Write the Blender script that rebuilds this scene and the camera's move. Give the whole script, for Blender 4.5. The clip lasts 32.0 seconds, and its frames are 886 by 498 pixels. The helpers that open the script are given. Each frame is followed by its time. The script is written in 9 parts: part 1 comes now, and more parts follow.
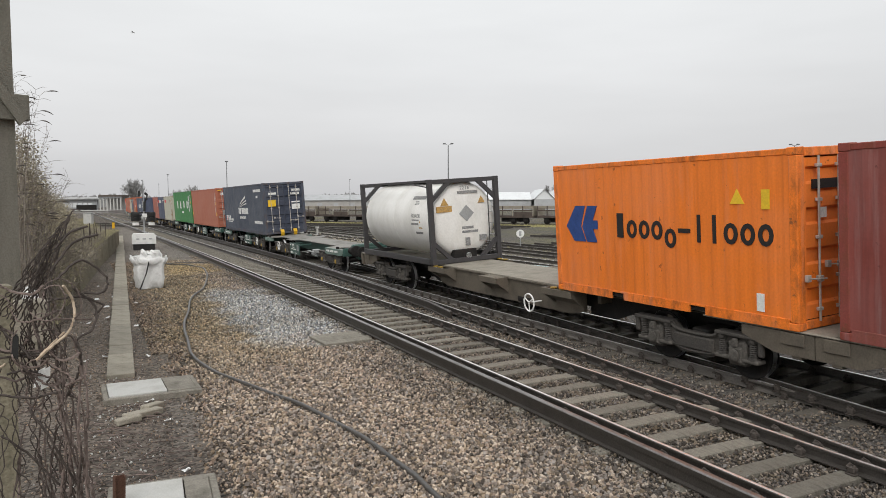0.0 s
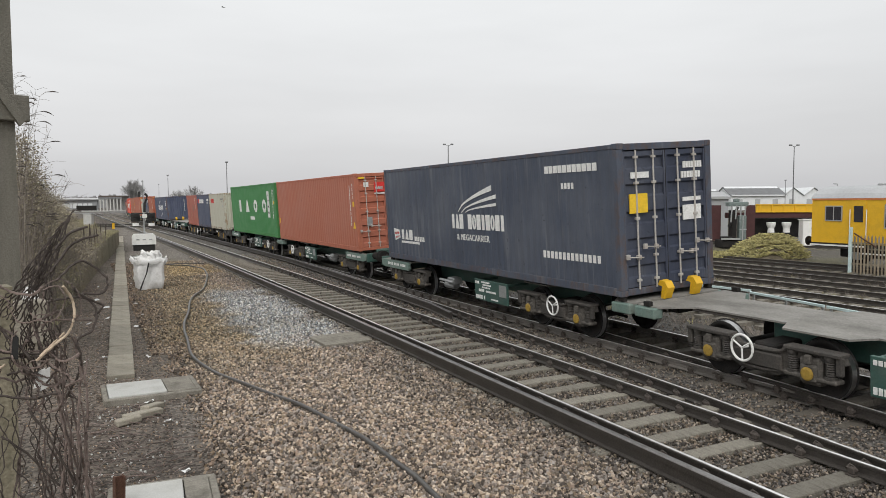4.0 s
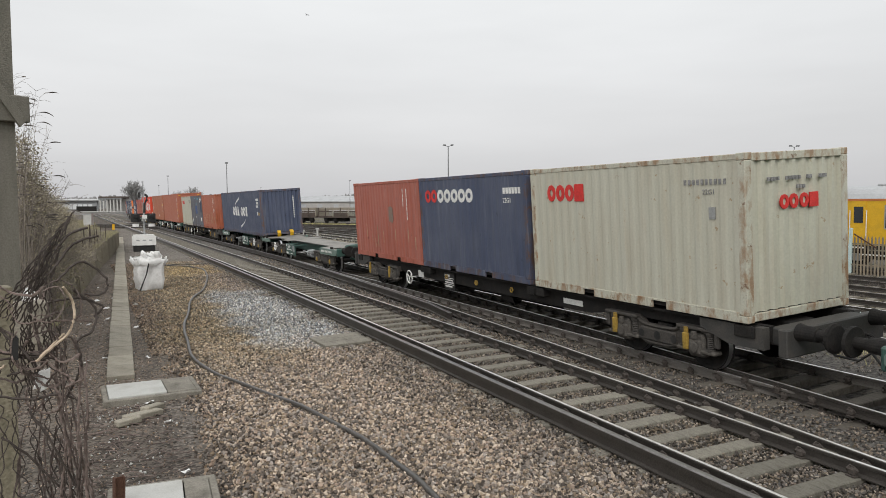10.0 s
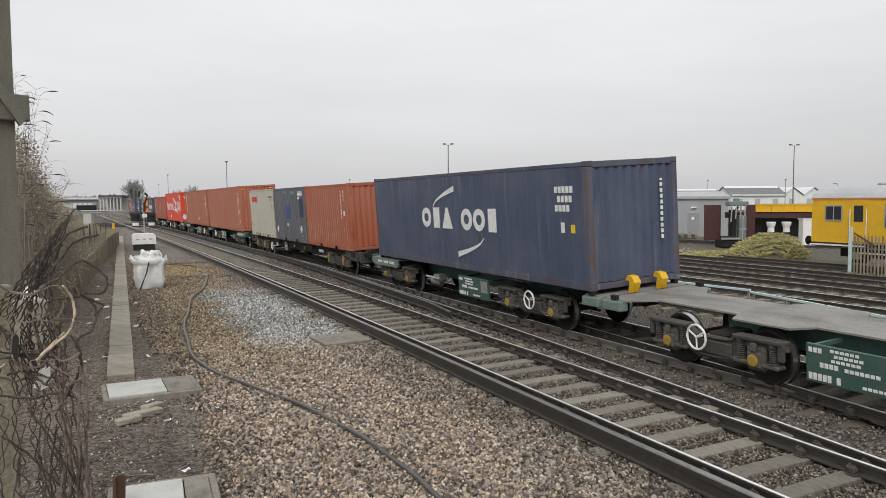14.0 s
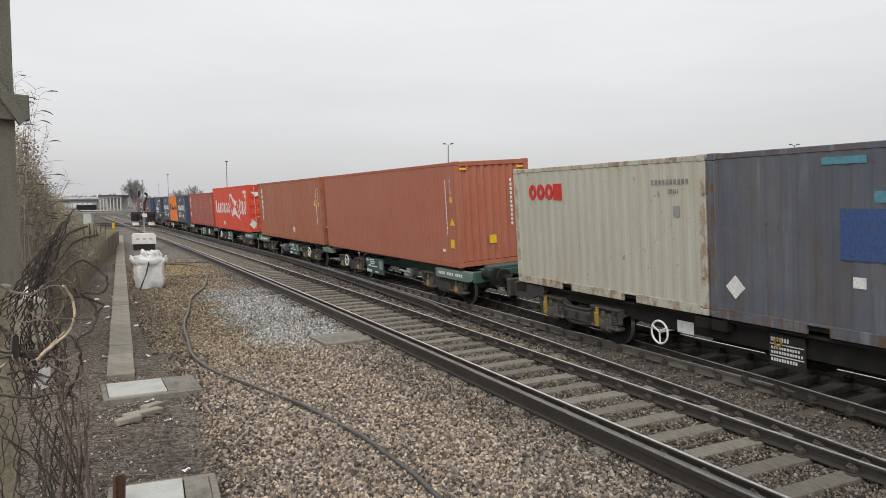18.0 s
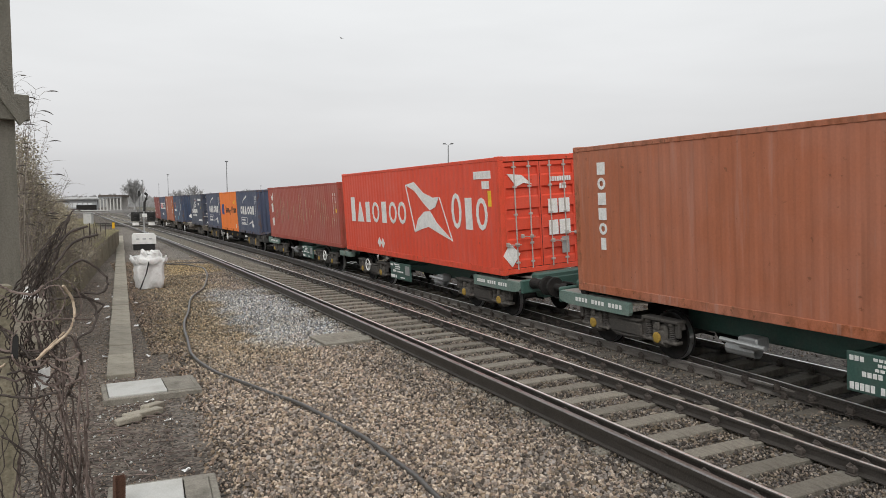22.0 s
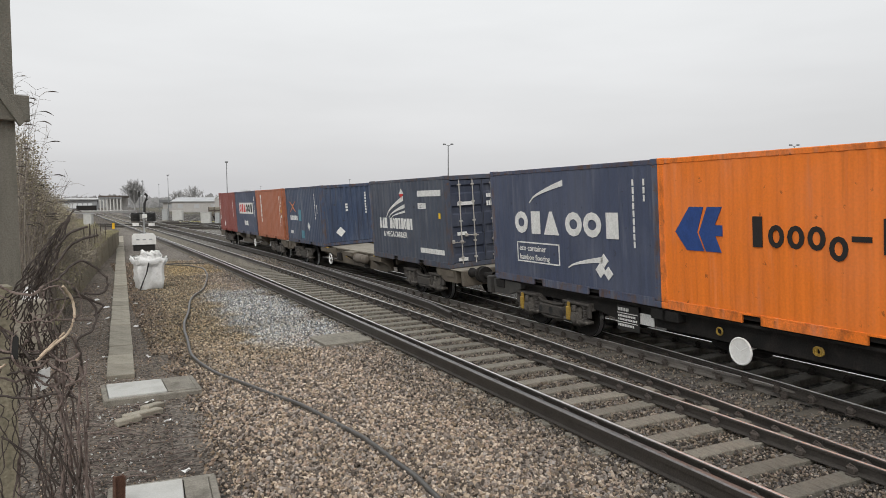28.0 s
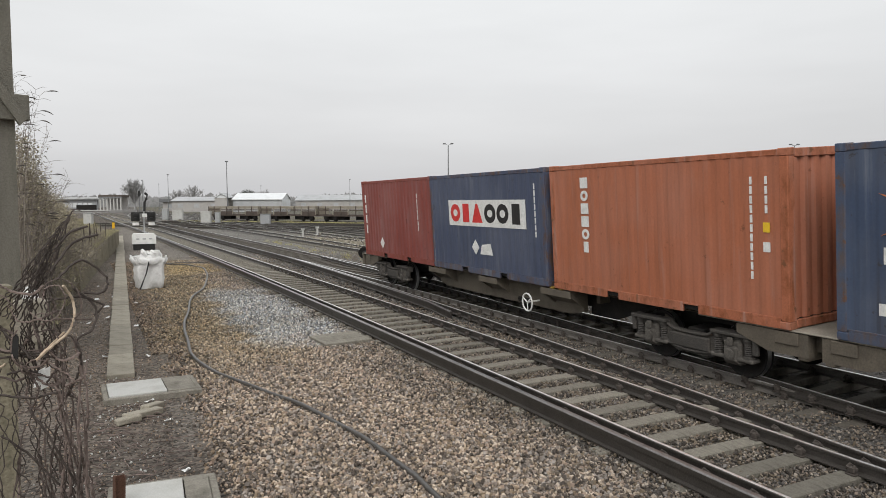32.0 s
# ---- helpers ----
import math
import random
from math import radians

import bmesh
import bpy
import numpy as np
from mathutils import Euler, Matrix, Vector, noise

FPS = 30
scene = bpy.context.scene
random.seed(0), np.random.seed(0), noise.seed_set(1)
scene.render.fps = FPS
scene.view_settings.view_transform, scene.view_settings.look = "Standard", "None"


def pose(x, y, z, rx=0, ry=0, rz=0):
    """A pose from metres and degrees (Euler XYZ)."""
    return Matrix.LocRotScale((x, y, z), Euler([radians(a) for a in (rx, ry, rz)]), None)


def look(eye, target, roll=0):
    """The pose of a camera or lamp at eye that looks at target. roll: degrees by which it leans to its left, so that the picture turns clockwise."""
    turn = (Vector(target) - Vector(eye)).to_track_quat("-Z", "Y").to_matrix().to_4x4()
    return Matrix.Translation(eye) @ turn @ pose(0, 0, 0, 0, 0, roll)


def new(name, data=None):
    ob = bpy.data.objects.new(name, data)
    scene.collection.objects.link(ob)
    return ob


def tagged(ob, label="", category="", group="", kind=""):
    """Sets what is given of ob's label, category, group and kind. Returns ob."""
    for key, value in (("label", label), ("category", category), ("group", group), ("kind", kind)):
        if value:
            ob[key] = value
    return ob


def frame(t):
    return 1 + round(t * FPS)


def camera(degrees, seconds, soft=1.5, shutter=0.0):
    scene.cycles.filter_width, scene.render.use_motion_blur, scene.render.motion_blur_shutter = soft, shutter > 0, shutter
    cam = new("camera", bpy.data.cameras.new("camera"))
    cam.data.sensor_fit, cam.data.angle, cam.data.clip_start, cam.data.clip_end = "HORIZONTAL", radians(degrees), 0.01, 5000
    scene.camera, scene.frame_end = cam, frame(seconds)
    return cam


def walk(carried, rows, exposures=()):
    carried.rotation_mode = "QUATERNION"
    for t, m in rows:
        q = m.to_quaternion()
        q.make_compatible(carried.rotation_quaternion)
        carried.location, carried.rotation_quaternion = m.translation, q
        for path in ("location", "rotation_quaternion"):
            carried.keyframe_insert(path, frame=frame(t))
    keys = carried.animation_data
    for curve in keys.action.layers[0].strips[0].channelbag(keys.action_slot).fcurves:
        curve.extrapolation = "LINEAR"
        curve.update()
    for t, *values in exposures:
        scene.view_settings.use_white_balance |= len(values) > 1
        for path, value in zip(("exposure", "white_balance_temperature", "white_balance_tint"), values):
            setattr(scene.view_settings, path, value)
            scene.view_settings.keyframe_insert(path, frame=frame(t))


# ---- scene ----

# ---------------- camera ----------------
EYE = Vector((-10.455, 0.0, 2.906))
cam = camera(63.02, 32.0, soft=0.65)


def aim(up_shift):
    """The camera's pose, tilted up by a small angle in degrees."""
    pit, yaw = radians(-3.74 + up_shift), radians(25.0)
    way = Vector((math.sin(yaw) * math.cos(pit), math.cos(yaw) * math.cos(pit), math.sin(pit)))
    return look(EYE, EYE + way, -0.29)


walk(cam, [(t, aim(a)) for t, a in (
    (0, 0), (3, 0), (3.7, 0.05), (8.4, 0.055), (9.2, 0.11), (12.4, 0.11), (13.2, 0.06), (14.6, 0.01), (17, 0),
    (24.8, 0), (25.8, 0.045), (28.3, 0.045), (29.1, 0), (32, 0))])

# ---------------- light ----------------
world = bpy.data.worlds.new("overcast_sky")
scene.world = world
world.use_nodes = True
wn, wl = world.node_tree.nodes, world.node_tree.links
wn.clear()
w_out = wn.new("ShaderNodeOutputWorld")
w_bg = wn.new("ShaderNodeBackground")
w_sky = wn.new("ShaderNodeTexSky")
w_sky.sky_type, w_sky.sun_disc = "NISHITA", False
w_sky.sun_elevation, w_sky.sun_rotation = radians(42), radians(215)
w_sky.air_density, w_sky.dust_density = 1.0, 4.0
w_scale = wn.new("ShaderNodeVectorMath")
w_scale.operation = "SCALE"
w_scale.inputs["Scale"].default_value = 0.1
wl.new(w_sky.outputs[0], w_scale.inputs[0])
w_tc = wn.new("ShaderNodeTexCoord")
w_sep = wn.new("ShaderNodeSeparateXYZ")
wl.new(w_tc.outputs["Generated"], w_sep.inputs[0])
w_ramp = wn.new("ShaderNodeValToRGB")
w_ramp.color_ramp.elements[0].position, w_ramp.color_ramp.elements[0].color = 0.0, (0.62, 0.62, 0.635, 1)
w_ramp.color_ramp.elements[1].position, w_ramp.color_ramp.elements[1].color = 0.34, (0.985, 1.0, 1.0, 1)
w_mid = w_ramp.color_ramp.elements.new(0.12)
w_mid.color = (0.78, 0.78, 0.785, 1)
wl.new(w_sep.outputs[2], w_ramp.inputs[0])
w_map = wn.new("ShaderNodeMapping")
w_map.inputs["Scale"].default_value = (1.0, 1.0, 5.5)
wl.new(w_tc.outputs["Generated"], w_map.inputs[0])
w_noise = wn.new("ShaderNodeTexNoise")
w_noise.inputs["Scale"].default_value, w_noise.inputs["Detail"].default_value = 1.7, 4
wl.new(w_map.outputs[0], w_noise.inputs["Vector"])
w_nr = wn.new("ShaderNodeMapRange")
w_nr.inputs["From Min"].default_value, w_nr.inputs["From Max"].default_value = 0.3, 0.7
w_nr.inputs["To Min"].default_value, w_nr.inputs["To Max"].default_value = 0.92, 1.06
wl.new(w_noise.outputs[0], w_nr.inputs[0])
w_mul = wn.new("ShaderNodeVectorMath")
w_mul.operation = "SCALE"
wl.new(w_ramp.outputs[0], w_mul.inputs[0])
wl.new(w_nr.outputs[0], w_mul.inputs["Scale"])
w_mix = wn.new("ShaderNodeMix")
w_mix.data_type = "RGBA"
w_mix.inputs["Factor"].default_value = 0.93
wl.new(w_scale.outputs[0], w_mix.inputs["A"])
wl.new(w_mul.outputs[0], w_mix.inputs["B"])
wl.new(w_mix.outputs["Result"], w_bg.inputs[0])
w_bg.inputs[1].default_value = 1.0
wl.new(w_bg.outputs[0], w_out.inputs[0])

sun_data = bpy.data.lights.new("sun", "SUN")
sun_data.energy, sun_data.angle, sun_data.color = 1.5, radians(35), (1.0, 0.97, 0.93)
sun = new("sun", sun_data)
sun.matrix_world = look((-30, -45, 48), (0, 0, 0))
scene.view_settings.exposure = 0.0


# ---------------- materials ----------------
def lin(r, g, b):
    """Linear colour from 0-255 values."""
    return tuple(((v / 255) / 12.92 if v <= 10 else ((v / 255 + 0.055) / 1.055) ** 2.4) for v in (r, g, b))


def material(name, color, rough=0.7, metal=0.0, vary=0.25, scale=3.0, fine=40.0, bump=0.15, dirt=None, dirt_amount=0.35,
             stretch=(1, 1, 1), coords="Object", spec=0.4, per_object=0.0, island=0.0, tone=0.12):
    """Base colour with broad stains (dirt), fine grain and a bump."""
    m = bpy.data.materials.new(name)
    m.use_nodes = True
    n, l = m.node_tree.nodes, m.node_tree.links
    b = n["Principled BSDF"]
    b.inputs["Roughness"].default_value, b.inputs["Metallic"].default_value = rough, metal
    b.inputs["Specular IOR Level"].default_value = spec
    tc = n.new("ShaderNodeTexCoord")
    mp = n.new("ShaderNodeMapping")
    mp.inputs["Scale"].default_value = stretch
    l.new(tc.outputs[coords], mp.inputs[0])
    big = n.new("ShaderNodeTexNoise")
    big.inputs["Scale"].default_value, big.inputs["Detail"].default_value, big.inputs["Roughness"].default_value = scale, 6, 0.65
    l.new(mp.outputs[0], big.inputs["Vector"])
    small = n.new("ShaderNodeTexNoise")
    small.inputs["Scale"].default_value, small.inputs["Detail"].default_value = fine, 4
    l.new(tc.outputs[coords], small.inputs["Vector"])
    ramp = n.new("ShaderNodeMapRange")
    ramp.inputs["From Min"].default_value, ramp.inputs["From Max"].default_value = 0.45, 0.75
    ramp.inputs["To Max"].default_value = dirt_amount
    l.new(big.outputs[0], ramp.inputs[0])
    mix = n.new("ShaderNodeMix")
    mix.data_type = "RGBA"
    d = dirt or tuple(c * 0.45 for c in color)
    mix.inputs["A"].default_value, mix.inputs["B"].default_value = (*color, 1), (*d, 1)
    l.new(ramp.outputs[0], mix.inputs["Factor"])
    mr = n.new("ShaderNodeMapRange")
    mr.inputs["From Min"].default_value, mr.inputs["From Max"].default_value = 0.3, 0.7
    mr.inputs["To Min"].default_value, mr.inputs["To Max"].default_value = 1 - vary, 1 + vary
    l.new(small.outputs[0], mr.inputs[0])
    hs = n.new("ShaderNodeVectorMath")
    hs.operation = "SCALE"
    l.new(mix.outputs["Result"], hs.inputs[0])
    last = mr.outputs[0]
    if per_object or island:
        src = n.new("ShaderNodeObjectInfo").outputs["Random"] if per_object else n.new("ShaderNodeNewGeometry").outputs["Random Per Island"]
        pr = n.new("ShaderNodeMapRange")
        pr.inputs["To Min"].default_value, pr.inputs["To Max"].default_value = 1 - (per_object or island), 1 + (per_object or island)
        l.new(src, pr.inputs[0])
        mu = n.new("ShaderNodeMath")
        mu.operation = "MULTIPLY"
        l.new(last, mu.inputs[0])
        l.new(pr.outputs[0], mu.inputs[1])
        last = mu.outputs[0]
    l.new(last, hs.inputs["Scale"])
    l.new(hs.outputs[0], b.inputs["Base Color"])
    rr = n.new("ShaderNodeMapRange")
    rr.inputs["To Min"].default_value, rr.inputs["To Max"].default_value = max(0.05, rough - tone), min(1, rough + tone)
    l.new(big.outputs[0], rr.inputs[0])
    l.new(rr.outputs[0], b.inputs["Roughness"])
    if bump:
        bp = n.new("ShaderNodeBump")
        bp.inputs["Strength"].default_value, bp.inputs["Distance"].default_value = bump, 0.02
        l.new(small.outputs[0], bp.inputs["Height"])
        l.new(bp.outputs[0], b.inputs["Normal"])
    return m


FRAMES = {}     # the chipped paint of posts and rails that goes with each panel paint


def weather(m, rust, pale, amount):
    """Adds rust chips, upright pale scuffs and broad fading to a paint."""
    n, l = m.node_tree.nodes, m.node_tree.links
    b = n["Principled BSDF"]
    tc = n.new("ShaderNodeTexCoord")
    rand = n.new("ShaderNodeObjectInfo").outputs["Random"]
    far = n.new("ShaderNodeVectorMath")
    far.operation = "SCALE"
    far.inputs[0].default_value = (37, 23, 11)
    l.new(rand, far.inputs["Scale"])
    shift = n.new("ShaderNodeVectorMath")
    l.new(tc.outputs["Object"], shift.inputs[0])
    l.new(far.outputs[0], shift.inputs[1])
    last = b.inputs["Base Color"].links[0].from_socket
    for size, stretch, lo, hi, colour, most in ((0.55, (1, 1, 1), 0.42, 0.68, tuple(c * 1.12 + 0.01 for c in pale), 0.10 + amount * 0.15), (1.5, (3.2, 3.2, 0.25), 0.56, 0.70, pale, 0.05 + amount * 0.8),
                                                (1.2, (5.0, 5.0, 0.22), 0.60, 0.74, rust, 0.1 + amount * 0.8), (5.5, (1, 1, 1), 0.665 - 0.06 * amount, 0.72 - 0.06 * amount, rust, 0.8)):
        mp = n.new("ShaderNodeMapping")
        mp.inputs["Scale"].default_value = stretch
        l.new(shift.outputs[0], mp.inputs[0])
        nz = n.new("ShaderNodeTexNoise")
        nz.inputs["Scale"].default_value, nz.inputs["Detail"].default_value, nz.inputs["Roughness"].default_value = size, 7, 0.62
        l.new(mp.outputs[0], nz.inputs["Vector"])
        mr = n.new("ShaderNodeMapRange")
        mr.inputs["From Min"].default_value, mr.inputs["From Max"].default_value, mr.inputs["To Max"].default_value = lo, hi, most
        l.new(nz.outputs[0], mr.inputs[0])
        mx = n.new("ShaderNodeMix")
        mx.data_type = "RGBA"
        l.new(last, mx.inputs["A"])
        mx.inputs["B"].default_value = (*colour, 1)
        l.new(mr.outputs[0], mx.inputs["Factor"])
        last = mx.outputs["Result"]
    l.new(last, b.inputs["Base Color"])


def paint(name, r, g, b, rust=(70, 45, 33), amount=0.45, wear=0.5):
    """Weathered container paint with stains that run down."""
    m = material(name, lin(r, g, b), 0.55, 0, 0.06, 1.6, 25, 0.04, lin(*rust), amount, (2.2, 2.2, 0.35), spec=0.35)
    weather(m, lin(*rust), tuple(c * 0.55 + 0.2 for c in lin(r, g, b)), amount)
    FRAMES[m.name] = material(name + "_worn_frame", lin(r, g, b), 0.65, 0, 0.12, 5.0, 40, 0.12, lin(r * 0.5 + 52, g * 0.45 + 34, b * 0.4 + 22), 0.4 + 1.5 * wear, (1, 1, 0.5), spec=0.3)
    weather(FRAMES[m.name], lin(104, 72, 48), tuple(c * 0.6 + 0.16 for c in lin(r, g, b)), wear)
    return m


def ground_material(name, stones):
    """Brown ballast with dark soil beside the fence, oily stone by the rails, a strip painted near-black for oil and
    the train's shade, and a heap of fresh grey chippings.
    """
    m = bpy.data.materials.new(name)
    m.use_nodes = True
    n, l = m.node_tree.nodes, m.node_tree.links
    b = n["Principled BSDF"]
    b.inputs["Roughness"].default_value = 0.9
    b.inputs["Specular IOR Level"].default_value = 0.25
    tc = n.new("ShaderNodeTexCoord")
    sep = n.new("ShaderNodeSeparateXYZ")
    wob = n.new("ShaderNodeTexNoise")
    wob.inputs["Scale"].default_value, wob.inputs["Detail"].default_value = 0.9, 5
    l.new(tc.outputs["Object"], wob.inputs["Vector"])
    add = n.new("ShaderNodeVectorMath")
    add.operation = "MULTIPLY_ADD"
    add.inputs[1].default_value = (2.6, 5.0, 0)
    l.new(wob.outputs["Color"], add.inputs[0])
    l.new(tc.outputs["Object"], add.inputs[2])
    l.new(add.outputs[0], sep.inputs[0])

    def band(out, lo, hi, soft):
        a, c = n.new("ShaderNodeMapRange"), n.new("ShaderNodeMapRange")
        a.inputs["From Min"].default_value, a.inputs["From Max"].default_value = lo - soft, lo + soft
        c.inputs["From Min"].default_value, c.inputs["From Max"].default_value = hi + soft, hi - soft
        l.new(out, a.inputs[0])
        l.new(out, c.inputs[0])
        mu = n.new("ShaderNodeMath")
        mu.operation = "MULTIPLY"
        l.new(a.outputs[0], mu.inputs[0])
        l.new(c.outputs[0], mu.inputs[1])
        return mu.outputs[0]

    def both(p, q):
        mu = n.new("ShaderNodeMath")
        mu.operation = "MULTIPLY"
        l.new(p, mu.inputs[0])
        l.new(q, mu.inputs[1])
        return mu.outputs[0]

    def over(base, color, fac, amount=1.0):
        mx = n.new("ShaderNodeMix")
        mx.data_type = "RGBA"
        if isinstance(base, tuple):
            mx.inputs["A"].default_value = (*base, 1)
        else:
            l.new(base, mx.inputs["A"])
        mx.inputs["B"].default_value = (*color, 1)
        mu = n.new("ShaderNodeMath")
        mu.operation = "MULTIPLY"
        mu.inputs[1].default_value = amount
        l.new(fac, mu.inputs[0])
        l.new(mu.outputs[0], mx.inputs["Factor"])
        return mx.outputs["Result"]

    X, Y = sep.outputs[0], sep.outputs[1]
    col = over((0.285, 0.255, 0.224), (0.145, 0.137, 0.127), band(X, -4.3, 300, 0.6), 0.9)
    col = over(col, (0.265, 0.228, 0.150), both(band(X, -8.2, -5.4, 0.5), band(Y, 17.5, 46, 2.5)), 0.6)
    col = over(col, (0.150, 0.127, 0.108), band(X, -40, -8.0, 0.55), 0.92)
    col = over(col, (0.275, 0.230, 0.190), both(band(X, -40, -8.6, 0.5), band(Y, 14.5, 70, 3.0)), 0.9)
    col = over(col, (0.165, 0.148, 0.128), both(band(X, 4.5, 400, 1.0), band(Y, -300, 500, 2)), 0.7)
    col = over(col, (0.39, 0.43, 0.46), both(band(X, -6.2, -4.0, 0.35), band(Y, 18.6, 29.0, 0.9)), 0.85)
    col = over(col, (0.33, 0.27, 0.155), both(band(X, -6.6, -4.6, 0.3), band(Y, 36.5, 42.0, 0.9)), 0.7)
    col = over(col, (0.30, 0.285, 0.26), both(band(X, -2.6, 15, 1.0), band(Y, 43, 150, 6)), 0.75)
    col = over(col, (0.36, 0.34, 0.30), both(band(X, 4.2, 13, 1.2), band(Y, 46, 90, 5)), 0.5)
    # strip between the train's rails: oil stain plus the train's shade, painted in
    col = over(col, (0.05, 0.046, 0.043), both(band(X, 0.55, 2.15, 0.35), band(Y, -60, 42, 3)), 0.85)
    spot = n.new("ShaderNodeTexNoise")
    spot.inputs["Scale"].default_value, spot.inputs["Detail"].default_value = 0.35, 6
    l.new(tc.outputs["Object"], spot.inputs["Vector"])
    sr = n.new("ShaderNodeMapRange")
    sr.inputs["From Min"].default_value, sr.inputs["From Max"].default_value = 0.5, 0.72
    l.new(spot.outputs[0], sr.inputs[0])
    col = over(col, (0.13, 0.115, 0.09), sr.outputs[0], 0.55)
    weeds = n.new("ShaderNodeTexNoise")
    weeds.inputs["Scale"].default_value, weeds.inputs["Detail"].default_value = 0.16, 7
    l.new(tc.outputs["Object"], weeds.inputs["Vector"])
    wr = n.new("ShaderNodeMapRange")
    wr.inputs["From Min"].default_value, wr.inputs["From Max"].default_value = 0.45, 0.60
    l.new(weeds.outputs[0], wr.inputs[0])
    col = over(col, (0.215, 0.205, 0.105), both(wr.outputs[0], band(X, 9.0, 400, 2.0)), 0.65)
    sc = n.new("ShaderNodeVectorMath")
    sc.operation = "SCALE"
    l.new(col, sc.inputs[0])
    pr = n.new("ShaderNodeMapRange")
    if stones:
        ramp = n.new("ShaderNodeValToRGB")
        ramp.color_ramp.interpolation = "CONSTANT"
        shades = ((0.30, 0.28, 0.27), (1.05, 0.98, 0.94), (1.6, 1.42, 1.22), (0.72, 0.66, 0.60), (1.25, 1.24, 1.26), (0.46, 0.42, 0.40), (2.1, 1.95, 1.78), (0.95, 0.82, 0.66), (1.35, 1.15, 1.02), (0.60, 0.58, 0.58))
        while len(ramp.color_ramp.elements) < len(shades):
            ramp.color_ramp.elements.new(0.5)
        for k, shade in enumerate(shades):
            ramp.color_ramp.elements[k].position, ramp.color_ramp.elements[k].color = k / len(shades), (*shade, 1)
        l.new(n.new("ShaderNodeNewGeometry").outputs["Random Per Island"], ramp.inputs[0])
        tint = n.new("ShaderNodeVectorMath")
        tint.operation = "MULTIPLY"
        l.new(col, tint.inputs[0])
        l.new(ramp.outputs[0], tint.inputs[1])
        l.new(tint.outputs[0], b.inputs["Base Color"])
        return m
    vor = n.new("ShaderNodeTexVoronoi")
    vor.inputs["Scale"].default_value = 22
    l.new(tc.outputs["Object"], vor.inputs["Vector"])
    vs = n.new("ShaderNodeSeparateXYZ")
    l.new(vor.outputs["Color"], vs.inputs[0])
    l.new(vs.outputs[0], pr.inputs[0])
    # sheet toned below the stones, so gaps between them get painted shade
    pr.inputs["To Min"].default_value, pr.inputs["To Max"].default_value = 0.22, 1.05
    bp = n.new("ShaderNodeBump")
    bp.inputs["Strength"].default_value, bp.inputs["Distance"].default_value = 0.9, 0.03
    bp.invert = True
    l.new(vor.outputs["Distance"], bp.inputs["Height"])
    l.new(bp.outputs[0], b.inputs["Normal"])
    l.new(pr.outputs[0], sc.inputs["Scale"])
    l.new(sc.outputs[0], b.inputs["Base Color"])
    return m


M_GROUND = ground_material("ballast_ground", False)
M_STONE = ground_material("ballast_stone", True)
M_RAIL = material("rusty_rail_steel", (0.078, 0.070, 0.063), 0.45, 0.45, 0.25, 2, 60, 0.2, (0.035, 0.030, 0.028))
M_RAILDUST = material("dusty_rail_steel", (0.17, 0.155, 0.14), 0.6, 0.15, 0.25, 2, 60, 0.2, (0.06, 0.052, 0.047), 0.7, (1, 0.3, 1))
M_SHINE = material("polished_rail_head", (0.86, 0.85, 0.84), 0.40, 0.8, 0.1, 3, 40, 0.03, (0.55, 0.53, 0.51), 0.4, (1, 0.1, 1))
M_COND = material("worn_conductor_rail", (0.30, 0.29, 0.28), 0.42, 0.9, 0.15, 3, 40, 0.08, (0.10, 0.09, 0.085), 0.6)
M_SLEEPER = material("weathered_sleeper_timber", (0.205, 0.190, 0.158), 0.9, 0, 0.25, 4, 50, 0.5, (0.085, 0.076, 0.062), 0.75, (4, 1, 1), per_object=0.25)
# darker sleeper copy: oil, and the shade under the train put into the colour
M_SLEEPER_UNDER = material("oily_shaded_sleeper_timber", (0.115, 0.102, 0.085), 0.85, 0, 0.22, 4, 50, 0.4, (0.045, 0.04, 0.035), 0.7, (4, 1, 1), per_object=0.3)
M_SCRAPE = material("scraped_pale_primer", (0.40, 0.29, 0.20), 0.8, 0, 0.2, 9, 60, 0.05, (0.26, 0.15, 0.10), 0.7, island=0.25)
M_CLIP = material("rail_chair_iron", (0.078, 0.066, 0.058), 0.75, 0.3, 0.3, 8, 80, 0.3)
M_CONCRETE = material("aged_concrete", (0.315, 0.288, 0.235), 0.9, 0, 0.18, 2.6, 45, 0.4, (0.13, 0.12, 0.088), 0.85, per_object=0.12)
M_CONCRETE_DK = material("dirty_concrete", (0.235, 0.218, 0.185), 0.92, 0, 0.25, 4, 50, 0.5, (0.11, 0.10, 0.082), 0.95)
M_CONCRETE_LT = material("pale_concrete_lid", (0.47, 0.47, 0.45), 0.85, 0, 0.08, 2.5, 60, 0.2, (0.30, 0.29, 0.26), 0.6)
M_WOODPOST = material("grey_weathered_post", (0.165, 0.155, 0.13), 0.9, 0, 0.15, 2.0, 45, 0.4, (0.09, 0.09, 0.07), 0.6, (3, 3, 0.5))
M_RUSTY = material("rusty_iron", (0.10, 0.05, 0.033), 0.85, 0.1, 0.3, 8, 60, 0.4)
M_WIRE = material("rusted_wire", (0.074, 0.060, 0.053), 0.8, 0.2, 0.3, 8, 60, 0.2)
M_TWIG = material("bare_twig", (0.235, 0.205, 0.175), 0.9, 0, 0.3, 5, 60, 0.3, island=0.35)
M_PALETWIG = material("peeled_stem", (0.50, 0.40, 0.30), 0.8, 0, 0.2, 5, 60, 0.2)
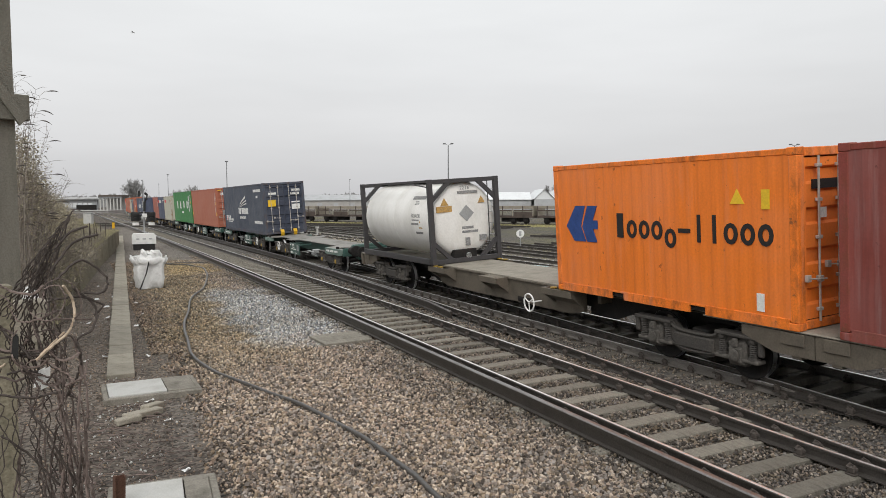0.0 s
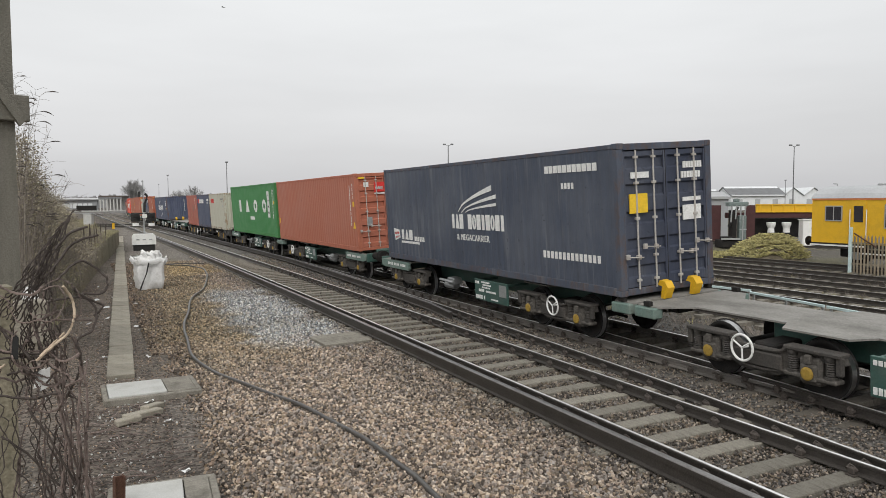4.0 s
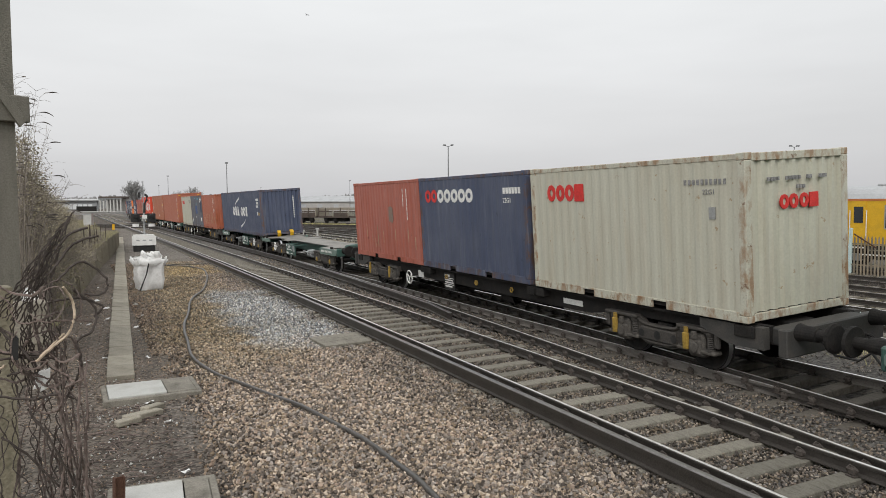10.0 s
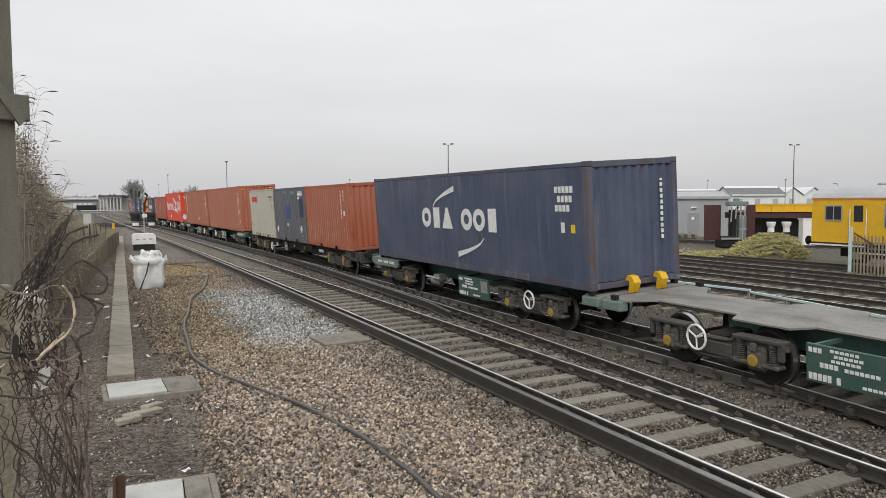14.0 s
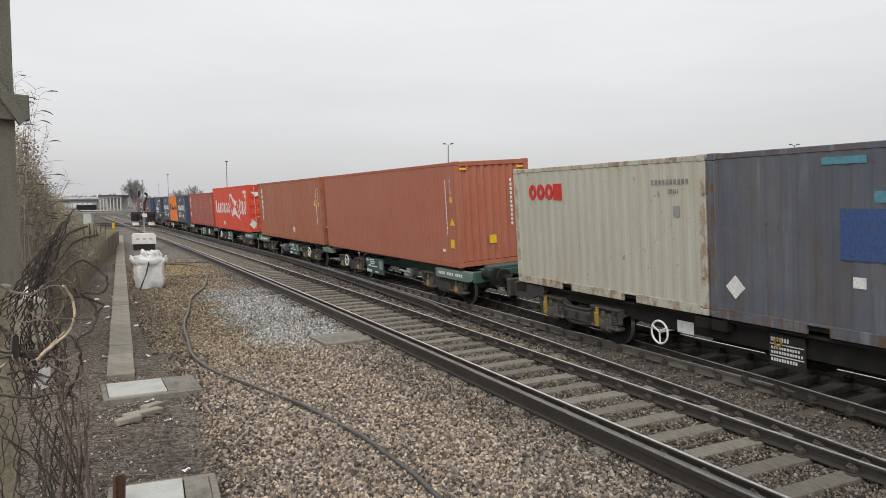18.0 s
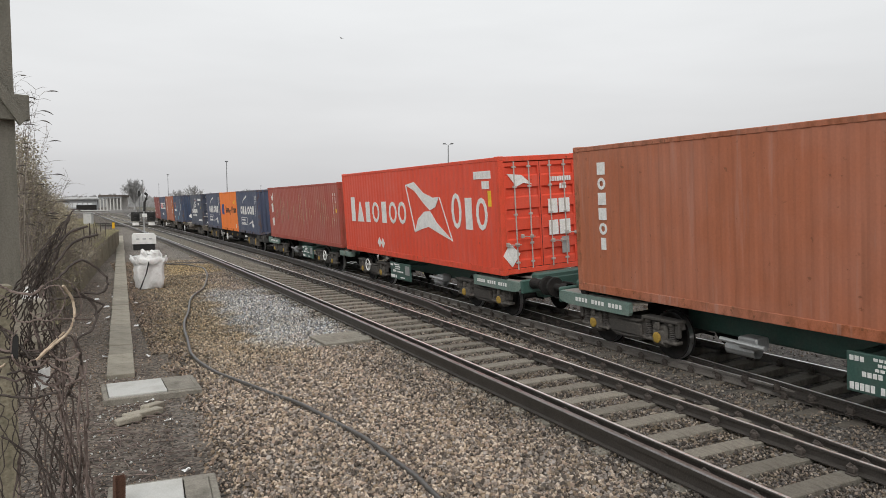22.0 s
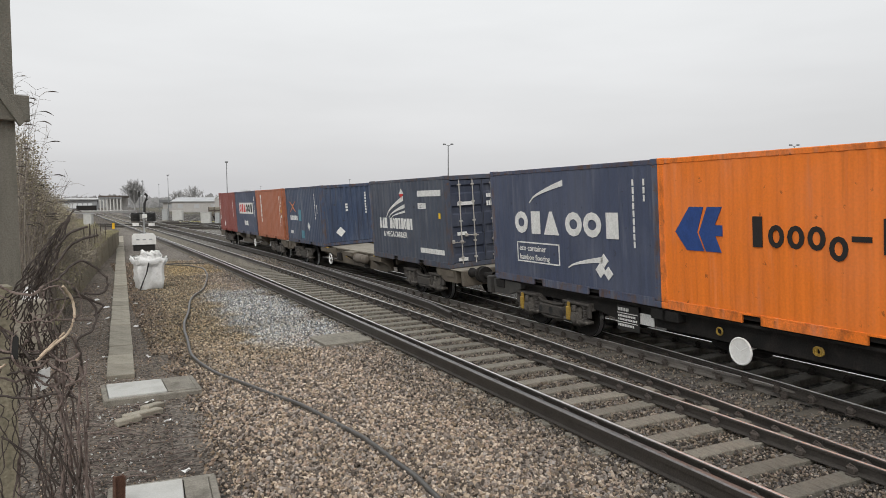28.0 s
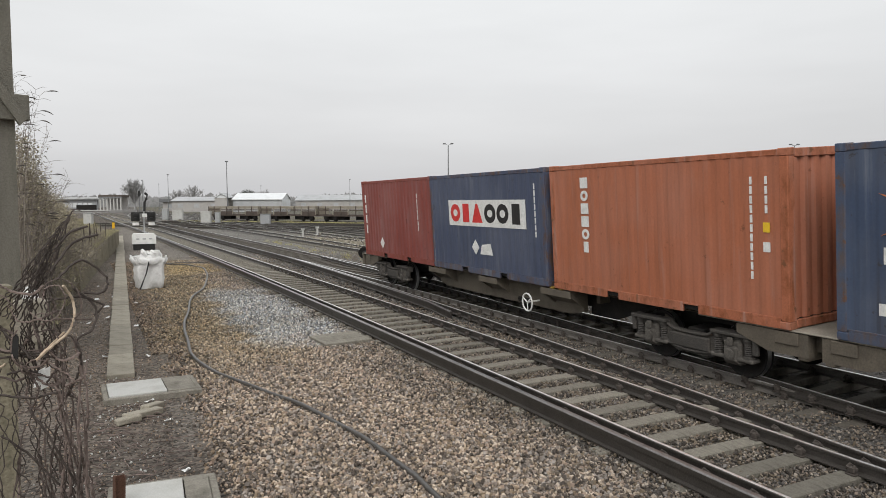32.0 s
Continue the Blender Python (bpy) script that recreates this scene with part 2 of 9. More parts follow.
M_LEAF = material("dull_leaf", (0.30, 0.265, 0.185), 0.8, 0, 0.2, 4, 30, 0.1, island=0.5)
M_IVY = material("faded_grass", (0.285, 0.26, 0.16), 0.9, 0, 0.2, 4, 30, 0.1, island=0.45)
# far trees: base colour lightened to paint in the haze
M_FARTREE = material("haze_pale_bare_tree", (0.33, 0.325, 0.32), 1, 0, 0.15, 1, 10, 0, island=0.25)
M_BAG = material("white_woven_sack", (0.76, 0.76, 0.75), 0.8, 0, 0.08, 5, 50, 0.3, (0.45, 0.44, 0.42), 0.7)
M_WHITE = material("white_paint", (0.78, 0.78, 0.76), 0.55, 0, 0.05, 3, 30, 0.05, (0.50, 0.49, 0.46), 0.4)
M_BLACK = material("black_paint", (0.018, 0.018, 0.018), 0.6, 0, 0.2, 4, 30, 0.1, (0.05, 0.045, 0.04), 0.5)
M_YELLOW = material("yellow_paint", (0.72, 0.42, 0.02), 0.5, 0, 0.06, 3, 30, 0.05, (0.40, 0.24, 0.03), 0.35)
M_HUB = material("dull_yellow_hub", (0.34, 0.22, 0.04), 0.6, 0, 0.2, 8, 30, 0.05, (0.12, 0.08, 0.03), 0.6)
M_HOSE = material("black_rubber_cable", (0.050, 0.046, 0.042), 0.36, 0, 0.2, 6, 60, 0.05, (0.15, 0.135, 0.12), 0.5, spec=0.5)
# grime, lowered to near-black to carry the shade beneath the wagons too
M_DARK = material("grimy_shade_dark_underframe", (0.016, 0.015, 0.0145), 0.8, 0.0, 0.3, 4, 40, 0.2, (0.05, 0.043, 0.037), 0.5, spec=0.25)
M_BOGIE = material("dusty_bogie_casting", (0.060, 0.055, 0.050), 0.8, 0.1, 0.3, 5, 40, 0.3, (0.12, 0.105, 0.09), 0.5)
M_AXLE = material("dusty_axle_box", (0.105, 0.096, 0.085), 0.8, 0.1, 0.3, 6, 40, 0.3, (0.035, 0.031, 0.028), 0.7)
M_TREAD = material("bright_wheel_tread", (0.55, 0.55, 0.55), 0.3, 1.0, 0.1, 5, 40, 0.02)
M_DECK = material("dusty_deck_plate", (0.255, 0.245, 0.225), 0.75, 0.1, 0.15, 1.3, 30, 0.2, (0.10, 0.095, 0.085), 0.85, (1, 0.5, 1))
M_GREENW = material("dark_green_wagon_paint", (0.045, 0.098, 0.082), 0.45, 0, 0.12, 2.5, 30, 0.06, (0.10, 0.11, 0.10), 0.5)
M_GREENP = material("dusty_pale_green_wagon_paint", (0.135, 0.20, 0.175), 0.6, 0, 0.18, 2.0, 30, 0.08, (0.24, 0.24, 0.21), 0.75, (1, 1, 0.5))
M_OLIVE = material("olive_wagon_paint", (0.125, 0.106, 0.082), 0.72, 0, 0.2, 2.5, 40, 0.15, (0.06, 0.053, 0.045), 0.6)
M_GREYW = material("dark_grey_wagon_paint", (0.048, 0.047, 0.045), 0.65, 0, 0.15, 2.5, 40, 0.12, (0.12, 0.105, 0.09), 0.5)
M_DECKT = material("dusty_tan_deck", (0.29, 0.265, 0.22), 0.85, 0.05, 0.15, 2, 40, 0.25, (0.15, 0.135, 0.11), 0.7)
M_STENCIL = material("faded_grey_stencil", (0.20, 0.20, 0.20), 0.7, 0, 0.3, 9, 40, 0.02, (0.5, 0.49, 0.47), 0.6)
M_AMBER = material("weathered_amber_placard", (0.50, 0.30, 0.09), 0.6, 0, 0.25, 9, 40, 0.02, (0.25, 0.19, 0.12), 0.7)
M_PATCH = material("grey_green_overpaint", (0.21, 0.17, 0.14), 0.7, 0, 0.2, 6, 40, 0.05, (0.27, 0.14, 0.10), 0.8)
M_AIRTANK = material("dusty_brown_tank", (0.15, 0.128, 0.105), 0.7, 0, 0.2, 3, 40, 0.1, (0.075, 0.066, 0.056), 0.6)
M_POST = material("mossy_concrete_post", (0.23, 0.205, 0.15), 0.95, 0, 0.25, 3.5, 50, 0.5, (0.10, 0.092, 0.058), 0.85, (1, 1, 0.4))
M_STEEL = material("galvanised_steel", (0.42, 0.43, 0.43), 0.5, 0.6, 0.12, 4, 40, 0.08)
M_ROD = material("galvanised_lock_rod", (0.50, 0.48, 0.45), 0.5, 0.3, 0.15, 5, 40, 0.05, (0.25, 0.16, 0.11), 0.5)
M_TANK = material("white_tank_shell", (0.80, 0.79, 0.76), 0.38, 0, 0.05, 1.2, 20, 0.03, (0.52, 0.50, 0.45), 0.55, (1, 1, 0.5))
M_FRAME = material("dark_grey_tank_frame", (0.055, 0.052, 0.054), 0.55, 0, 0.15, 3, 30, 0.08)
M_MARK_W = material("white_stencil_paint", (0.74, 0.74, 0.72), 0.6, 0, 0.12, 6, 30, 0.02, (0.45, 0.45, 0.43), 0.5)
M_MARK_K = material("black_stencil_paint", (0.018, 0.016, 0.016), 0.6, 0, 0.2, 6, 30, 0.02)
M_MARK_R = material("red_stencil_paint", (0.62, 0.035, 0.03), 0.55, 0, 0.12, 6, 30, 0.02)
M_MARK_B = material("blue_stencil_paint", (0.022, 0.065, 0.24), 0.55, 0, 0.12, 6, 30, 0.02)
M_PATCHB = material("flat_blue_touch_up", (0.045, 0.085, 0.22), 0.65, 0, 0.15, 3, 20, 0.03, (0.07, 0.09, 0.17), 0.7)
M_PATCHN = material("navy_touch_up", (0.030, 0.042, 0.085), 0.65, 0, 0.15, 3, 20, 0.03)
M_MARK_Y = material("yellow_sticker", (0.80, 0.52, 0.03), 0.5, 0, 0.08, 6, 30, 0.02)
M_MARK_O = material("orange_stencil_paint", (0.66, 0.22, 0.07), 0.55, 0, 0.08, 6, 30, 0.02)
M_MARK_T = material("teal_touch_up_paint", (0.10, 0.27, 0.34), 0.6, 0, 0.15, 6, 30, 0.02)
M_GLASS = material("dark_window_glass", (0.035, 0.04, 0.045), 0.12, 0, 0.1, 3, 20, 0, spec=0.6)
M_SHEET = material("grey_profiled_sheet", (0.33, 0.34, 0.35), 0.6, 0.1, 0.05, 0.6, 20, 0.05, (0.25, 0.25, 0.25), 0.5, (1, 1, 0.3))
M_ROOFW = material("white_roof_sheet", (0.70, 0.72, 0.73), 0.6, 0, 0.06, 0.4, 10, 0, (0.52, 0.53, 0.54), 0.5)
M_ROOFD = material("dark_weathered_roof_sheet", (0.17, 0.175, 0.18), 0.8, 0, 0.1, 0.5, 10, 0, (0.11, 0.11, 0.11), 0.5)
M_ROOFG = material("grey_roof_sheet", (0.42, 0.43, 0.44), 0.7, 0, 0.08, 0.4, 10, 0, (0.24, 0.24, 0.24), 0.5)
M_WALLG = material("dull_brick_wall", (0.40, 0.385, 0.37), 0.9, 0, 0.1, 0.5, 12, 0.1)
M_GRASS = material("pale_winter_grass", (0.46, 0.42, 0.20), 0.95, 0, 0.25, 2, 30, 0.2, (0.17, 0.16, 0.07), 0.7, island=0.4)
M_BANK = material("mossy_bank_soil", (0.175, 0.15, 0.112), 1, 0, 0.35, 2.5, 26, 0.6, (0.085, 0.075, 0.05), 0.8)
M_BROWNW = material("rusty_brown_wagon", (0.085, 0.066, 0.056), 0.8, 0, 0.2, 1.5, 20, 0.1, (0.045, 0.040, 0.036), 0.6)
M_BUFF = material("faded_buff_wagon", (0.27, 0.245, 0.20), 0.8, 0, 0.15, 1.5, 20, 0.05, (0.20, 0.15, 0.10), 0.6)
M_BOARD = material("pale_teal_guard_board", (0.55, 0.68, 0.68), 0.6, 0, 0.1, 3, 30, 0.05)


# ---------------- mesh helpers ----------------
class Acc:
    """Collects vertices and faces of one mesh."""

    def __init__(self):
        self.v, self.f = [], []

    def poly(self, pts):
        k = len(self.v)
        self.v += [tuple(p) for p in pts]
        self.f.append(tuple(range(k, k + len(pts))))
        return self

    def box(self, x0, x1, y0, y1, z0, z1, c=0.0, m=None):
        cx, cy, cz = (x0 + x1) / 2, (y0 + y1) / 2, (z0 + z1) / 2
        hx, hy, hz = abs(x1 - x0) / 2, abs(y1 - y0) / 2, abs(z1 - z0) / 2
        k = len(self.v)
        S = (-1, 1)
        if c <= 0:
            pts = [(sx * hx, sy * hy, sz * hz) for sx in S for sy in S for sz in S]
            faces = [(0, 1, 3, 2), (4, 6, 7, 5), (0, 4, 5, 1), (2, 3, 7, 6), (0, 2, 6, 4), (1, 5, 7, 3)]
        else:
            c = min(c, hx * 0.9, hy * 0.9, hz * 0.9)
            pts, ix = [], {}
            for sx in S:
                for sy in S:
                    for sz in S:
                        for a, p in enumerate(((sx * hx, sy * (hy - c), sz * (hz - c)), (sx * (hx - c), sy * hy, sz * (hz - c)),
                                               (sx * (hx - c), sy * (hy - c), sz * hz))):
                            ix[sx, sy, sz, a] = len(pts)
                            pts.append(p)
            faces = []
            for s in S:
                faces.append([ix[s, p, q, 0] for p, q in ((-1, -1), (1, -1), (1, 1), (-1, 1))])
                faces.append([ix[p, s, q, 1] for p, q in ((-1, -1), (1, -1), (1, 1), (-1, 1))])
                faces.append([ix[p, q, s, 2] for p, q in ((-1, -1), (1, -1), (1, 1), (-1, 1))])
            for p in S:
                for q in S:
                    faces.append([ix[-1, p, q, 1], ix[1, p, q, 1], ix[1, p, q, 2], ix[-1, p, q, 2]])
                    faces.append([ix[p, -1, q, 0], ix[p, 1, q, 0], ix[p, 1, q, 2], ix[p, -1, q, 2]])
                    faces.append([ix[p, q, -1, 0], ix[p, q, 1, 0], ix[p, q, 1, 1], ix[p, q, -1, 1]])
                    for r in S:
                        faces.append([ix[p, q, r, 0], ix[p, q, r, 1], ix[p, q, r, 2]])
            out = []
            for fc in faces:
                a, b, d = (Vector(pts[i]) for i in fc[:3])
                mid = sum((Vector(pts[i]) for i in fc), Vector()) / len(fc)
                out.append(tuple(fc) if (b - a).cross(d - a).dot(mid) > 0 else tuple(reversed(fc)))
            faces = out
        for p in pts:
            w = Vector((p[0] + cx, p[1] + cy, p[2] + cz))
            self.v.append(tuple(m @ w if m else w))
        self.f += [tuple(k + i for i in fc) for fc in faces]
        return self

    def tube(self, pts, r, sides=6, cap=True):
        """A round bar along points; r is one radius or one for each point."""
        pts = [Vector(p) for p in pts]
        k0 = len(self.v)
        n = len(pts)
        up = Vector((0.02, 0.03, 1))
        for i, p in enumerate(pts):
            d = (pts[min(i + 1, n - 1)] - pts[max(i - 1, 0)])
            d = d.normalized() if d.length > 1e-9 else Vector((0, 0, 1))
            a = d.cross(up if abs(d.dot(up.normalized())) < 0.95 else Vector((1, 0, 0))).normalized()
            b = d.cross(a)
            rr = r[i] if isinstance(r, (list, tuple)) else r
            for j in range(sides):
                t = 2 * math.pi * j / sides
                self.v.append(tuple(p + a * (rr * math.cos(t)) + b * (rr * math.sin(t))))
        for i in range(n - 1):
            for j in range(sides):
                q = (j + 1) % sides
                self.f.append((k0 + i * sides + j, k0 + i * sides + q, k0 + (i + 1) * sides + q, k0 + (i + 1) * sides + j))
        if cap:
            self.f.append(tuple(k0 + j for j in reversed(range(sides))))
            self.f.append(tuple(k0 + (n - 1) * sides + j for j in range(sides)))
        return self

    def ring(self, centre, R, r, axis="x", n=24, sides=6):
        """A hoop round an axis."""
        pts = []
        for i in range(n + 1):
            t = 2 * math.pi * i / n
            p = {"x": (0, math.cos(t), math.sin(t)), "y": (math.cos(t), 0, math.sin(t)), "z": (math.cos(t), math.sin(t), 0)}[axis]
            pts.append(Vector(centre) + R * Vector(p))
        return self.tube(pts, r, sides, False)

    def lathe(self, profile, axis="x", centre=(0, 0, 0), n=24):
        """A turned body: profile of (along, radius)."""
        k = len(self.v)
        for a, r in profile:
            for i in range(n):
                t = 2 * math.pi * i / n
                c, s = r * math.cos(t), r * math.sin(t)
                p = (a, c, s) if axis == "x" else ((c, a, s) if axis == "y" else (c, s, a))
                self.v.append((p[0] + centre[0], p[1] + centre[1], p[2] + centre[2]))
        for j in range(len(profile) - 1):
            for i in range(n):
                q = (i + 1) % n
                self.f.append((k + j * n + i, k + j * n + q, k + (j + 1) * n + q, k + (j + 1) * n + i))
        return self

    def prism(self, outline, x0, x1, axis="x"):
        """An outline of (a, b) drawn out along an axis: x: (y, z); y: (x, z); z: (x, y)."""
        def at(a, b, w):
            return {"x": (w, a, b), "y": (a, w, b), "z": (a, b, w)}[axis]
        k, n = len(self.v), len(outline)
        self.v += [at(a, b, x0) for a, b in outline] + [at(a, b, x1) for a, b in outline]
        for i in range(n):
            j = (i + 1) % n
            self.f.append((k + i, k + j, k + n + j, k + n + i))
        self.f.append(tuple(k + i for i in reversed(range(n))))
        self.f.append(tuple(k + n + i for i in range(n)))
        return self

    def mesh(self, name, smooth=False):
        me = bpy.data.meshes.new(name)
        me.from_pydata(self.v, [], self.f)
        bm = bmesh.new()
        bm.from_mesh(me)
        bmesh.ops.recalc_face_normals(bm, faces=bm.faces)
        bm.to_mesh(me)
        bm.free()
        if smooth:
            me.shade_smooth()
        me.update()
        return me


def put(name, mesh, mat, parent=None, m=None, label=""):
    """One mesh object with its own material on a mesh that others may share."""
    if isinstance(mesh, Acc):
        mesh = mesh.mesh(name)
    if not mesh.materials:
        mesh.materials.append(None)
    ob = new(name, mesh)
    ob.material_slots[0].link = "OBJECT"
    ob.material_slots[0].material = mat
    if parent:
        ob.parent = parent
    if m is not None:
        ob.matrix_basis = m
    if label:
        ob["label"] = label
    return ob


def part(name, mesh, mat, parent, label="", m=None):
    return put(name, mesh, mat, parent, m, label)


def thing(name, label, category, m=None, group="", kind=""):
    ob = new(name)
    ob.empty_display_size = 0.3
    if m is not None:
        ob.matrix_basis = m
    return tagged(ob, label, category, group, kind)


MESHES = {}


def shared(key, build):
    """The mesh of that key, built once."""
    if key not in MESHES:
        made = build()
        MESHES[key] = made.mesh("_".join(str(k) for k in key)) if isinstance(made, Acc) else made
    return MESHES[key]


rnd = random.Random(7)

# ---------------- the line of the running track ----------------
LINE = np.polyfit([-60, -30, -10, 0, 10, 20, 30, 41, 51, 60, 89, 120, 150, 180, 220, 300],
                  [-2.1, -0.53, -0.06, 0, -0.06, -0.24, -0.54, -0.95, -1.2, -1.45, -2.4, -3.8, -4.85, -4.75, -3.6, -1.0], 6,
                  w=[1 / (1 + abs(s) / 30) for s in (-60, -30, -10, 0, 10, 20, 30, 41, 51, 60, 89, 120, 150, 180, 220, 300)])
SLOPE = np.polyder(LINE)
CANT = 3.61


def line_x(s):
    e = min(max(s, -55), 290)
    return float(np.polyval(LINE, e) + np.polyval(SLOPE, e) * (s - e))


def line_turn(s):
    return math.degrees(math.atan(float(np.polyval(SLOPE, min(max(s, -55), 290)))))


def on_line(s, off=0.0, z=0.0, cant=CANT):
    """A pose on the running track, s metres up the line, y pointing up the line."""
    t = radians(line_turn(s))
    return pose(line_x(s) + off * math.cos(t), s - off * math.sin(t), z, 0, -cant, -line_turn(s))


# ---------------- ground ----------------
def build_ground():
    a = Acc()
    xs = [-1500, -400, -120, -60, -30, -20, -15, -13, -12, -11, 30, 60, 120, 400, 1500]
    ys = [-1200, -300, -60, 0, 60, 150, 400, 1200, 3500]
    for i in range(len(xs) - 1):
        for j in range(len(ys) - 1):
            k = len(a.v)
            a.v += [(xs[i], ys[j], -0.24), (xs[i + 1], ys[j], -0.24), (xs[i + 1], ys[j + 1], -0.24), (xs[i], ys[j + 1], -0.24)]
            a.f.append((k, k + 1, k + 2, k + 3))
    me = a.mesh("ground")
    bm = bmesh.new()
    bm.from_mesh(me)
    bmesh.ops.remove_doubles(bm, verts=bm.verts, dist=0.001)
    bm.to_mesh(me)
    bm.free()
    return tagged(put("ground", me, M_GROUND), "brown stone ballast and dark trodden soil beside the tracks, with shade painted in under the train", "ground", kind="structure")


build_ground()


def scatter(name, spots, sizes, faces, label, mat=None):
    """Many small angular stones in one mesh."""
    rng = np.random.default_rng(3 + len(spots))
    if faces == 12:
        base = np.array([(x, y, z) for x in (-0.72, 0.72) for y in (-0.72, 0.72) for z in (-0.72, 0.72)])
        tri = np.array([(0, 1, 3), (0, 3, 2), (4, 6, 7), (4, 7, 5), (0, 4, 5), (0, 5, 1), (2, 3, 7), (2, 7, 6), (0, 2, 6), (0, 6, 4), (1, 5, 7), (1, 7, 3)])
    else:
        base = np.array([(1, 0.2, 0), (-0.2, 1, 0.1), (-1, -0.2, 0), (0.2, -1, -0.1), (0.1, 0.1, 0.9), (0, 0, -0.9)])
        tri = np.array([(0, 1, 4), (1, 2, 4), (2, 3, 4), (3, 0, 4), (1, 0, 5), (2, 1, 5), (3, 2, 5), (0, 3, 5)])
    n, k = len(spots), len(base)
    v = base[None] * (1 + rng.uniform(-0.32, 0.32, (n, k, 3)))
    v *= (np.asarray(sizes)[:, None] * rng.uniform(0.65, 1.3, (n, 3)) * np.array([1, 1, 0.75]))[:, None, :]
    q = rng.normal(size=(n, 4))
    q /= np.linalg.norm(q, axis=1)[:, None]
    w, x, y, z = q.T
    R = np.stack([np.stack([1 - 2 * (y * y + z * z), 2 * (x * y - z * w), 2 * (x * z + y * w)], -1),
                  np.stack([2 * (x * y + z * w), 1 - 2 * (x * x + z * z), 2 * (y * z - x * w)], -1),
                  np.stack([2 * (x * z - y * w), 2 * (y * z + x * w), 1 - 2 * (x * x + y * y)], -1)], 1)
    v = np.einsum("nij,nkj->nki", R, v) + np.asarray(spots)[:, None, :]
    me = bpy.data.meshes.new(name)
    fs = (tri[None] + (np.arange(n) * k)[:, None, None]).reshape(-1, 3)
    me.from_pydata(v.reshape(-1, 3), [], fs.tolist())
    me.update()
    return tagged(put(name, me, mat or M_STONE), label, "gravel", kind="stuff")


# ---------------- railway tracks ----------------
RAIL_OUT = [(-0.07, -0.15), (0.07, -0.15), (0.07, -0.138), (0.014, -0.118), (0.011, -0.045), (0.034, -0.034), (0.035, -0.006), (0.027, 0.0),
            (-0.027, 0.0), (-0.035, -0.006), (-0.034, -0.034), (-0.011, -0.045), (-0.014, -0.118), (-0.07, -0.138)]
HEAD_OUT = [(-0.024, -0.004), (-0.022, 0.0012), (-0.012, 0.0030), (0.012, 0.0030), (0.022, 0.0012), (0.024, -0.004)]
COND_OUT = [(-0.06, -0.15), (0.06, -0.15), (0.06, -0.135), (0.02, -0.12), (0.02, -0.01), (0.042, 0.0), (0.044, 0.055), (0.036, 0.07),
            (-0.036, 0.07), (-0.044, 0.055), (-0.042, 0.0), (-0.02, -0.01), (-0.02, -0.12), (-0.06, -0.135)]


def sweep(outline, path):
    """An outline of (across, up) drawn along a list of poses."""
    a, n = Acc(), len(outline)
    for m in path:
        a.v += [tuple(m @ Vector((u, 0, z))) for u, z in outline]
    for i in range(len(path) - 1):
        for j in range(n):
            q = (j + 1) % n
            a.f.append((i * n + j, i * n + q, (i + 1) * n + q, (i + 1) * n + j))
    a.f.append(tuple(range(n)))
    a.f.append(tuple((len(path) - 1) * n + j for j in reversed(range(n))))
    return a


def steps(y0, y1, d):
    n = max(1, round((y1 - y0) / d))
    return [y0 + (y1 - y0) * i / n for i in range(n + 1)]


def sleeper_mesh():
    return Acc().box(-1.3, 1.3, -0.125, 0.125, -0.13, 0, 0.012)


def clip_mesh():
    a = Acc().box(-0.13, 0.13, -0.06, 0.06, 0, 0.022, 0.006)
    for s in (-1, 1):
        a.box(*sorted((s * 0.066, s * 0.118)), -0.045, 0.045, 0.018, 0.10, 0.014)
        a.tube([(s * 0.10, -0.06, 0.07), (s * 0.06, -0.045, 0.07), (s * 0.055, 0.0, 0.09), (s * 0.085, 0.03, 0.12), (s * 0.115, 0.04, 0.09), (s * 0.10, 0.06, 0.06)], 0.014, 5)
    return a


def track(label, offset, y0, y1, cant=CANT, shine=True, sleepers=(0, 60), near=36, dense=True, wood=None):
    """A track: two rails on sleepers; offset(s) is its distance from the running track's centre."""
    t = thing("railway_track", label, "railway track", kind="structure")

    def at(s):
        return on_line(s, offset(s), 0, cant)

    ys = [*steps(y0, min(60, y1), 1.5), *(steps(min(60, y1), y1, 6)[1:] if y1 > 60 else [])]
    for u in (-0.7525, 0.7525):
        path = [at(s) @ pose(u, 0, 0) for s in ys]
        r = part("rail", sweep(RAIL_OUT, path), M_RAILDUST if wood else M_RAIL, t)
        part("rail_head", sweep(HEAD_OUT, path), M_SHINE if shine else M_COND, r, "polished running surface" if shine else "")
    sl, cl = shared(("sleeper",), sleeper_mesh), shared(("clip",), clip_mesh)
    n = 0
    joined = Acc()
    for s in steps(sleepers[0], sleepers[1], 0.66):
        m = at(s + rnd.uniform(-0.03, 0.03)) @ pose(rnd.uniform(-0.05, 0.05), 0, -0.152, 0, 0, rnd.uniform(-1.2, 1.2))
        if s <= near:
            o = part("sleeper", sl, wood or M_SLEEPER, t, m=m)
            if dense:
                for u in (-0.7525, 0.7525):
                    part("rail_chair", cl, M_CLIP, t, m=at(s) @ pose(u, 0, -0.152))
        else:
            joined.box(-1.3, 1.3, -0.125, 0.125, -0.13, 0, 0, m)
    if joined.v:
        part("far_sleepers", joined, wood or M_SLEEPER, t)["kind"] = "stuff"
    return t


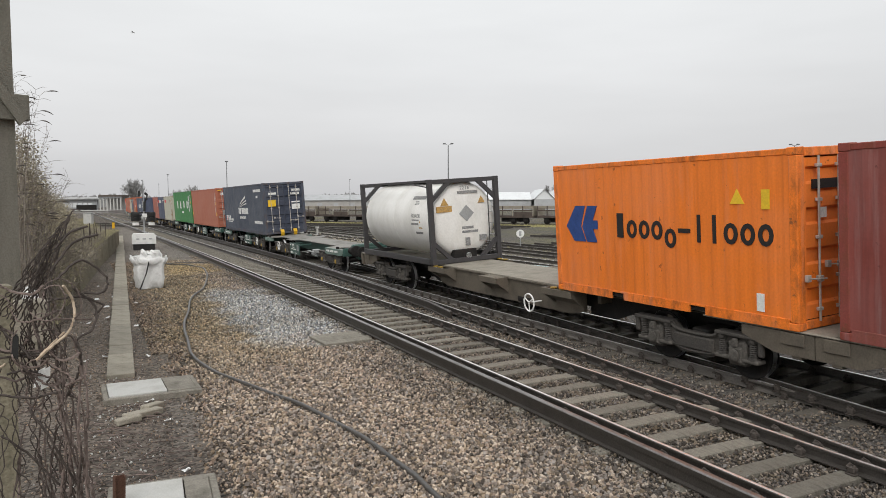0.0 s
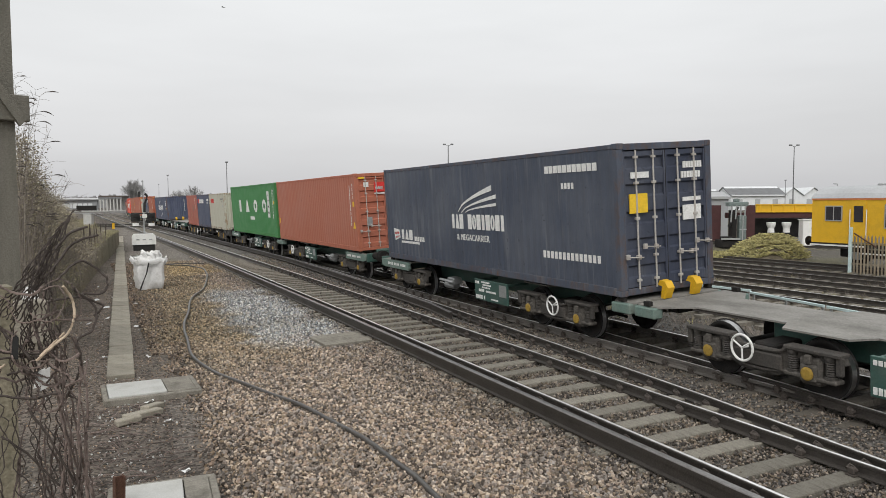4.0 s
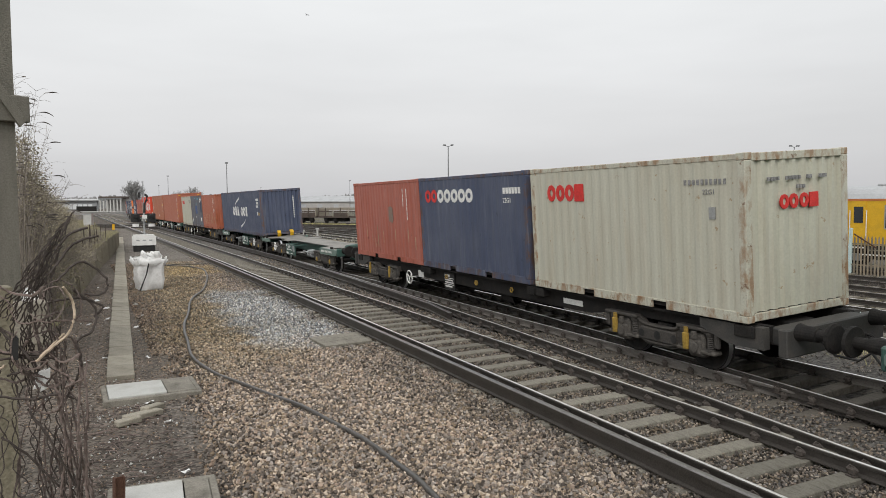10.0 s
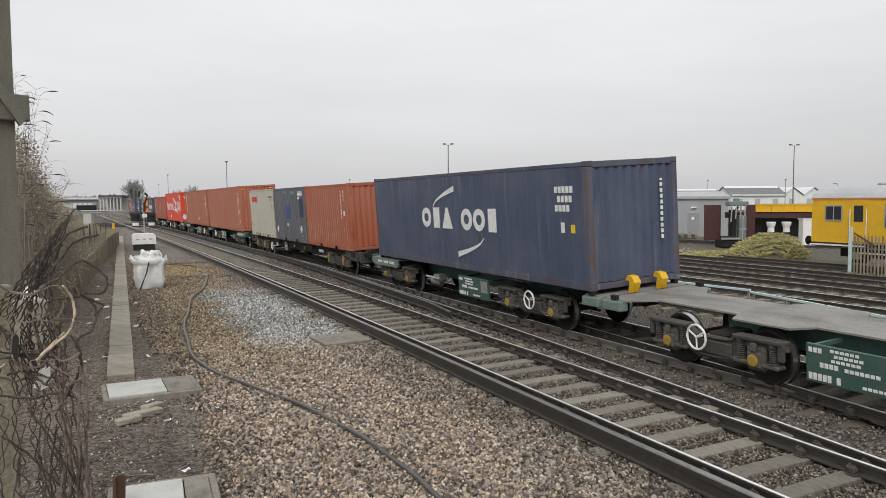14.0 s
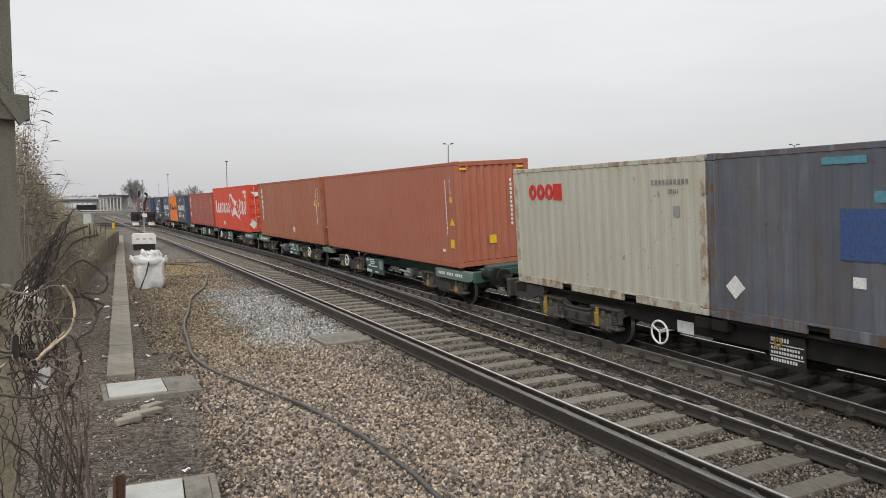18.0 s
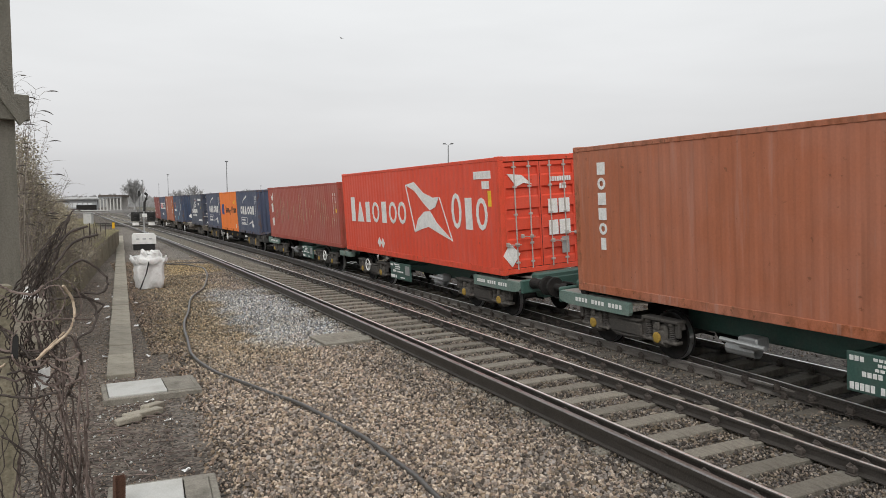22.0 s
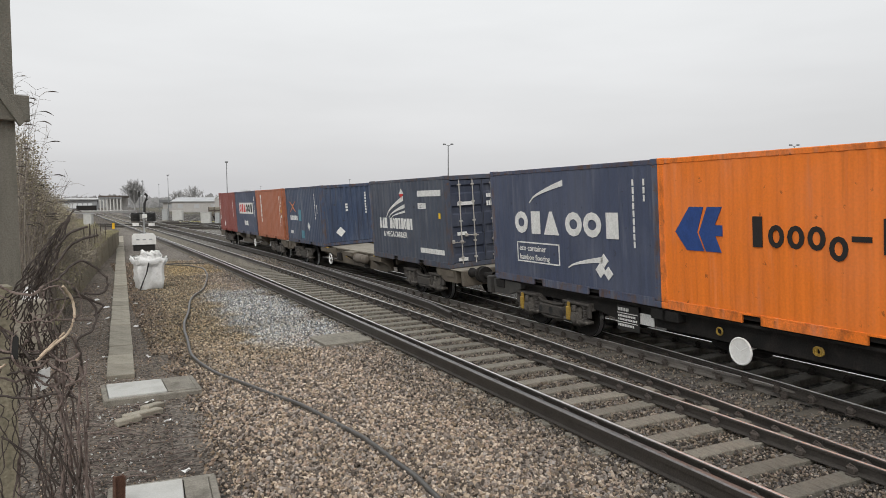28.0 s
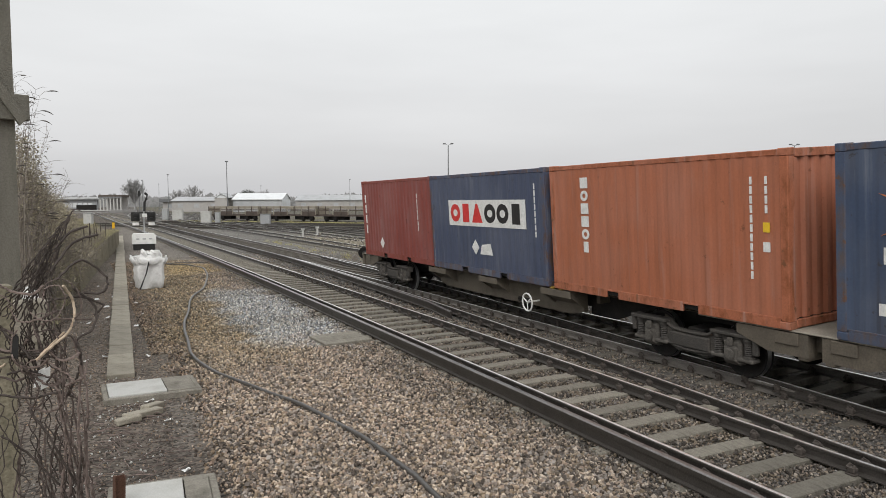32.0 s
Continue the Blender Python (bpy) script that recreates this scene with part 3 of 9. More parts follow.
def conductor(label, offset, y0, y1, cant=CANT, ramp0=False, ramp1=False):
    t = thing("conductor_rail", label, "conductor rail", kind="structure")
    ys = [*steps(y0, min(60, y1), 1.5), *(steps(60, y1, 6)[1:] if y1 > 60 else [])]
    path = []
    for i, s in enumerate(ys):
        dz = -0.07 if (ramp0 and i == 0) or (ramp1 and i == len(ys) - 1) else 0
        path.append(on_line(s, offset(s), dz, cant))
    r = part("rail", sweep(COND_OUT, path), M_RAIL, t)
    part("contact_face", sweep([(-0.044, 0.058), (-0.041, 0.067), (-0.033, 0.0725), (-0.015, 0.0745), (0.015, 0.0745), (0.033, 0.0725), (0.041, 0.067), (0.044, 0.058)], path), M_COND, r, "worn grey contact face")
    pot = shared(("pot",), lambda: Acc().lathe([(-0.24, 0.0), (-0.24, 0.075), (-0.2, 0.08), (-0.17, 0.055), (-0.15, 0.06), (-0.145, 0.0)], "z", n=10))
    for s in steps(y0 + 1, min(40, y1), 2.6):
        part("insulator", pot, M_BOGIE, t, m=on_line(s, offset(s), 0, cant))
    return t


def near_off(s):
    """The near track keeps beside the running track, then leads straight on toward the station."""
    k = min(max((s - 85) / 45, 0.0), 1.0)
    k = k * k * (3 - 2 * k)
    return -3.66 * (1 - k) + (-7.05 - 0.0426 * (s - 104) - line_x(s)) * k


def cross_off(s):
    return float(np.interp(s, [-16, -8, 0, 5, 8, 14.5, 20, 30, 38, 60], [-3.66, -3.25, -2.35, -1.78, -1.5, -1.05, -0.72, -0.3, -0.04, 0.0]))


track("near running track with worn rails on timber sleepers in ballast", near_off, -25, 330, 1.0, True, (-8, 210), 34)
track("running track of the freight train on canted timber sleepers", lambda s: 0.0, -60, 330, CANT, True, (-6, 190), 30, wood=M_SLEEPER_UNDER)
crossover = track("crossover track between the two running lines", cross_off, -10, 38, 2.2, True, (-6, 2), 2)
for s in steps(2.66, 24, 0.66):
    for u in (-0.7525, 0.7525):
        part("rail_chair", shared(("clip",), clip_mesh), M_CLIP, crossover, m=on_line(s, cross_off(s), 0, 2.2) @ pose(u, 0, -0.152))
conductor("grey conductor rail on white insulators beside the near track", lambda s: near_off(s) - 0.7525 - 0.40, -10, 320, 1.0)
conductor("grey conductor rail with a ramped end between the running lines", lambda s: cross_off(s) - 0.7525 - 0.38, 17.2, 200, CANT, True)
for k, (x, far, sh) in enumerate(((5.3, 300, True), (9.1, 260, True), (12.4, 240, False), (15.6, 220, False))):
    track("yard track with dull rails in weedy ballast", lambda s, x=x: x, -20, far, 0.0, sh, (0, 60), 0, False)

# loose stones, thinning out with distance
rng = np.random.default_rng(11)


def sow(n, x0, x1, y0, y1, z0, z1, near_bias=0.0):
    y = y0 + (y1 - y0) * rng.uniform(0, 1, n) ** (1 + near_bias)
    x = rng.uniform(x0, x1, n)
    return np.stack([x + np.array([line_x(s) for s in y]), y, rng.uniform(z0, z1, n)], 1)


near_stones = np.concatenate([sow(72000, -9.55, -5.0, 4.5, 17, -0.245, -0.195, 0.5), sow(36000, -5.2, -2.0, 3, 15, -0.225, -0.172, 0.2),
                              sow(7000, -2.0, -0.5, 4, 15, -0.25, -0.205, 0.2)])
# the stones thin out toward the dark soil; the canted sleepers of the running track stay bare
edge = rng.uniform(0, 1, len(near_stones))
bare = np.array([(x - line_x(y) > -1.45 and abs((y + 6) % 0.6585 - 0.0) < 0.16) or (x + 9.55 + 0.35 * noise.noise(Vector((x * 0.9, y * 0.9, 3))) < e * 0.75)
                 for (x, y, z), e in zip(near_stones, edge)])
near_stones = near_stones[~bare]
scatter("ballast_stones", near_stones, rng.uniform(0.012, 0.030, len(near_stones)) * np.where(near_stones[:, 0] > -5.15, 0.74, 1.0), 12, "loose brown and grey ballast stones")
far_stones = np.concatenate([sow(34000, -9.5, -5.0, 16, 42, -0.245, -0.205, 0.4), sow(14000, -5.2, -2, 15, 45, -0.225, -0.172, 0.3),
                             sow(7000, -2, 2.2, 15, 45, -0.245, -0.205, 0.3), sow(12000, 2, 18, 8, 50, -0.245, -0.2, 0.2)])
scatter("distant_ballast_stones", far_stones, rng.uniform(0.018, 0.036, len(far_stones)), 8, "loose brown ballast stones further along the line")
heap = sow(9000, -8.5, -4.4, 15.8, 27.5, -0.23, -0.18)
heap = np.array([(x, y, z) for x, y, z in heap if noise.noise(Vector((x * 0.8, y * 0.38, 5))) * 0.9 + 0.55 > ((x + 6.3) / 1.5) ** 2 + ((y - 21.5) / 5.0) ** 2])
scatter("fresh_chippings", heap, rng.uniform(0.018, 0.034, len(heap)), 8, "spread heap of fresh blue-grey stone chippings")
soil = sow(15000, -12.0, -9.0, 5, 32, -0.245, -0.226, 0.5)
scatter("soil_grit", soil, rng.uniform(0.005, 0.019, len(soil)), 8, "small stones and grit on dark soil")


# ---------------- containers ----------------
W2 = 1.219
MOVERS = []     # things that ride on the train: (thing, metres up the line at the start, pose on that place)


def wave(length, pitch, depth):
    """Trapezoid folds along a length: points of (along, in)."""
    n = max(1, round(length / pitch))
    p = length / n
    out = []
    for i in range(n):
        a = i * p
        out += [(a, 0.0), (a + 0.30 * p, 0.0), (a + 0.5 * p, depth), (a + 0.8 * p, depth)]
    return out + [(length, 0.0)]


def side_mesh(L, H, depth):
    a = Acc()
    pts = wave(L - 0.30, 0.275, depth)
    for y, d in pts:
        a.v += [(-W2 + 0.012 + d, y - L / 2 + 0.15, 0.15), (-W2 + 0.012 + d, y - L / 2 + 0.15, H - 0.10),
                (-W2 + 0.06 + d, y - L / 2 + 0.15, H - 0.10), (-W2 + 0.06 + d, y - L / 2 + 0.15, 0.15)]
    for i in range(len(pts) - 1):
        for j in range(4):
            q = (j + 1) % 4
            a.f.append((4 * i + j, 4 * i + q, 4 * i + 4 + q, 4 * i + 4 + j))
    return a


def end_mesh(H):
    a = Acc()
    pts = wave(2 * W2 - 0.30, 0.25, 0.045)
    for x, d in pts:
        a.v += [(x - W2 + 0.15, d + 0.015, 0.16), (x - W2 + 0.15, d + 0.015, H - 0.12),
                (x - W2 + 0.15, d + 0.07, H - 0.12), (x - W2 + 0.15, d + 0.07, 0.16)]
    for i in range(len(pts) - 1):
        for j in range(4):
            q = (j + 1) % 4
            a.f.append((4 * i + j, 4 * i + q, 4 * i + 4 + q, 4 * i + 4 + j))
    return a


def door_mesh(H, ribs):
    """One door leaf, folded inward in level bands."""
    a = Acc()
    hgt = H - 0.32
    prof = [(0.0, 0.0)]
    for i in range(ribs):
        z = hgt * (i + 0.5) / ribs + 0.04
        prof += [(z - 0.13, 0.0), (z - 0.09, 0.05), (z + 0.09, 0.05), (z + 0.13, 0.0)]
    prof.append((hgt, 0.0))
    for z, d in prof:
        a.v += [(0.0, d, z), (1.05, d, z), (1.05, d + 0.05, z), (0.0, d + 0.05, z)]
    for i in range(len(prof) - 1):
        for j in range(4):
            q = (j + 1) % 4
            a.f.append((4 * i + j, 4 * i + q, 4 * i + 4 + q, 4 * i + 4 + j))
    a.box(-0.012, 0.04, -0.012, 0.03, 0, hgt)
    a.box(1.01, 1.062, -0.012, 0.03, 0, hgt)
    return a


def bottom_rail(L):
    """Bottom side rail, with fork pockets on the short boxes."""
    a = Acc()
    y0, y1 = -L / 2 + 0.17, L / 2 - 0.17
    if L < 7:
        a.box(-W2 + 0.004, -W2 + 0.06, y0, y1, 0.135, 0.17, 0.004)
        cuts = [(-1.22, -0.86), (0.86, 1.22)]
        s = y0
        for c0, c1 in (*cuts, (y1, y1)):
            a.box(-W2 + 0.004, -W2 + 0.05, s, c0, 0.003, 0.135, 0.004)
            s = c1
    else:
        a.box(-W2 + 0.004, -W2 + 0.05, y0, y1, 0.003, 0.17, 0.006)
    return a


def casting_mesh():
    return Acc().box(-0.085, 0.085, -0.09, 0.09, 0, 0.118, 0.012)


def rod_mesh(H):
    a = Acc().tube([(0, 0, 0.1), (0, 0, H - 0.16)], 0.018, 8)
    for z in (0.28, 0.75, H * 0.5, H - 0.8, H - 0.3):
        a.box(-0.05, 0.05, -0.025, 0.03, z - 0.025, z + 0.025, 0.005)
    return a


def handle_mesh():
    a = Acc().tube([(0, -0.03, 0), (0.2, -0.05, -0.02), (0.38, -0.04, -0.03)], 0.013, 6)
    a.box(-0.03, 0.05, -0.04, 0.02, -0.05, 0.05, 0.006)
    a.box(0.26, 0.34, -0.03, 0.03, -0.07, 0.02, 0.006)
    return a


def bars(marks):
    """Plain bars on a side: marks of (y0, y1, z0, z1) or outlines of (y, z) points, proud of the panel."""
    a = Acc()
    for mk in marks:
        if len(mk) == 4 and not isinstance(mk[0], tuple):
            y0, y1, z0, z1 = mk
            a.box(-W2 + 0.003, -W2 + 0.014, y0, y1, z0, z1)
        else:
            a.prism(list(mk), -W2 + 0.003, -W2 + 0.014, "x")
    return a


def word(y, z, h, n, pitch, fill=0.62, rise=()):
    """A brand name or a code as n plain blocks, from y toward the front (lower y)."""
    out = []
    for i in range(n):
        up = rise[i] if i < len(rise) else (0, 1)
        c = y - (i + 0.5) * pitch
        out.append((c - pitch * fill / 2, c + pitch * fill / 2, z + h * up[0], z + h * up[1]))
    return out


def plain_shape(kind, y, z, w, h, s):
    """One plain shape w wide about y and h tall from z: o a ring, d a narrow block, a a wedge, i an upright, - a dash, else a block."""
    if kind == "o":
        n = 12
        rim = [[(y - (w / 2 - e) * math.sin(2 * math.pi * k / n), z + h / 2 + (h / 2 - e) * math.cos(2 * math.pi * k / n)) for k in range(n)] for e in (0, s)]
        return [[rim[0][k], rim[0][(k + 1) % n], rim[1][(k + 1) % n], rim[1][k]] for k in range(n)]
    if kind == "d":
        return [(y - w * 0.31, y + w * 0.31, z, z + h)]
    if kind == "a":
        return [[(y + w / 2, z), (y + w * 0.08, z + h), (y - w * 0.08, z + h), (y - w / 2, z)]]
    if kind == "i":
        return [(y - s / 2, y + s / 2, z, z + h)]
    if kind == "-":
        return [(y - w / 2, y + w / 2, z + h * 0.32, z + h * 0.32 + s)]
    return [(y - w / 2, y + w / 2, z, z + h)]


def shape_row(y, z, h, pattern, pitch, s, fill=0.82, small=False):
    """A brand name as a row of plain shapes from y toward the front; small: its rings are lower than the rest."""
    out = []
    for k, c in enumerate(pattern):
        if c != " ":
            tall = h * (0.74 if c == "o" and small else 1.0)
            out.append(plain_shape(c, y - (k + 0.5) * pitch, z, pitch * fill, tall, s))
    return out


def scrapes(L, z0, z1, seed, n):
    """Upright scraped strips on the folds of a side."""
    r = random.Random(seed)
    out = []
    for _ in range(n):
        k = r.randint(1, int(L / 0.275) - 2)
        y = -L / 2 + 0.15 + k * 0.275 + 0.04
        a = z0 + (z1 - z0) * r.random() * 0.5
        b = a + (z1 - a) * r.uniform(0.2, 1.0)
        w = r.uniform(0.008, 0.03)
        out.append([(y - w, a + 0.08), (y, a), (y + w * 0.7, a + 0.1), (y + w, b - 0.1), (y, b), (y - w * 0.6, b - 0.15)])
    return out


FONTS = {}


def letters(text, y, z, h, upright=False):
    """Letters on a side, from y toward the front, z at their foot, h tall; upright: one below the other."""
    a = Acc()
    rows = [(c, y, z - k * h * 1.25) for k, c in enumerate(text)] if upright else [(text, y, z)]
    for body, yy, zz in rows:
        if body not in FONTS:
            cu = bpy.data.curves.new("letters", "FONT")
            cu.body, cu.size, cu.resolution_u, cu.extrude = body, 1.0, 2, 0.004
            ob = bpy.data.objects.new("letters", cu)
            me = bpy.data.meshes.new_from_object(ob)
            FONTS[body] = ([tuple(v.co) for v in me.vertices], [tuple(p.vertices) for p in me.polygons])
            bpy.data.objects.remove(ob)
            bpy.data.curves.remove(cu)
            bpy.data.meshes.remove(me)
        k = len(a.v)
        vs, fs = FONTS[body]
        a.v += [(-W2 + 0.007 - p[2], yy - p[0] * h * 1.35, zz + p[1] * h * 1.35) for p in vs]
        a.f += [tuple(k + i for i in f) for f in fs]
    return a


def code(y, z, n, h=0.12, w=0.058):
    """An upright column of n small plain marks."""
    return [(y - w * 0.36, y + w * 0.36, z - i * h * 1.22 - h, z - i * h * 1.22) for i in range(n)]


def container(name, label, L, H, mat, front="wall", frame_mat=None, depth=0.010, ribs=4, sides=(), ends=(), door_mat=None, group=""):
    """A freight container standing on its base centre, front end toward -y. sides: (part name, marks, material); ends: (x0, x1, z0, z1, material, part name)."""
    t = thing(name, label, "shipping container", group=group or "containers on the train")
    fm = frame_mat or FRAMES.get(mat.name, mat)
    S = shared(("side_panel", L, H, depth), lambda: side_mesh(L, H, depth))
    flip = pose(0, 0, 0, 0, 0, 180)
    part("side_panel", S, mat, t)
    part("side_panel", S, mat, t, m=flip)
    B = shared(("bottom_rail", L), lambda: bottom_rail(L))
    part("bottom_rail", B, fm, t)
    part("bottom_rail", B, fm, t, m=flip)
    T = shared(("top_rail", L, H), lambda: Acc().box(-W2 + 0.006, -W2 + 0.07, -L / 2 + 0.17, L / 2 - 0.17, H - 0.105, H - 0.012, 0.01))
    part("top_rail", T, fm, t)
    part("top_rail", T, fm, t, m=flip)
    P = shared(("corner_post", H), lambda: Acc().box(-W2, -W2 + 0.155, 0, 0.15, 0.118, H - 0.118, 0.012))
    C = shared(("casting",), casting_mesh)
    for sx in (0, 1):
        for sy in (0, 1):
            part("corner_post", P, fm, t, m=pose(0, -L / 2, 0) if (sx, sy) == (0, 0) else (
                pose(2 * W2 - 0.155, -L / 2, 0) if (sx, sy) == (1, 0) else (pose(0, L / 2 - 0.15, 0) if sx == 0 else pose(2 * W2 - 0.155, L / 2 - 0.15, 0))))
            for z in (0, H - 0.118):
                part("corner_casting", C, fm, t, m=pose((1 if sx else -1) * (W2 - 0.083), (1 if sy else -1) * (L / 2 - 0.088), z))

    def roof():
        a = Acc()
        pts = wave(L - 0.2, 0.28, 0.02)
        for y, d in pts:
            a.v += [(-W2 + 0.05, y - L / 2 + 0.1, H - 0.04 - d), (W2 - 0.05, y - L / 2 + 0.1, H - 0.04 - d)]
        for i in range(len(pts) - 1):
            a.f.append((2 * i, 2 * i + 1, 2 * i + 3, 2 * i + 2))
        return a
    part("roof_panel", shared(("roof_panel", L, H), roof), mat, t)
    part("floor", shared(("floor", L), lambda: Acc().box(-W2 + 0.06, W2 - 0.06, -L / 2 + 0.05, L / 2 - 0.05, 0.05, 0.15)), M_DARK, t)
    E = shared(("end_beam",), lambda: Acc().box(-W2 + 0.16, W2 - 0.16, 0.0, 0.12, 0, 0.13, 0.01))
    for z in (0.015, H - 0.14):
        part("end_beam", E, fm, t, m=pose(0, -L / 2, z))
        part("end_beam", E, fm, t, m=pose(0, L / 2, z, 0, 0, 180))
    N = shared(("end_wall", H), lambda: end_mesh(H))
    part("end_wall", N, mat, t, m=pose(0, L / 2, 0, 0, 0, 180))
    if front == "wall":
        part("end_wall", N, mat, t, m=pose(0, -L / 2, 0))
    else:
        D = shared(("door", H, ribs), lambda: door_mesh(H, ribs))
        R, Hn = shared(("lock_rod", H), lambda: rod_mesh(H)), shared(("handle",), handle_mesh)
        for k, x in enumerate((-W2 + 0.16, 0.012)):
            d = part("door", D, door_mat or mat, t, m=pose(x, -L / 2 + 0.03, 0.16))
            for j, rx in enumerate((0.28, 0.72)):
                part("lock_rod", R, M_ROD, d, "galvanised locking rod", m=pose(rx, -0.045, -0.14))
                part("handle", Hn, M_ROD, d, m=pose(rx - (0.3 if k == 0 else 0), -0.06, 0.62 + 0.18 * j))
            part("gasket", shared(("gasket", H), lambda: Acc().box(1.052, 1.062, -0.02, 0.01, 0.0, H - 0.32)), M_BLACK, d)
    for nm, marks, mm in sides:
        if nm in ("code_marking", "web_marking", "notice_text", "line_marking", "flag_line", "panel_script", "faded_marking", "paint_scrape"):
            part(nm, bars(marks), mm, t)["kind"] = "stuff"
        elif nm in ("brand_shape", "panel_shape"):
            for mk in marks:
                ob = part("brand_marking", bars(mk), mm, t)
                if nm == "panel_shape":
                    ob.matrix_basis = pose(-0.004, 0, 0)
        elif nm == "lettering":
            for mk in marks:
                part(nm, letters(*mk), mm, t, "white letters")["kind"] = "stuff"
        else:
            for mk in marks:
                part(nm, bars([mk]), mm, t)
    for x0, x1, z0, z1, mm, nm in ends:
        a = Acc()
        if nm == "code_marking" and max(x1 - x0, z1 - z0) > 0.2:
            up = z1 - z0 > x1 - x0
            k, last, step = (z0, z1, 0.125) if up else (x0, x1, 0.075)
            while k < last - 0.03:
                e = min(last, k + step * 0.68)
                if up:
                    a.box(x0, x1, -L / 2 - 0.006, -L / 2 + 0.016, k, e)
                else:
                    a.box(k, e, -L / 2 - 0.006, -L / 2 + 0.016, z0, z1)
                k += step
            part(nm, a, mm, t)["kind"] = "stuff"
        else:
            part(nm, a.box(x0, x1, -L / 2 - 0.006, -L / 2 + 0.016, z0, z1), mm, t)
    return t


def tank_container():
    L, H = 6.058, 2.6
    t = thing("tank_container", "white cylindrical tank in a dark grey open steel frame", "tank container", group="containers on the train")
    for sy in (-1, 1):
        y = sy * (L / 2 - 0.075)
        for sx in (-1, 1):
            part("corner_post", Acc().box(sx * W2 - (0.15 if sx > 0 else 0), sx * W2 + (0 if sx > 0 else 0.15), y - 0.075, y + 0.075, 0, H, 0.012), M_FRAME, t)
            for z0, z1, zs in ((0.12, 0.62, 1), (H - 0.12, H - 0.62, -1)):
                part("diagonal_brace", Acc().prism([(sx * (W2 - 0.13), z1 + 0.1 * zs), (sx * (W2 - 0.13), z1 - 0.06 * zs), (sx * (W2 - 0.62), z0 - 0.02 * zs), (sx * (W2 - 0.80), z0 - 0.02 * zs)],
                                                   y - 0.055, y + 0.055, "y"), M_FRAME, t)
        part("end_beam", Acc().box(-W2 + 0.14, W2 - 0.14, y - 0.06, y + 0.06, 0.01, 0.15, 0.01), M_FRAME, t)
        part("end_beam", Acc().box(-W2 + 0.14, W2 - 0.14, y - 0.06, y + 0.06, H - 0.14, H - 0.01, 0.01), M_FRAME, t)
    for sx in (-1, 1):
        part("bottom_rail", Acc().box(sx * W2 - 0.06, sx * W2 + 0.06 if sx < 0 else sx * W2, -L / 2 + 0.14, L / 2 - 0.14, 0.02, 0.20, 0.01), M_FRAME, t)
        part("top_rail", Acc().box(sx * W2 - 0.05 * (sx > 0), sx * W2 + 0.05 * (sx < 0), -L / 2 + 0.14, L / 2 - 0.14, H - 0.09, H - 0.01, 0.008), M_FRAME, t)
    R, zc = 1.18, 1.34
    prof = [(-2.93, 0.0), (-2.927, 0.55), (-2.91, 0.85), (-2.87, 1.03), (-2.79, 1.13), (-2.66, R)]
    prof += [(-p[0], p[1]) for p in reversed(prof)]
    shell = part("tank_shell", Acc().lathe(prof, "y", (0, 0, zc), 48).mesh("tank_shell", True), M_TANK, t)
    for y in (-2.6, 0.0, 2.6):
        part("seam_band", Acc().lathe([(-0.03, R), (-0.03, R + 0.006), (0.03, R + 0.006), (0.03, R)], "y", (0, y, zc), 48), M_TANK, shell)
    part("manhole", Acc().lathe([(2.38, 0.3), (2.56, 0.3), (2.58, 0.26), (2.58, 0.0)], "z", (0, 0.2, 0), 20), M_STEEL, shell)
    part("walkway", Acc().box(-0.5, 0.5, -2.9, 2.9, H - 0.06, H - 0.02), M_STEEL, t)
    part("drain_line", Acc().tube([(-1.0, -2.62, 2.35), (-1.02, -2.0, 2.42), (-0.9, -1.2, 2.47), (-0.6, 0.2, 2.55)], 0.02, 6), M_FRAME, t)
    part("valve_box", Acc().box(-0.45, 0.35, -2.98, -2.7, 0.10, 0.40, 0.02), M_DARK, t)
    part("valve", Acc().tube([(0.05, -3.0, 0.2), (0.05, -2.7, 0.3)], 0.06, 8).ring((0.05, -3.0, 0.2), 0.08, 0.015, "y"), M_STEEL, t)
    for x in (0.83, 1.03):
        part("ladder_rail", Acc().tube([(x, -2.985, 0.2), (x, -2.985, H - 0.1)], 0.016, 6), M_FRAME, t)
    for z in (0.45, 0.8, 1.15, 1.5, 1.85, 2.2):
        part("ladder_rung", Acc().tube([(0.83, -2.985, z), (1.03, -2.985, z)], 0.012, 6), M_STEEL, t)
    y = -2.935

    def tri(x, z, s):
        return Acc().prism([(x - s, z), (x + s, z), (x, z + 1.75 * s)], y - 0.004, y + 0.03, "y")
    part("warning_placard", tri(-0.66, 1.78, 0.13), M_AMBER, shell)
    part("warning_placard", tri(0.62, 1.80, 0.12), M_AMBER, shell)
    part("orange_plate", Acc().box(-0.93, -0.42, y - 0.004, y + 0.05, 1.58, 1.76), M_AMBER, shell)
    part("hazard_diamond", Acc().prism([(-0.18, 1.5), (0.08, 1.25), (0.34, 1.5), (0.08, 1.76)], y - 0.004, y + 0.03, "y"), M_STEEL, shell)
    part("stencil_marking", Acc().box(-0.2, 0.5, y - 0.004, y + 0.02, 2.12, 2.2).box(-0.1, 0.3, y - 0.004, y + 0.02, 1.02, 1.1)
         .box(-0.1, 0.45, y - 0.004, y + 0.02, 0.9, 0.97).box(0.5, 0.75, y - 0.004, y + 0.02, 0.62, 0.8).box(0.0, 0.16, y - 0.004, y + 0.02, 0.5, 0.75), M_STENCIL, shell)["kind"] = "stuff"
    sd = Acc()
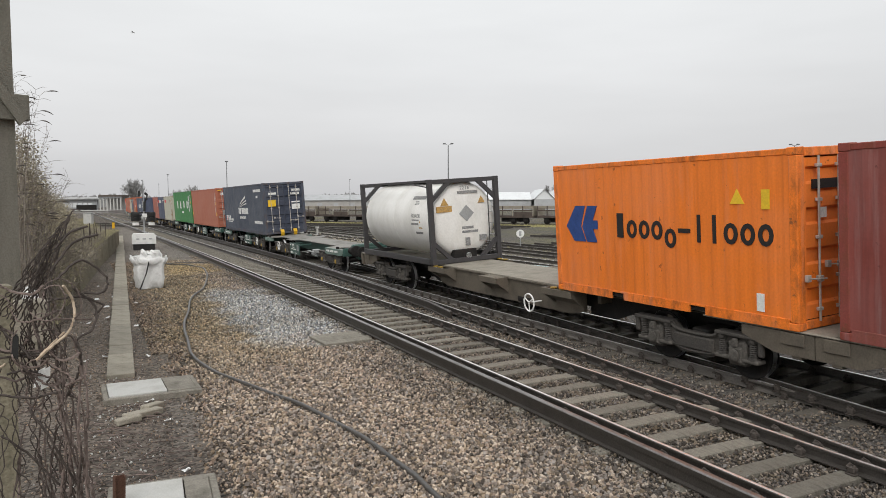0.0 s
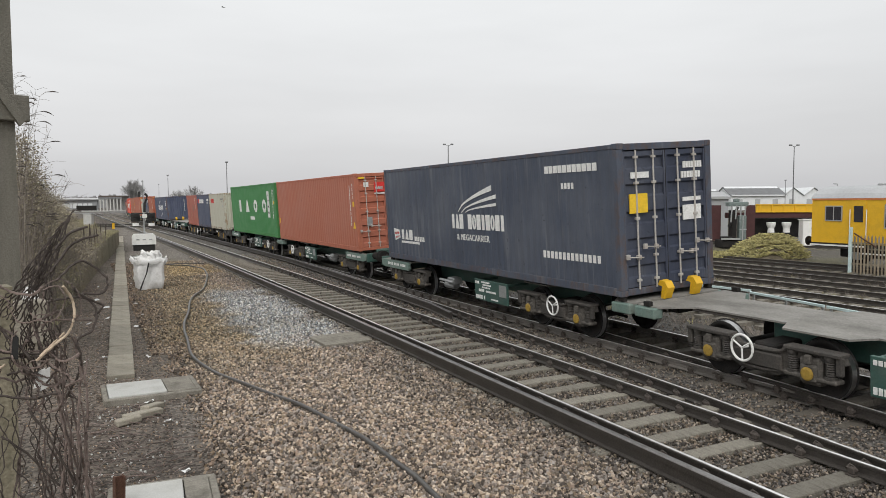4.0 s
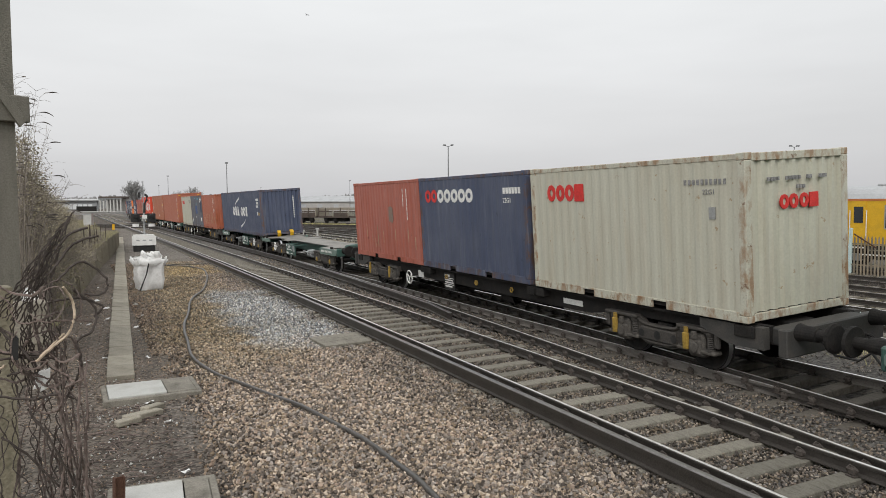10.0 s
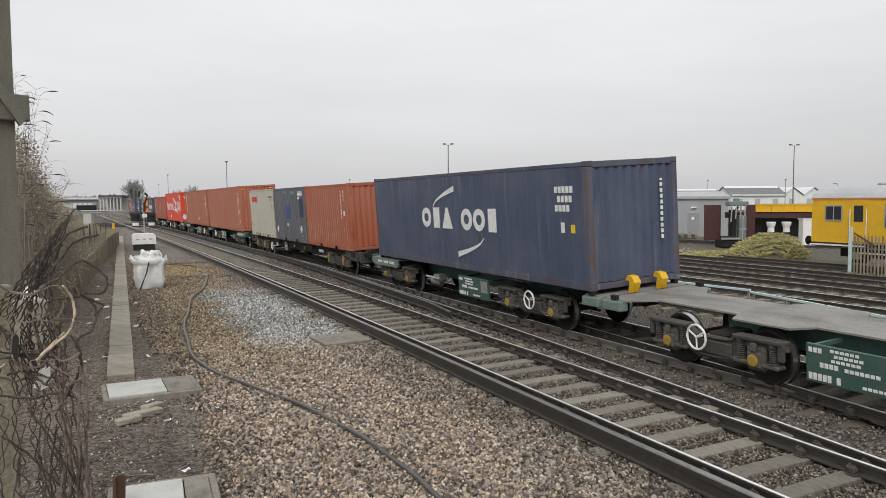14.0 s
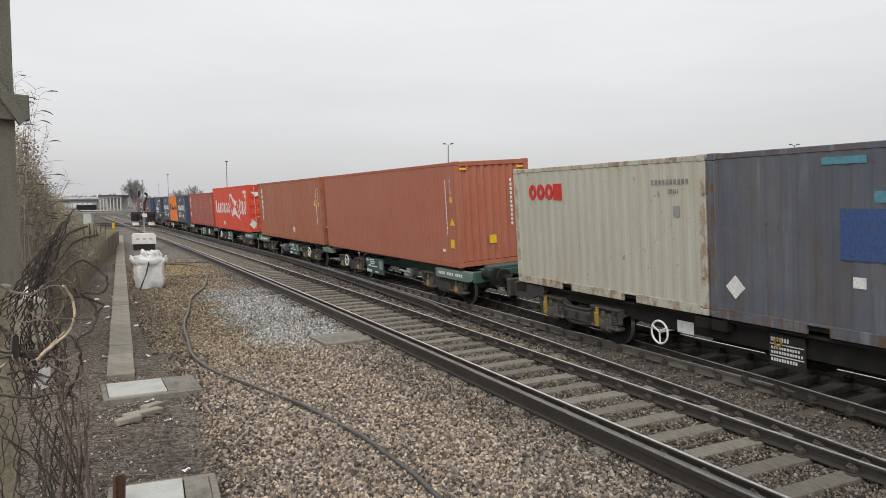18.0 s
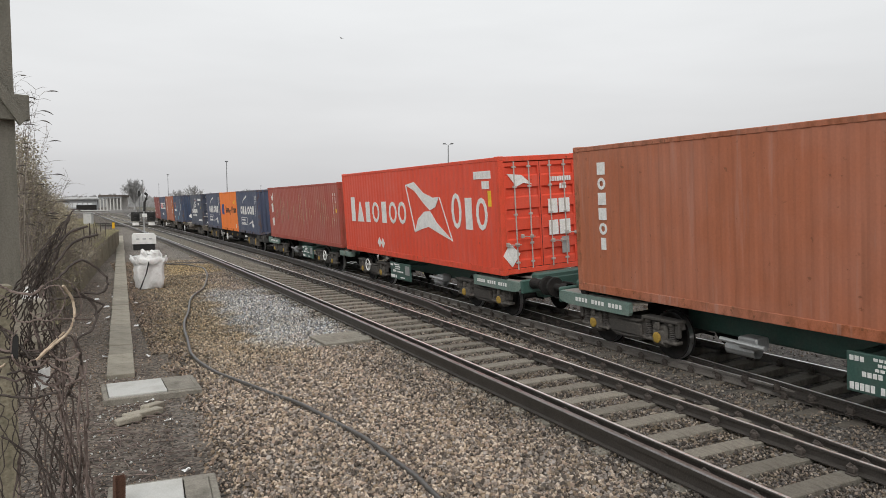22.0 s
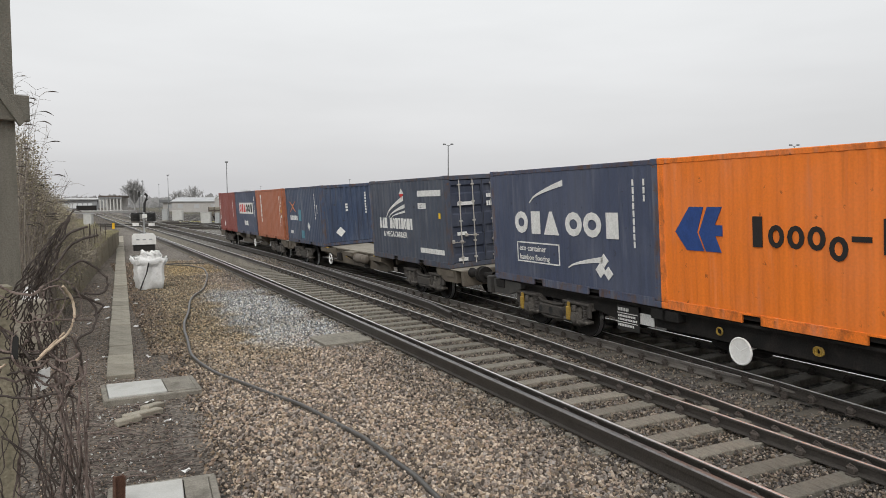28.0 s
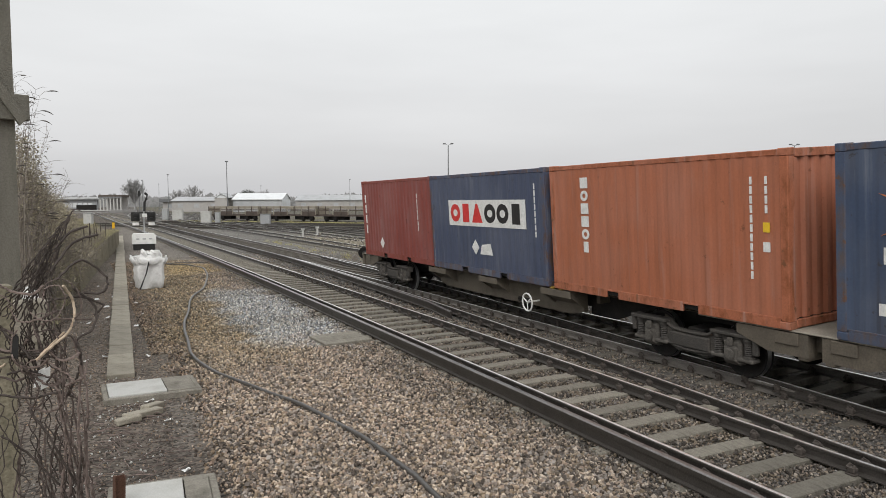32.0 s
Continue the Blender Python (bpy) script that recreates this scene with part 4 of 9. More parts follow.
    for y0, y1, z0, z1 in ((-2.3, -1.3, 2.0, 2.1), (-2.1, -1.55, 1.34, 1.38), (-2.05, -1.5, 1.2, 1.27), (-2.25, -1.7, 0.92, 0.99)):
        for k in range(2):
            za, zb = z0 + (z1 - z0) * k / 2, z0 + (z1 - z0) * (k + 1) / 2
            xa, xb = (-math.sqrt(max(0.0, (R + 0.004) ** 2 - (q - zc) ** 2)) for q in (za, zb))
            sd.poly([(xa, y0, za), (xa, y1, za), (xb, y1, zb), (xb, y0, zb)])
    part("stencil_marking", sd, M_STENCIL, shell)["kind"] = "stuff"
    for body, yy, zz, hh in (("22T6", -1.62, 1.84, 0.12), ("RID/ADR", -1.5, 1.44, 0.13)):
        lt = letters(body, yy, zz, hh)
        lt.v = [(-math.sqrt(max(0.0, (R + 0.006) ** 2 - (v[2] - zc) ** 2)) - (0.003 if v[0] < -W2 + 0.006 else 0), v[1], v[2]) for v in lt.v]
        part("lettering", lt, M_STENCIL, shell)["kind"] = "stuff"
    lt = letters("22T6", 0, 2.24, 0.12)
    lt.v = [(-v[1] - 0.12, y - 0.003 - (0.003 if v[0] < -W2 + 0.006 else 0), v[2]) for v in lt.v]
    part("lettering", lt, M_STENCIL, shell)["kind"] = "stuff"
    part("warning_placard", Acc().poly([(-math.sqrt((R + 0.005) ** 2 - 0.26 ** 2), -2.3, 1.1), (-math.sqrt((R + 0.005) ** 2 - 0.26 ** 2), -2.02, 1.1), (-R - 0.005, -2.16, 1.36)]), M_AMBER, shell)
    return t


# ---------------- wagons ----------------
ROLLING = []    # (wheelset, its place on the bogie)


def wheelset_mesh():
    wheel = Acc()
    for s in (-1, 1):
        x = s * 0.7525
        wheel.lathe([(x - s * 0.07, 0.0), (x - s * 0.07, 0.12), (x - s * 0.03, 0.14), (x - s * 0.02, 0.36), (x - s * 0.065, 0.38), (x - s * 0.065, 0.47),
                     (x - s * 0.045, 0.485), (x - s * 0.03, 0.462), (x + s * 0.065, 0.452), (x + s * 0.07, 0.44), (x + s * 0.065, 0.385), (x + s * 0.02, 0.37),
                     (x + s * 0.03, 0.15), (x + s * 0.08, 0.12), (x + s * 0.08, 0.0)], "x", n=28)
    wheel.tube([(-1.0, 0, 0), (1.0, 0, 0)], 0.075, 10)
    first = len(wheel.f)
    for s in (-1, 1):
        x = s * 0.7525
        wheel.lathe([(x - s * 0.028, 0.4645), (x + s * 0.062, 0.4545)], "x", n=28)
    me = wheel.mesh("wheelset", True)
    me.materials.append(None)
    me.materials.append(M_TREAD)
    for p in me.polygons:
        p.material_index = 1 if p.index >= first else 0
    return me


def smooth_line(pts, n):
    """Rounds a line of (a, b) points."""
    for _ in range(n - 1):
        out = [pts[0]]
        for (a, b), (c, d) in zip(pts[:-1], pts[1:]):
            out += [(a * 0.75 + c * 0.25, b * 0.75 + d * 0.25), (a * 0.25 + c * 0.75, b * 0.25 + d * 0.75)]
        pts = out + [pts[-1]]
    return pts


def spring_mesh():
    """A coil spring in its pot, standing on z = 0."""
    prof = [(0.0, 0.0), (0.0, 0.095), (0.03, 0.095)]
    for k in range(7):
        prof += [(0.04 + 0.034 * k, 0.064), (0.056 + 0.034 * k, 0.082)]
    return Acc().lathe([*prof, (0.29, 0.09), (0.33, 0.09), (0.33, 0.0)], "z", n=12)


def bogie(wagon, y, style):
    """A two-axle bogie with side frames, axle boxes, coil springs and turning wheelsets."""
    wb = 0.95
    b = part("bogie", shared(("bogie_bolster",), lambda: Acc().box(-0.95, 0.95, -0.2, 0.2, 0.45, 0.72, 0.03).box(-0.3, 0.3, -0.3, 0.3, 0.7, 0.85, 0.03)), M_DARK, wagon, m=pose(0, y, 0))

    def frame_mesh():
        fr = Acc()
        out = [(-1.48, 0.66), (-1.44, 0.80), (-0.52, 0.80), (-0.36, 0.68), (0.36, 0.68), (0.52, 0.80), (1.44, 0.80), (1.48, 0.66),
               (0.66, 0.64), (0.5, 0.36), (0.34, 0.29), (-0.34, 0.29), (-0.5, 0.36), (-0.66, 0.64)]
        fr.prism(out, 0.97, 1.07, "x")
        fr.box(1.06, 1.12, -0.46, 0.46, 0.38, 0.62, 0.02)
        for e in (-1, 1):
            fr.box(0.93, 1.16, *sorted((e * 0.52, e * 1.46)), 0.76, 0.82, 0.012)
            fr.box(1.05, 1.13, *sorted((e * 1.36, e * 1.47)), 0.50, 0.78, 0.02)
        fr.tube([(1.08, q, z) for q, z in smooth_line([(-0.9, 0.77), (-0.55, 0.77), (-0.42, 0.66), (0.42, 0.66), (0.55, 0.77), (0.9, 0.77)], 3)], 0.032, 6)
        fr.tube([(1.08, q, z) for q, z in smooth_line([(-0.68, 0.62), (-0.5, 0.34), (0.5, 0.34), (0.68, 0.62)], 3)], 0.028, 6)
        return fr

    def box_mesh():
        a = Acc().box(0.93, 1.13, -0.19, 0.19, 0.28, 0.70, 0.045).box(1.10, 1.17, -0.14, 0.14, 0.33, 0.60, 0.03)
        a.box(0.95, 1.15, -0.44, 0.44, 0.36, 0.43, 0.02)
        a.box(1.12, 1.18, -0.05, 0.05, 0.60, 0.74, 0.012)
        return a
    F, B, S = shared(("side_frame",), frame_mesh), shared(("axle_box",), box_mesh), shared(("coil_spring",), spring_mesh)
    for s in (-1, 1):
        turn = pose(0, 0, 0, 0, 0, 180 if s < 0 else 0)
        part("side_frame", F, M_BOGIE, b, m=turn)
        for a in (-wb, wb):
            part("axle_box", B, M_AXLE, b, m=pose(0, a, 0) @ turn)
            part("axle_cap", Acc().lathe([(s * 1.16, 0.10), (s * 1.19, 0.10), (s * 1.20, 0.07), (s * 1.20, 0.0)], "x", (0, a, 0.46), 16),
                 M_HUB if style == "green" else M_AXLE, b)
            if style == "grey":
                part("damper", shared(("damper", s), lambda s=s: Acc().box(*sorted((s * 1.15, s * 1.215)), -0.06, 0.06, 0.40, 0.70, 0.015).box(*sorted((s * 1.14, s * 1.20)), -0.035, 0.035, 0.68, 0.80, 0.01)), M_HUB, b, "grimy yellow damper", m=pose(0, a + 0.17, 0))
            for dy in (-0.31, 0.31):
                part("coil_spring", S, M_BOGIE, b, m=pose(s * 1.06, a + dy, 0.43))
        if style == "grey":
            for dy, rad in ((-0.42, 0.075), (0.0, 0.085), (0.42, 0.075)):
                # proud black discs paint the darkness of holes; the frame is uncut
                part("frame_hole", Acc().lathe([(s * 1.06, 0.0), (s * 1.122, rad), (s * 1.125, rad), (s * 1.125, 0.0)], "x", (0, dy, 0.50), 14), M_BLACK, b, "black disc standing in for a shaded round hole in the side frame")
    part("brake_beam", shared(("brake_beam",), lambda: Acc().box(-0.7, 0.7, -0.45, -0.37, 0.3, 0.4, 0.01).box(-0.7, 0.7, 0.37, 0.45, 0.3, 0.4, 0.01).tube([(0.1, -1.1, 0.35), (0.1, 1.1, 0.42)], 0.03, 6)), M_DARK, b)
    W = shared(("wheelset",), wheelset_mesh)
    for a in (-wb, wb):
        w = part("wheelset", W, M_DARK, b, "steel wheels with bright treads", m=pose(0, a, 0.46))
        ROLLING.append((w, a))
    return b


def hand_wheel(wagon, y, x=-1.24, z=0.66, solid=False):
    a = Acc().ring((x, y, z), 0.21, 0.020, "x", 28, 8)
    if solid:
        a.lathe([(x - 0.01, 0.0), (x - 0.01, 0.2), (x + 0.01, 0.2), (x + 0.01, 0.0)], "x", (0, y, z), 24)
    for k in range(3):
        t = 0.5 + k * 2 * math.pi / 3
        a.tube([(x, y, z), (x, y + 0.2 * math.cos(t), z + 0.2 * math.sin(t))], 0.016, 5)
    a.tube([(x, y, z), (x + 0.35, y, z)], 0.02, 6)
    part("brake_hand_wheel", a, M_WHITE, wagon, "white spoked brake hand wheel")


def buffers(wagon, y, s, z=0.98):
    """Two round buffers and a draw hook; s is the way they point (-1 toward the front)."""
    for x in (-0.87, 0.87):
        part("buffer", Acc().lathe([(y, 0.14), (y + s * 0.10, 0.12), (y + s * 0.32, 0.11), (y + s * 0.33, 0.085), (y + s * 0.54, 0.085), (y + s * 0.55, 0.22), (y + s * 0.60, 0.23), (y + s * 0.62, 0.19), (y + s * 0.625, 0.0)],
                                       "y", (x, 0, z), 18), M_DARK, wagon, "black round buffer")
    part("draw_hook", Acc().tube([(0, y, 0.9), (0, y + s * 0.35, 0.9), (0, y + s * 0.5, 0.84), (0, y + s * 0.62, 0.7)], 0.035, 6).ring((0, y + s * 0.5, 0.78), 0.12, 0.022, "x", 14, 5), M_DARK, wagon)
    part("brake_hose", Acc().tube([(-0.4, y, 0.78), (-0.42, y + s * 0.25, 0.6), (-0.3, y + s * 0.55, 0.55), (-0.25, y + s * 0.75, 0.72)], 0.02, 6), M_BLACK, wagon)


ZG = 1.11   # the same on the green wagons
ZB = 1.05   # height of a container's base over the rails


def holed_plate(x0, x1, y0, y1, z0, z1):
    """A plate with a long eight-sided hole."""
    cx, cy, hx, hy = (x0 + x1) / 2, (y0 + y1) / 2, (x1 - x0) / 2, (y1 - y0) / 2
    hole = [(cx + hx * 0.62 * u, cy + hy * 0.62 * v) for u, v in ((-1, -0.6), (-0.6, -1), (0.6, -1), (1, -0.6), (1, 0.6), (0.6, 1), (-0.6, 1), (-1, 0.6))]
    rim = [(x0, cy - hy * 0.5), (x0, y0), (x1, y0), (x1, cy - hy * 0.5), (x1, cy + hy * 0.5), (x1, y1), (x0, y1), (x0, cy + hy * 0.5)]
    a = Acc()
    for z in (z0, z1):
        a.v += [(x, y, z) for x, y in rim] + [(x, y, z) for x, y in hole]
    for i in range(8):
        j = (i + 1) % 8
        a.f += [(16 + i, 16 + j, 24 + j, 24 + i), (i, 8 + i, 8 + j, j), (i, j, 16 + j, 16 + i), (8 + i, 24 + i, 24 + j, 8 + j)]
    return a


def green_wagon(lead, label, stops=False):
    """Half of a twin spine wagon for one 12.2 m box. Origin mid-length at the rails; lead: the half whose outer end faces the front."""
    t = thing("container_wagon", label, "railway wagon", group="wagons of the train")
    s = -1 if lead else 1                 # the outer end
    o, i = s * 6.1, -s * 6.1
    top = ZG - 0.09
    # spine, wide at both ends and narrow in the middle
    plan = [(-0.42, o + s * 0.72), (-0.42, o - s * 1.0), (-1.15, o - s * 1.0), (-1.15, o - s * 1.55), (-0.60, o - s * 1.9), (-0.60, i + s * 4.2), (-0.95, i + s * 4.0), (-0.95, i + s * 2.9), (-0.60, i + s * 2.7), (-0.60, i + s * 0.8), (-1.12, i + s * 0.35), (-1.12, i - s * 0.2),
            (1.12, i - s * 0.2), (1.12, i + s * 0.35), (0.60, i + s * 0.8), (0.60, i + s * 2.7), (0.95, i + s * 2.9), (0.95, i + s * 4.0), (0.60, i + s * 4.2), (0.60, o - s * 1.9), (1.15, o - s * 1.55), (1.15, o - s * 1.0), (0.42, o - s * 1.0), (0.42, o + s * 0.72)]
    for sx in (-1, 1):
        part("deck_plate", holed_plate(*sorted((sx * 0.42, sx * 1.15)), *sorted((o + s * 0.72, o - s * 1.0)), top - 0.03, top), M_DECK, t, "grey dusty deck plate with a long hole")
    part("deck_plate", Acc().prism(plan, top - 0.03, top, "z"), M_DECK, t, "grey dusty deck plate")
    part("spine_beam", Acc().box(-0.32, 0.32, min(o, i) + 2.2, max(o, i) - 2.2, 0.52, top - 0.03, 0.03), M_GREENW, t)
    for sx in (-1, 1):
        # green end cheeks with a rounded lower edge
        ya, yb = sorted((o + s * 0.72, o - s * 1.6))
        part("end_cheek", Acc().prism([(ya + 0.03, 0.76), (ya, 0.82), (ya, top - 0.03), (ya + 0.03, top), (yb - 0.04, top), (yb, top - 0.05), (yb, 0.86), (yb - 0.06, 0.80), (yb - 0.3, 0.76)] if s > 0 else
                                              [(yb - 0.03, 0.76), (yb, 0.82), (yb, top - 0.03), (yb - 0.03, top), (ya + 0.04, top), (ya, top - 0.05), (ya, 0.86), (ya + 0.06, 0.80), (ya + 0.3, 0.76)], sx * 1.13, sx * 1.225, "x"), M_GREENP, t, "dusty pale green end rail")
        for k in range(14):
            if k not in (4, 9):
                part("end_lettering", shared(("end_letter",), lambda: Acc().box(-0.004, 0.004, -0.035, 0.035, 0, 0.085)), M_MARK_W, t, m=pose(sx * 1.228, o - s * (1.35 - 0.11 * k), 0.86))
        ya, yb = sorted((i - s * 0.2, i + s * 0.35))
        part("end_cheek", Acc().box(sx * 1.0, sx * 1.22, ya, yb, 0.80, top - 0.02, 0.02), M_GREENP, t)
        for y in (o - s * 0.1, i + s * 0.1):
            part("container_spigot", Acc().box(sx * 1.13 - 0.05, sx * 1.13 + 0.05, y - 0.08, y + 0.08, top, ZG, 0.01), M_DARK, t)
    part("headstock", Acc().box(-1.2, 1.2, *sorted((o + s * 0.70, o + s * 0.80)), 0.74, 1.08, 0.03).box(-0.75, 0.75, *sorted((o + s * 0.50, o + s * 0.78)), 1.0, 1.20, 0.05).box(-0.5, 0.5, *sorted((o + s * 0.3, o + s * 0.7)), 0.55, 1.0, 0.03), M_GREENW, t)
    buffers(t, o + s * 0.82, s)
    part("bar_coupler", Acc().box(-0.2, 0.2, *sorted((i - s * 0.2, i - s * 0.42)), 0.72, 0.95, 0.02), M_DARK, t)
    bogie(t, o - s * 1.35, "green")
    bogie(t, i + s * 2.55, "green")
    hand_wheel(t, i + s * 2.38)
    # lettered panel, brake gear and pipes under the middle
    pc = i + s * 5.3
    panel = part("data_panel", Acc().box(-1.17, -1.12, pc - 0.85, pc + 0.85, 0.36, 0.92, 0.01), M_GREENW, t, "dark green lettered side panel")
    pl = Acc()
    for y0, y1, z0, z1 in ((0.55, 0.80, 0.80, 0.87), (0.42, 0.80, 0.40, 0.50), (0.28, 0.36, 0.40, 0.50), (-0.02, 0.46, 0.84, 0.88), (-0.05, 0.40, 0.77, 0.81), (-0.02, 0.44, 0.70, 0.74), (0.30, 0.62, 0.60, 0.67), (-0.3, 0.24, 0.60, 0.65), (-0.42, -0.02, 0.42, 0.46)):
        k = y1
        while k > y0 + 0.03:
            pl.box(-1.178, -1.17, pc + max(y0, k - 0.055), pc + k, z0, z1)
            k -= 0.075
    part("panel_lettering", pl, M_MARK_W, panel)["kind"] = "stuff"
    part("data_sheet_frame", Acc().box(-1.18, -1.17, pc - 0.8, pc - 0.46, 0.56, 0.86), M_STEEL, panel)
    for sx in (-1, 1):
        part("panel_bracket", Acc().box(sx * 0.5, sx * 1.13, pc - 0.8, pc - 0.74, 0.84, 0.90).box(sx * 0.5, sx * 1.13, pc + 0.74, pc + 0.8, 0.84, 0.90), M_GREENW, t)
    v = o - s * 4.2
    part("brake_valve", Acc().box(-1.0, -0.7, v - 0.2, v + 0.2, 0.55, 0.75, 0.03).tube([(-1.1, v - 0.45, 0.66), (-1.1, v + 0.45, 0.68)], 0.04, 8).lathe([(-0.1, 0.11), (0.5, 0.11)], "y", (-0.85, v, 0.5), 12), M_STEEL, t)
    part("air_tank", Acc().lathe([(-0.6, 0.0), (-0.58, 0.12), (-0.5, 0.16), (0.5, 0.16), (0.58, 0.12), (0.6, 0.0)], "y", (0.8, v, 0.6), 16), M_DARK, t)
    for sx in (-0.3, 0.45) if stops else ():
        y = -6.1 - 0.14
        part("folding_stop", Acc().prism([(y - 0.12, top), (y - 0.22, top + 0.22), (y - 0.14, top + 0.34), (y, top + 0.36), (y + 0.06, top + 0.26), (y - 0.06, top + 0.24), (y - 0.02, top)], sx - 0.09, sx + 0.09, "x"), M_YELLOW, t, "yellow folding stop")
    return t


def flat_wagon(label, style, length, front_bar, rear_bar, wheel_side=1, deck=True, solid_wheel=False, plate_y=1.7):
    """An 18 m flat wagon. Origin mid-length at the rails. style: olive or grey."""
    t = thing("container_wagon", label, "railway wagon", group="wagons of the train")
    body = {"olive": M_OLIVE, "grey": M_GREYW}[style]
    h = length / 2
    top = ZB - 0.03
    sill = body if style == "olive" else M_DARK
    x, deep, rise = (0.82, 0.60, 5.35) if style == "olive" else (1.0, 0.40, h - 3.4)
    for sx in (-1, 1):
        out = [(-h - 0.2, top), (h + 0.2, top), (h + 0.2, top - 0.24), (rise, top - 0.26), (rise - 1.0, top - deep), (1.0 - rise, top - deep), (-rise, top - 0.26), (-h - 0.2, top - 0.24)]
        if style == "olive":
            part("side_sill", Acc().prism([(-3.62, top), (3.62, top), (3.62, top - 0.50), (3.1, top - deep), (-3.1, top - deep), (-3.62, top - 0.50)], sx * (x - 0.10), sx * x, "x"), sill, t)
            for e in (-1, 1):
                part("spine_side", Acc().prism([(e * 3.5, top - 0.02), (e * (h + 0.2), top - 0.02), (e * (h + 0.2), top - 0.24), (e * rise, top - 0.26), (e * (rise - 1.0), top - deep), (e * 3.5, top - deep)], sx * 0.45, sx * 0.53, "x"), M_DARK, t)
        else:
            part("side_sill", Acc().prism(out, sx * (x - 0.10), sx * x, "x"), sill, t)
        for e in (-1, 1):
            part("sill_end", Acc().prism([(e * (h + 0.2), top - 0.01), (e * (h - 1.1), top - 0.01), (e * (h - 1.1), top - 0.16), (e * (h - 0.5), top - 0.36), (e * (h + 0.2), top - 0.36)], sx * 1.02, sx * 1.16, "x"), body, t)
        part("sill_flange", Acc().box(sx * (x - 0.1), sx * (x + (0.05 if style == "olive" else 0.14)), -h + 1.1, h - 1.1, top - 0.04, top - 0.022 if style == "olive" else top + 0.004), sill, t)
        spots = [-h + 0.15, h - 0.15] if style == "olive" else [-h + 0.15, -h / 3 - 0.15, -h / 3 + 0.15, h / 3 - 0.15, h / 3 + 0.15, h - 0.15]
        for y in spots:
            part("container_bracket", Acc().box(sx * 0.98, sx * 1.19, y - 0.2, y + 0.2, top - 0.20, top - 0.01, 0.01).box(sx * 1.12 - 0.05, sx * 1.12 + 0.05, y - 0.06, y + 0.06, top, ZB, 0.008), sill, t)
        if style == "olive":
            for y, w in ((-h / 3, 0.58), (0.0, 0.47), (h / 3, 0.58)):
                arm = Acc()
                for q0, q1 in ((-w, -w + 0.05), (w - 0.05, w)):
                    arm.prism([(sx * x, top - 0.012), (sx * 1.19, top - 0.012), (sx * 1.19, top - 0.13), (sx * x, top - 0.42)], y + q0, y + q1, "y")
                arm.box(sx * 1.15, sx * 1.20, y - w, y + w, top - 0.16, top - 0.008, 0.006)
                arm.prism([(sx * x, top - 0.36), (sx * 1.15, top - 0.12), (sx * 1.15, top - 0.09), (sx * x, top - 0.33)], y - w + 0.04, y + w - 0.04, "y")
                o = part("outrigger", arm, body, t)
                if y:
                    for q in (-0.17, 0.17):
                        part("twist_lock", Acc().box(sx * 1.12 - 0.06, sx * 1.12 + 0.06, y + q - 0.07, y + q + 0.07, top - 0.01, ZB, 0.012), M_HUB, o, "grimy yellow locking stud")
                else:
                    g = Acc()
                    for k in range(9):
                        g.box(sx * 0.86, sx * 1.15, y - w + 0.04 + 0.102 * k, y - w + 0.07 + 0.102 * k, top - 0.03, top - 0.012)
                    part("step_grating", g, M_DECKT, o, "pale worn step grating")
        if style == "grey":
            part("lettering", Acc().box(sx * (x + 0.001), sx * (x + 0.006), -h + 4.6, -h + 5.3, top - 0.3, top - 0.18).box(sx * (x + 0.001), sx * (x + 0.006), h - 5.6, h - 5.2, top - 0.42, top - 0.2), M_MARK_W, t)["kind"] = "stuff"
    part("end_beam", Acc().box(-1.15, 1.15, -h - 0.62, -h - 0.45, top - 0.42, top + 0.02, 0.02).box(-0.95, 0.95, -h - 0.5, -h - 0.15, top - 0.3, top - 0.02, 0.02), body, t)
    part("end_beam", Acc().box(-1.15, 1.15, h + 0.45, h + 0.62, top - 0.42, top + 0.02, 0.02).box(-0.95, 0.95, h + 0.15, h + 0.5, top - 0.3, top - 0.02, 0.02), body, t)
    part("centre_sill", Acc().box(-0.3, 0.3, -h, h, top - 0.5, top - 0.06, 0.02), M_DARK, t)
    for k in range(9):
        y = -h + 1.0 + k * (length - 2) / 8
        part("cross_member", Acc().box(0.02 - x, x - 0.02, y - 0.06, y + 0.06, top - 0.25, top - 0.05), sill, t)
    if deck:
        part("deck_plank", Acc().box(-0.84 if style == "olive" else -0.55, 0.84 if style == "olive" else 1.17, -h + 1.92, h - 1.92, top - 0.02, top + 0.02, 0.006), M_DECKT, t, "dusty timber deck strip")
        for y0, y1 in ((-h - 0.5, -h + 1.9), (h - 1.9, h + 0.5)):
            part("deck_plate", Acc().box(-1.18, 1.18, y0, y1, top + 0.004, top + 0.03, 0.008), M_DECKT if style == "olive" else body, t, "dusty plate deck")
    if front_bar:
        part("bar_coupler", Acc().tube([(0, -h - 0.5, 0.85), (0, -h - 1.0, 0.85)], 0.08, 8), M_DARK, t)
    else:
        buffers(t, -h - 0.62, -1)
    if rear_bar:
        part("bar_coupler", Acc().tube([(0, h + 0.5, 0.85), (0, h + 1.0, 0.85)], 0.08, 8), M_DARK, t)
    else:
        buffers(t, h + 0.62, 1)
    bogie(t, -h + 2.2, style)
    bogie(t, h - 2.3, style)
    hand_wheel(t, wheel_side, -1.2, 0.58, solid_wheel)
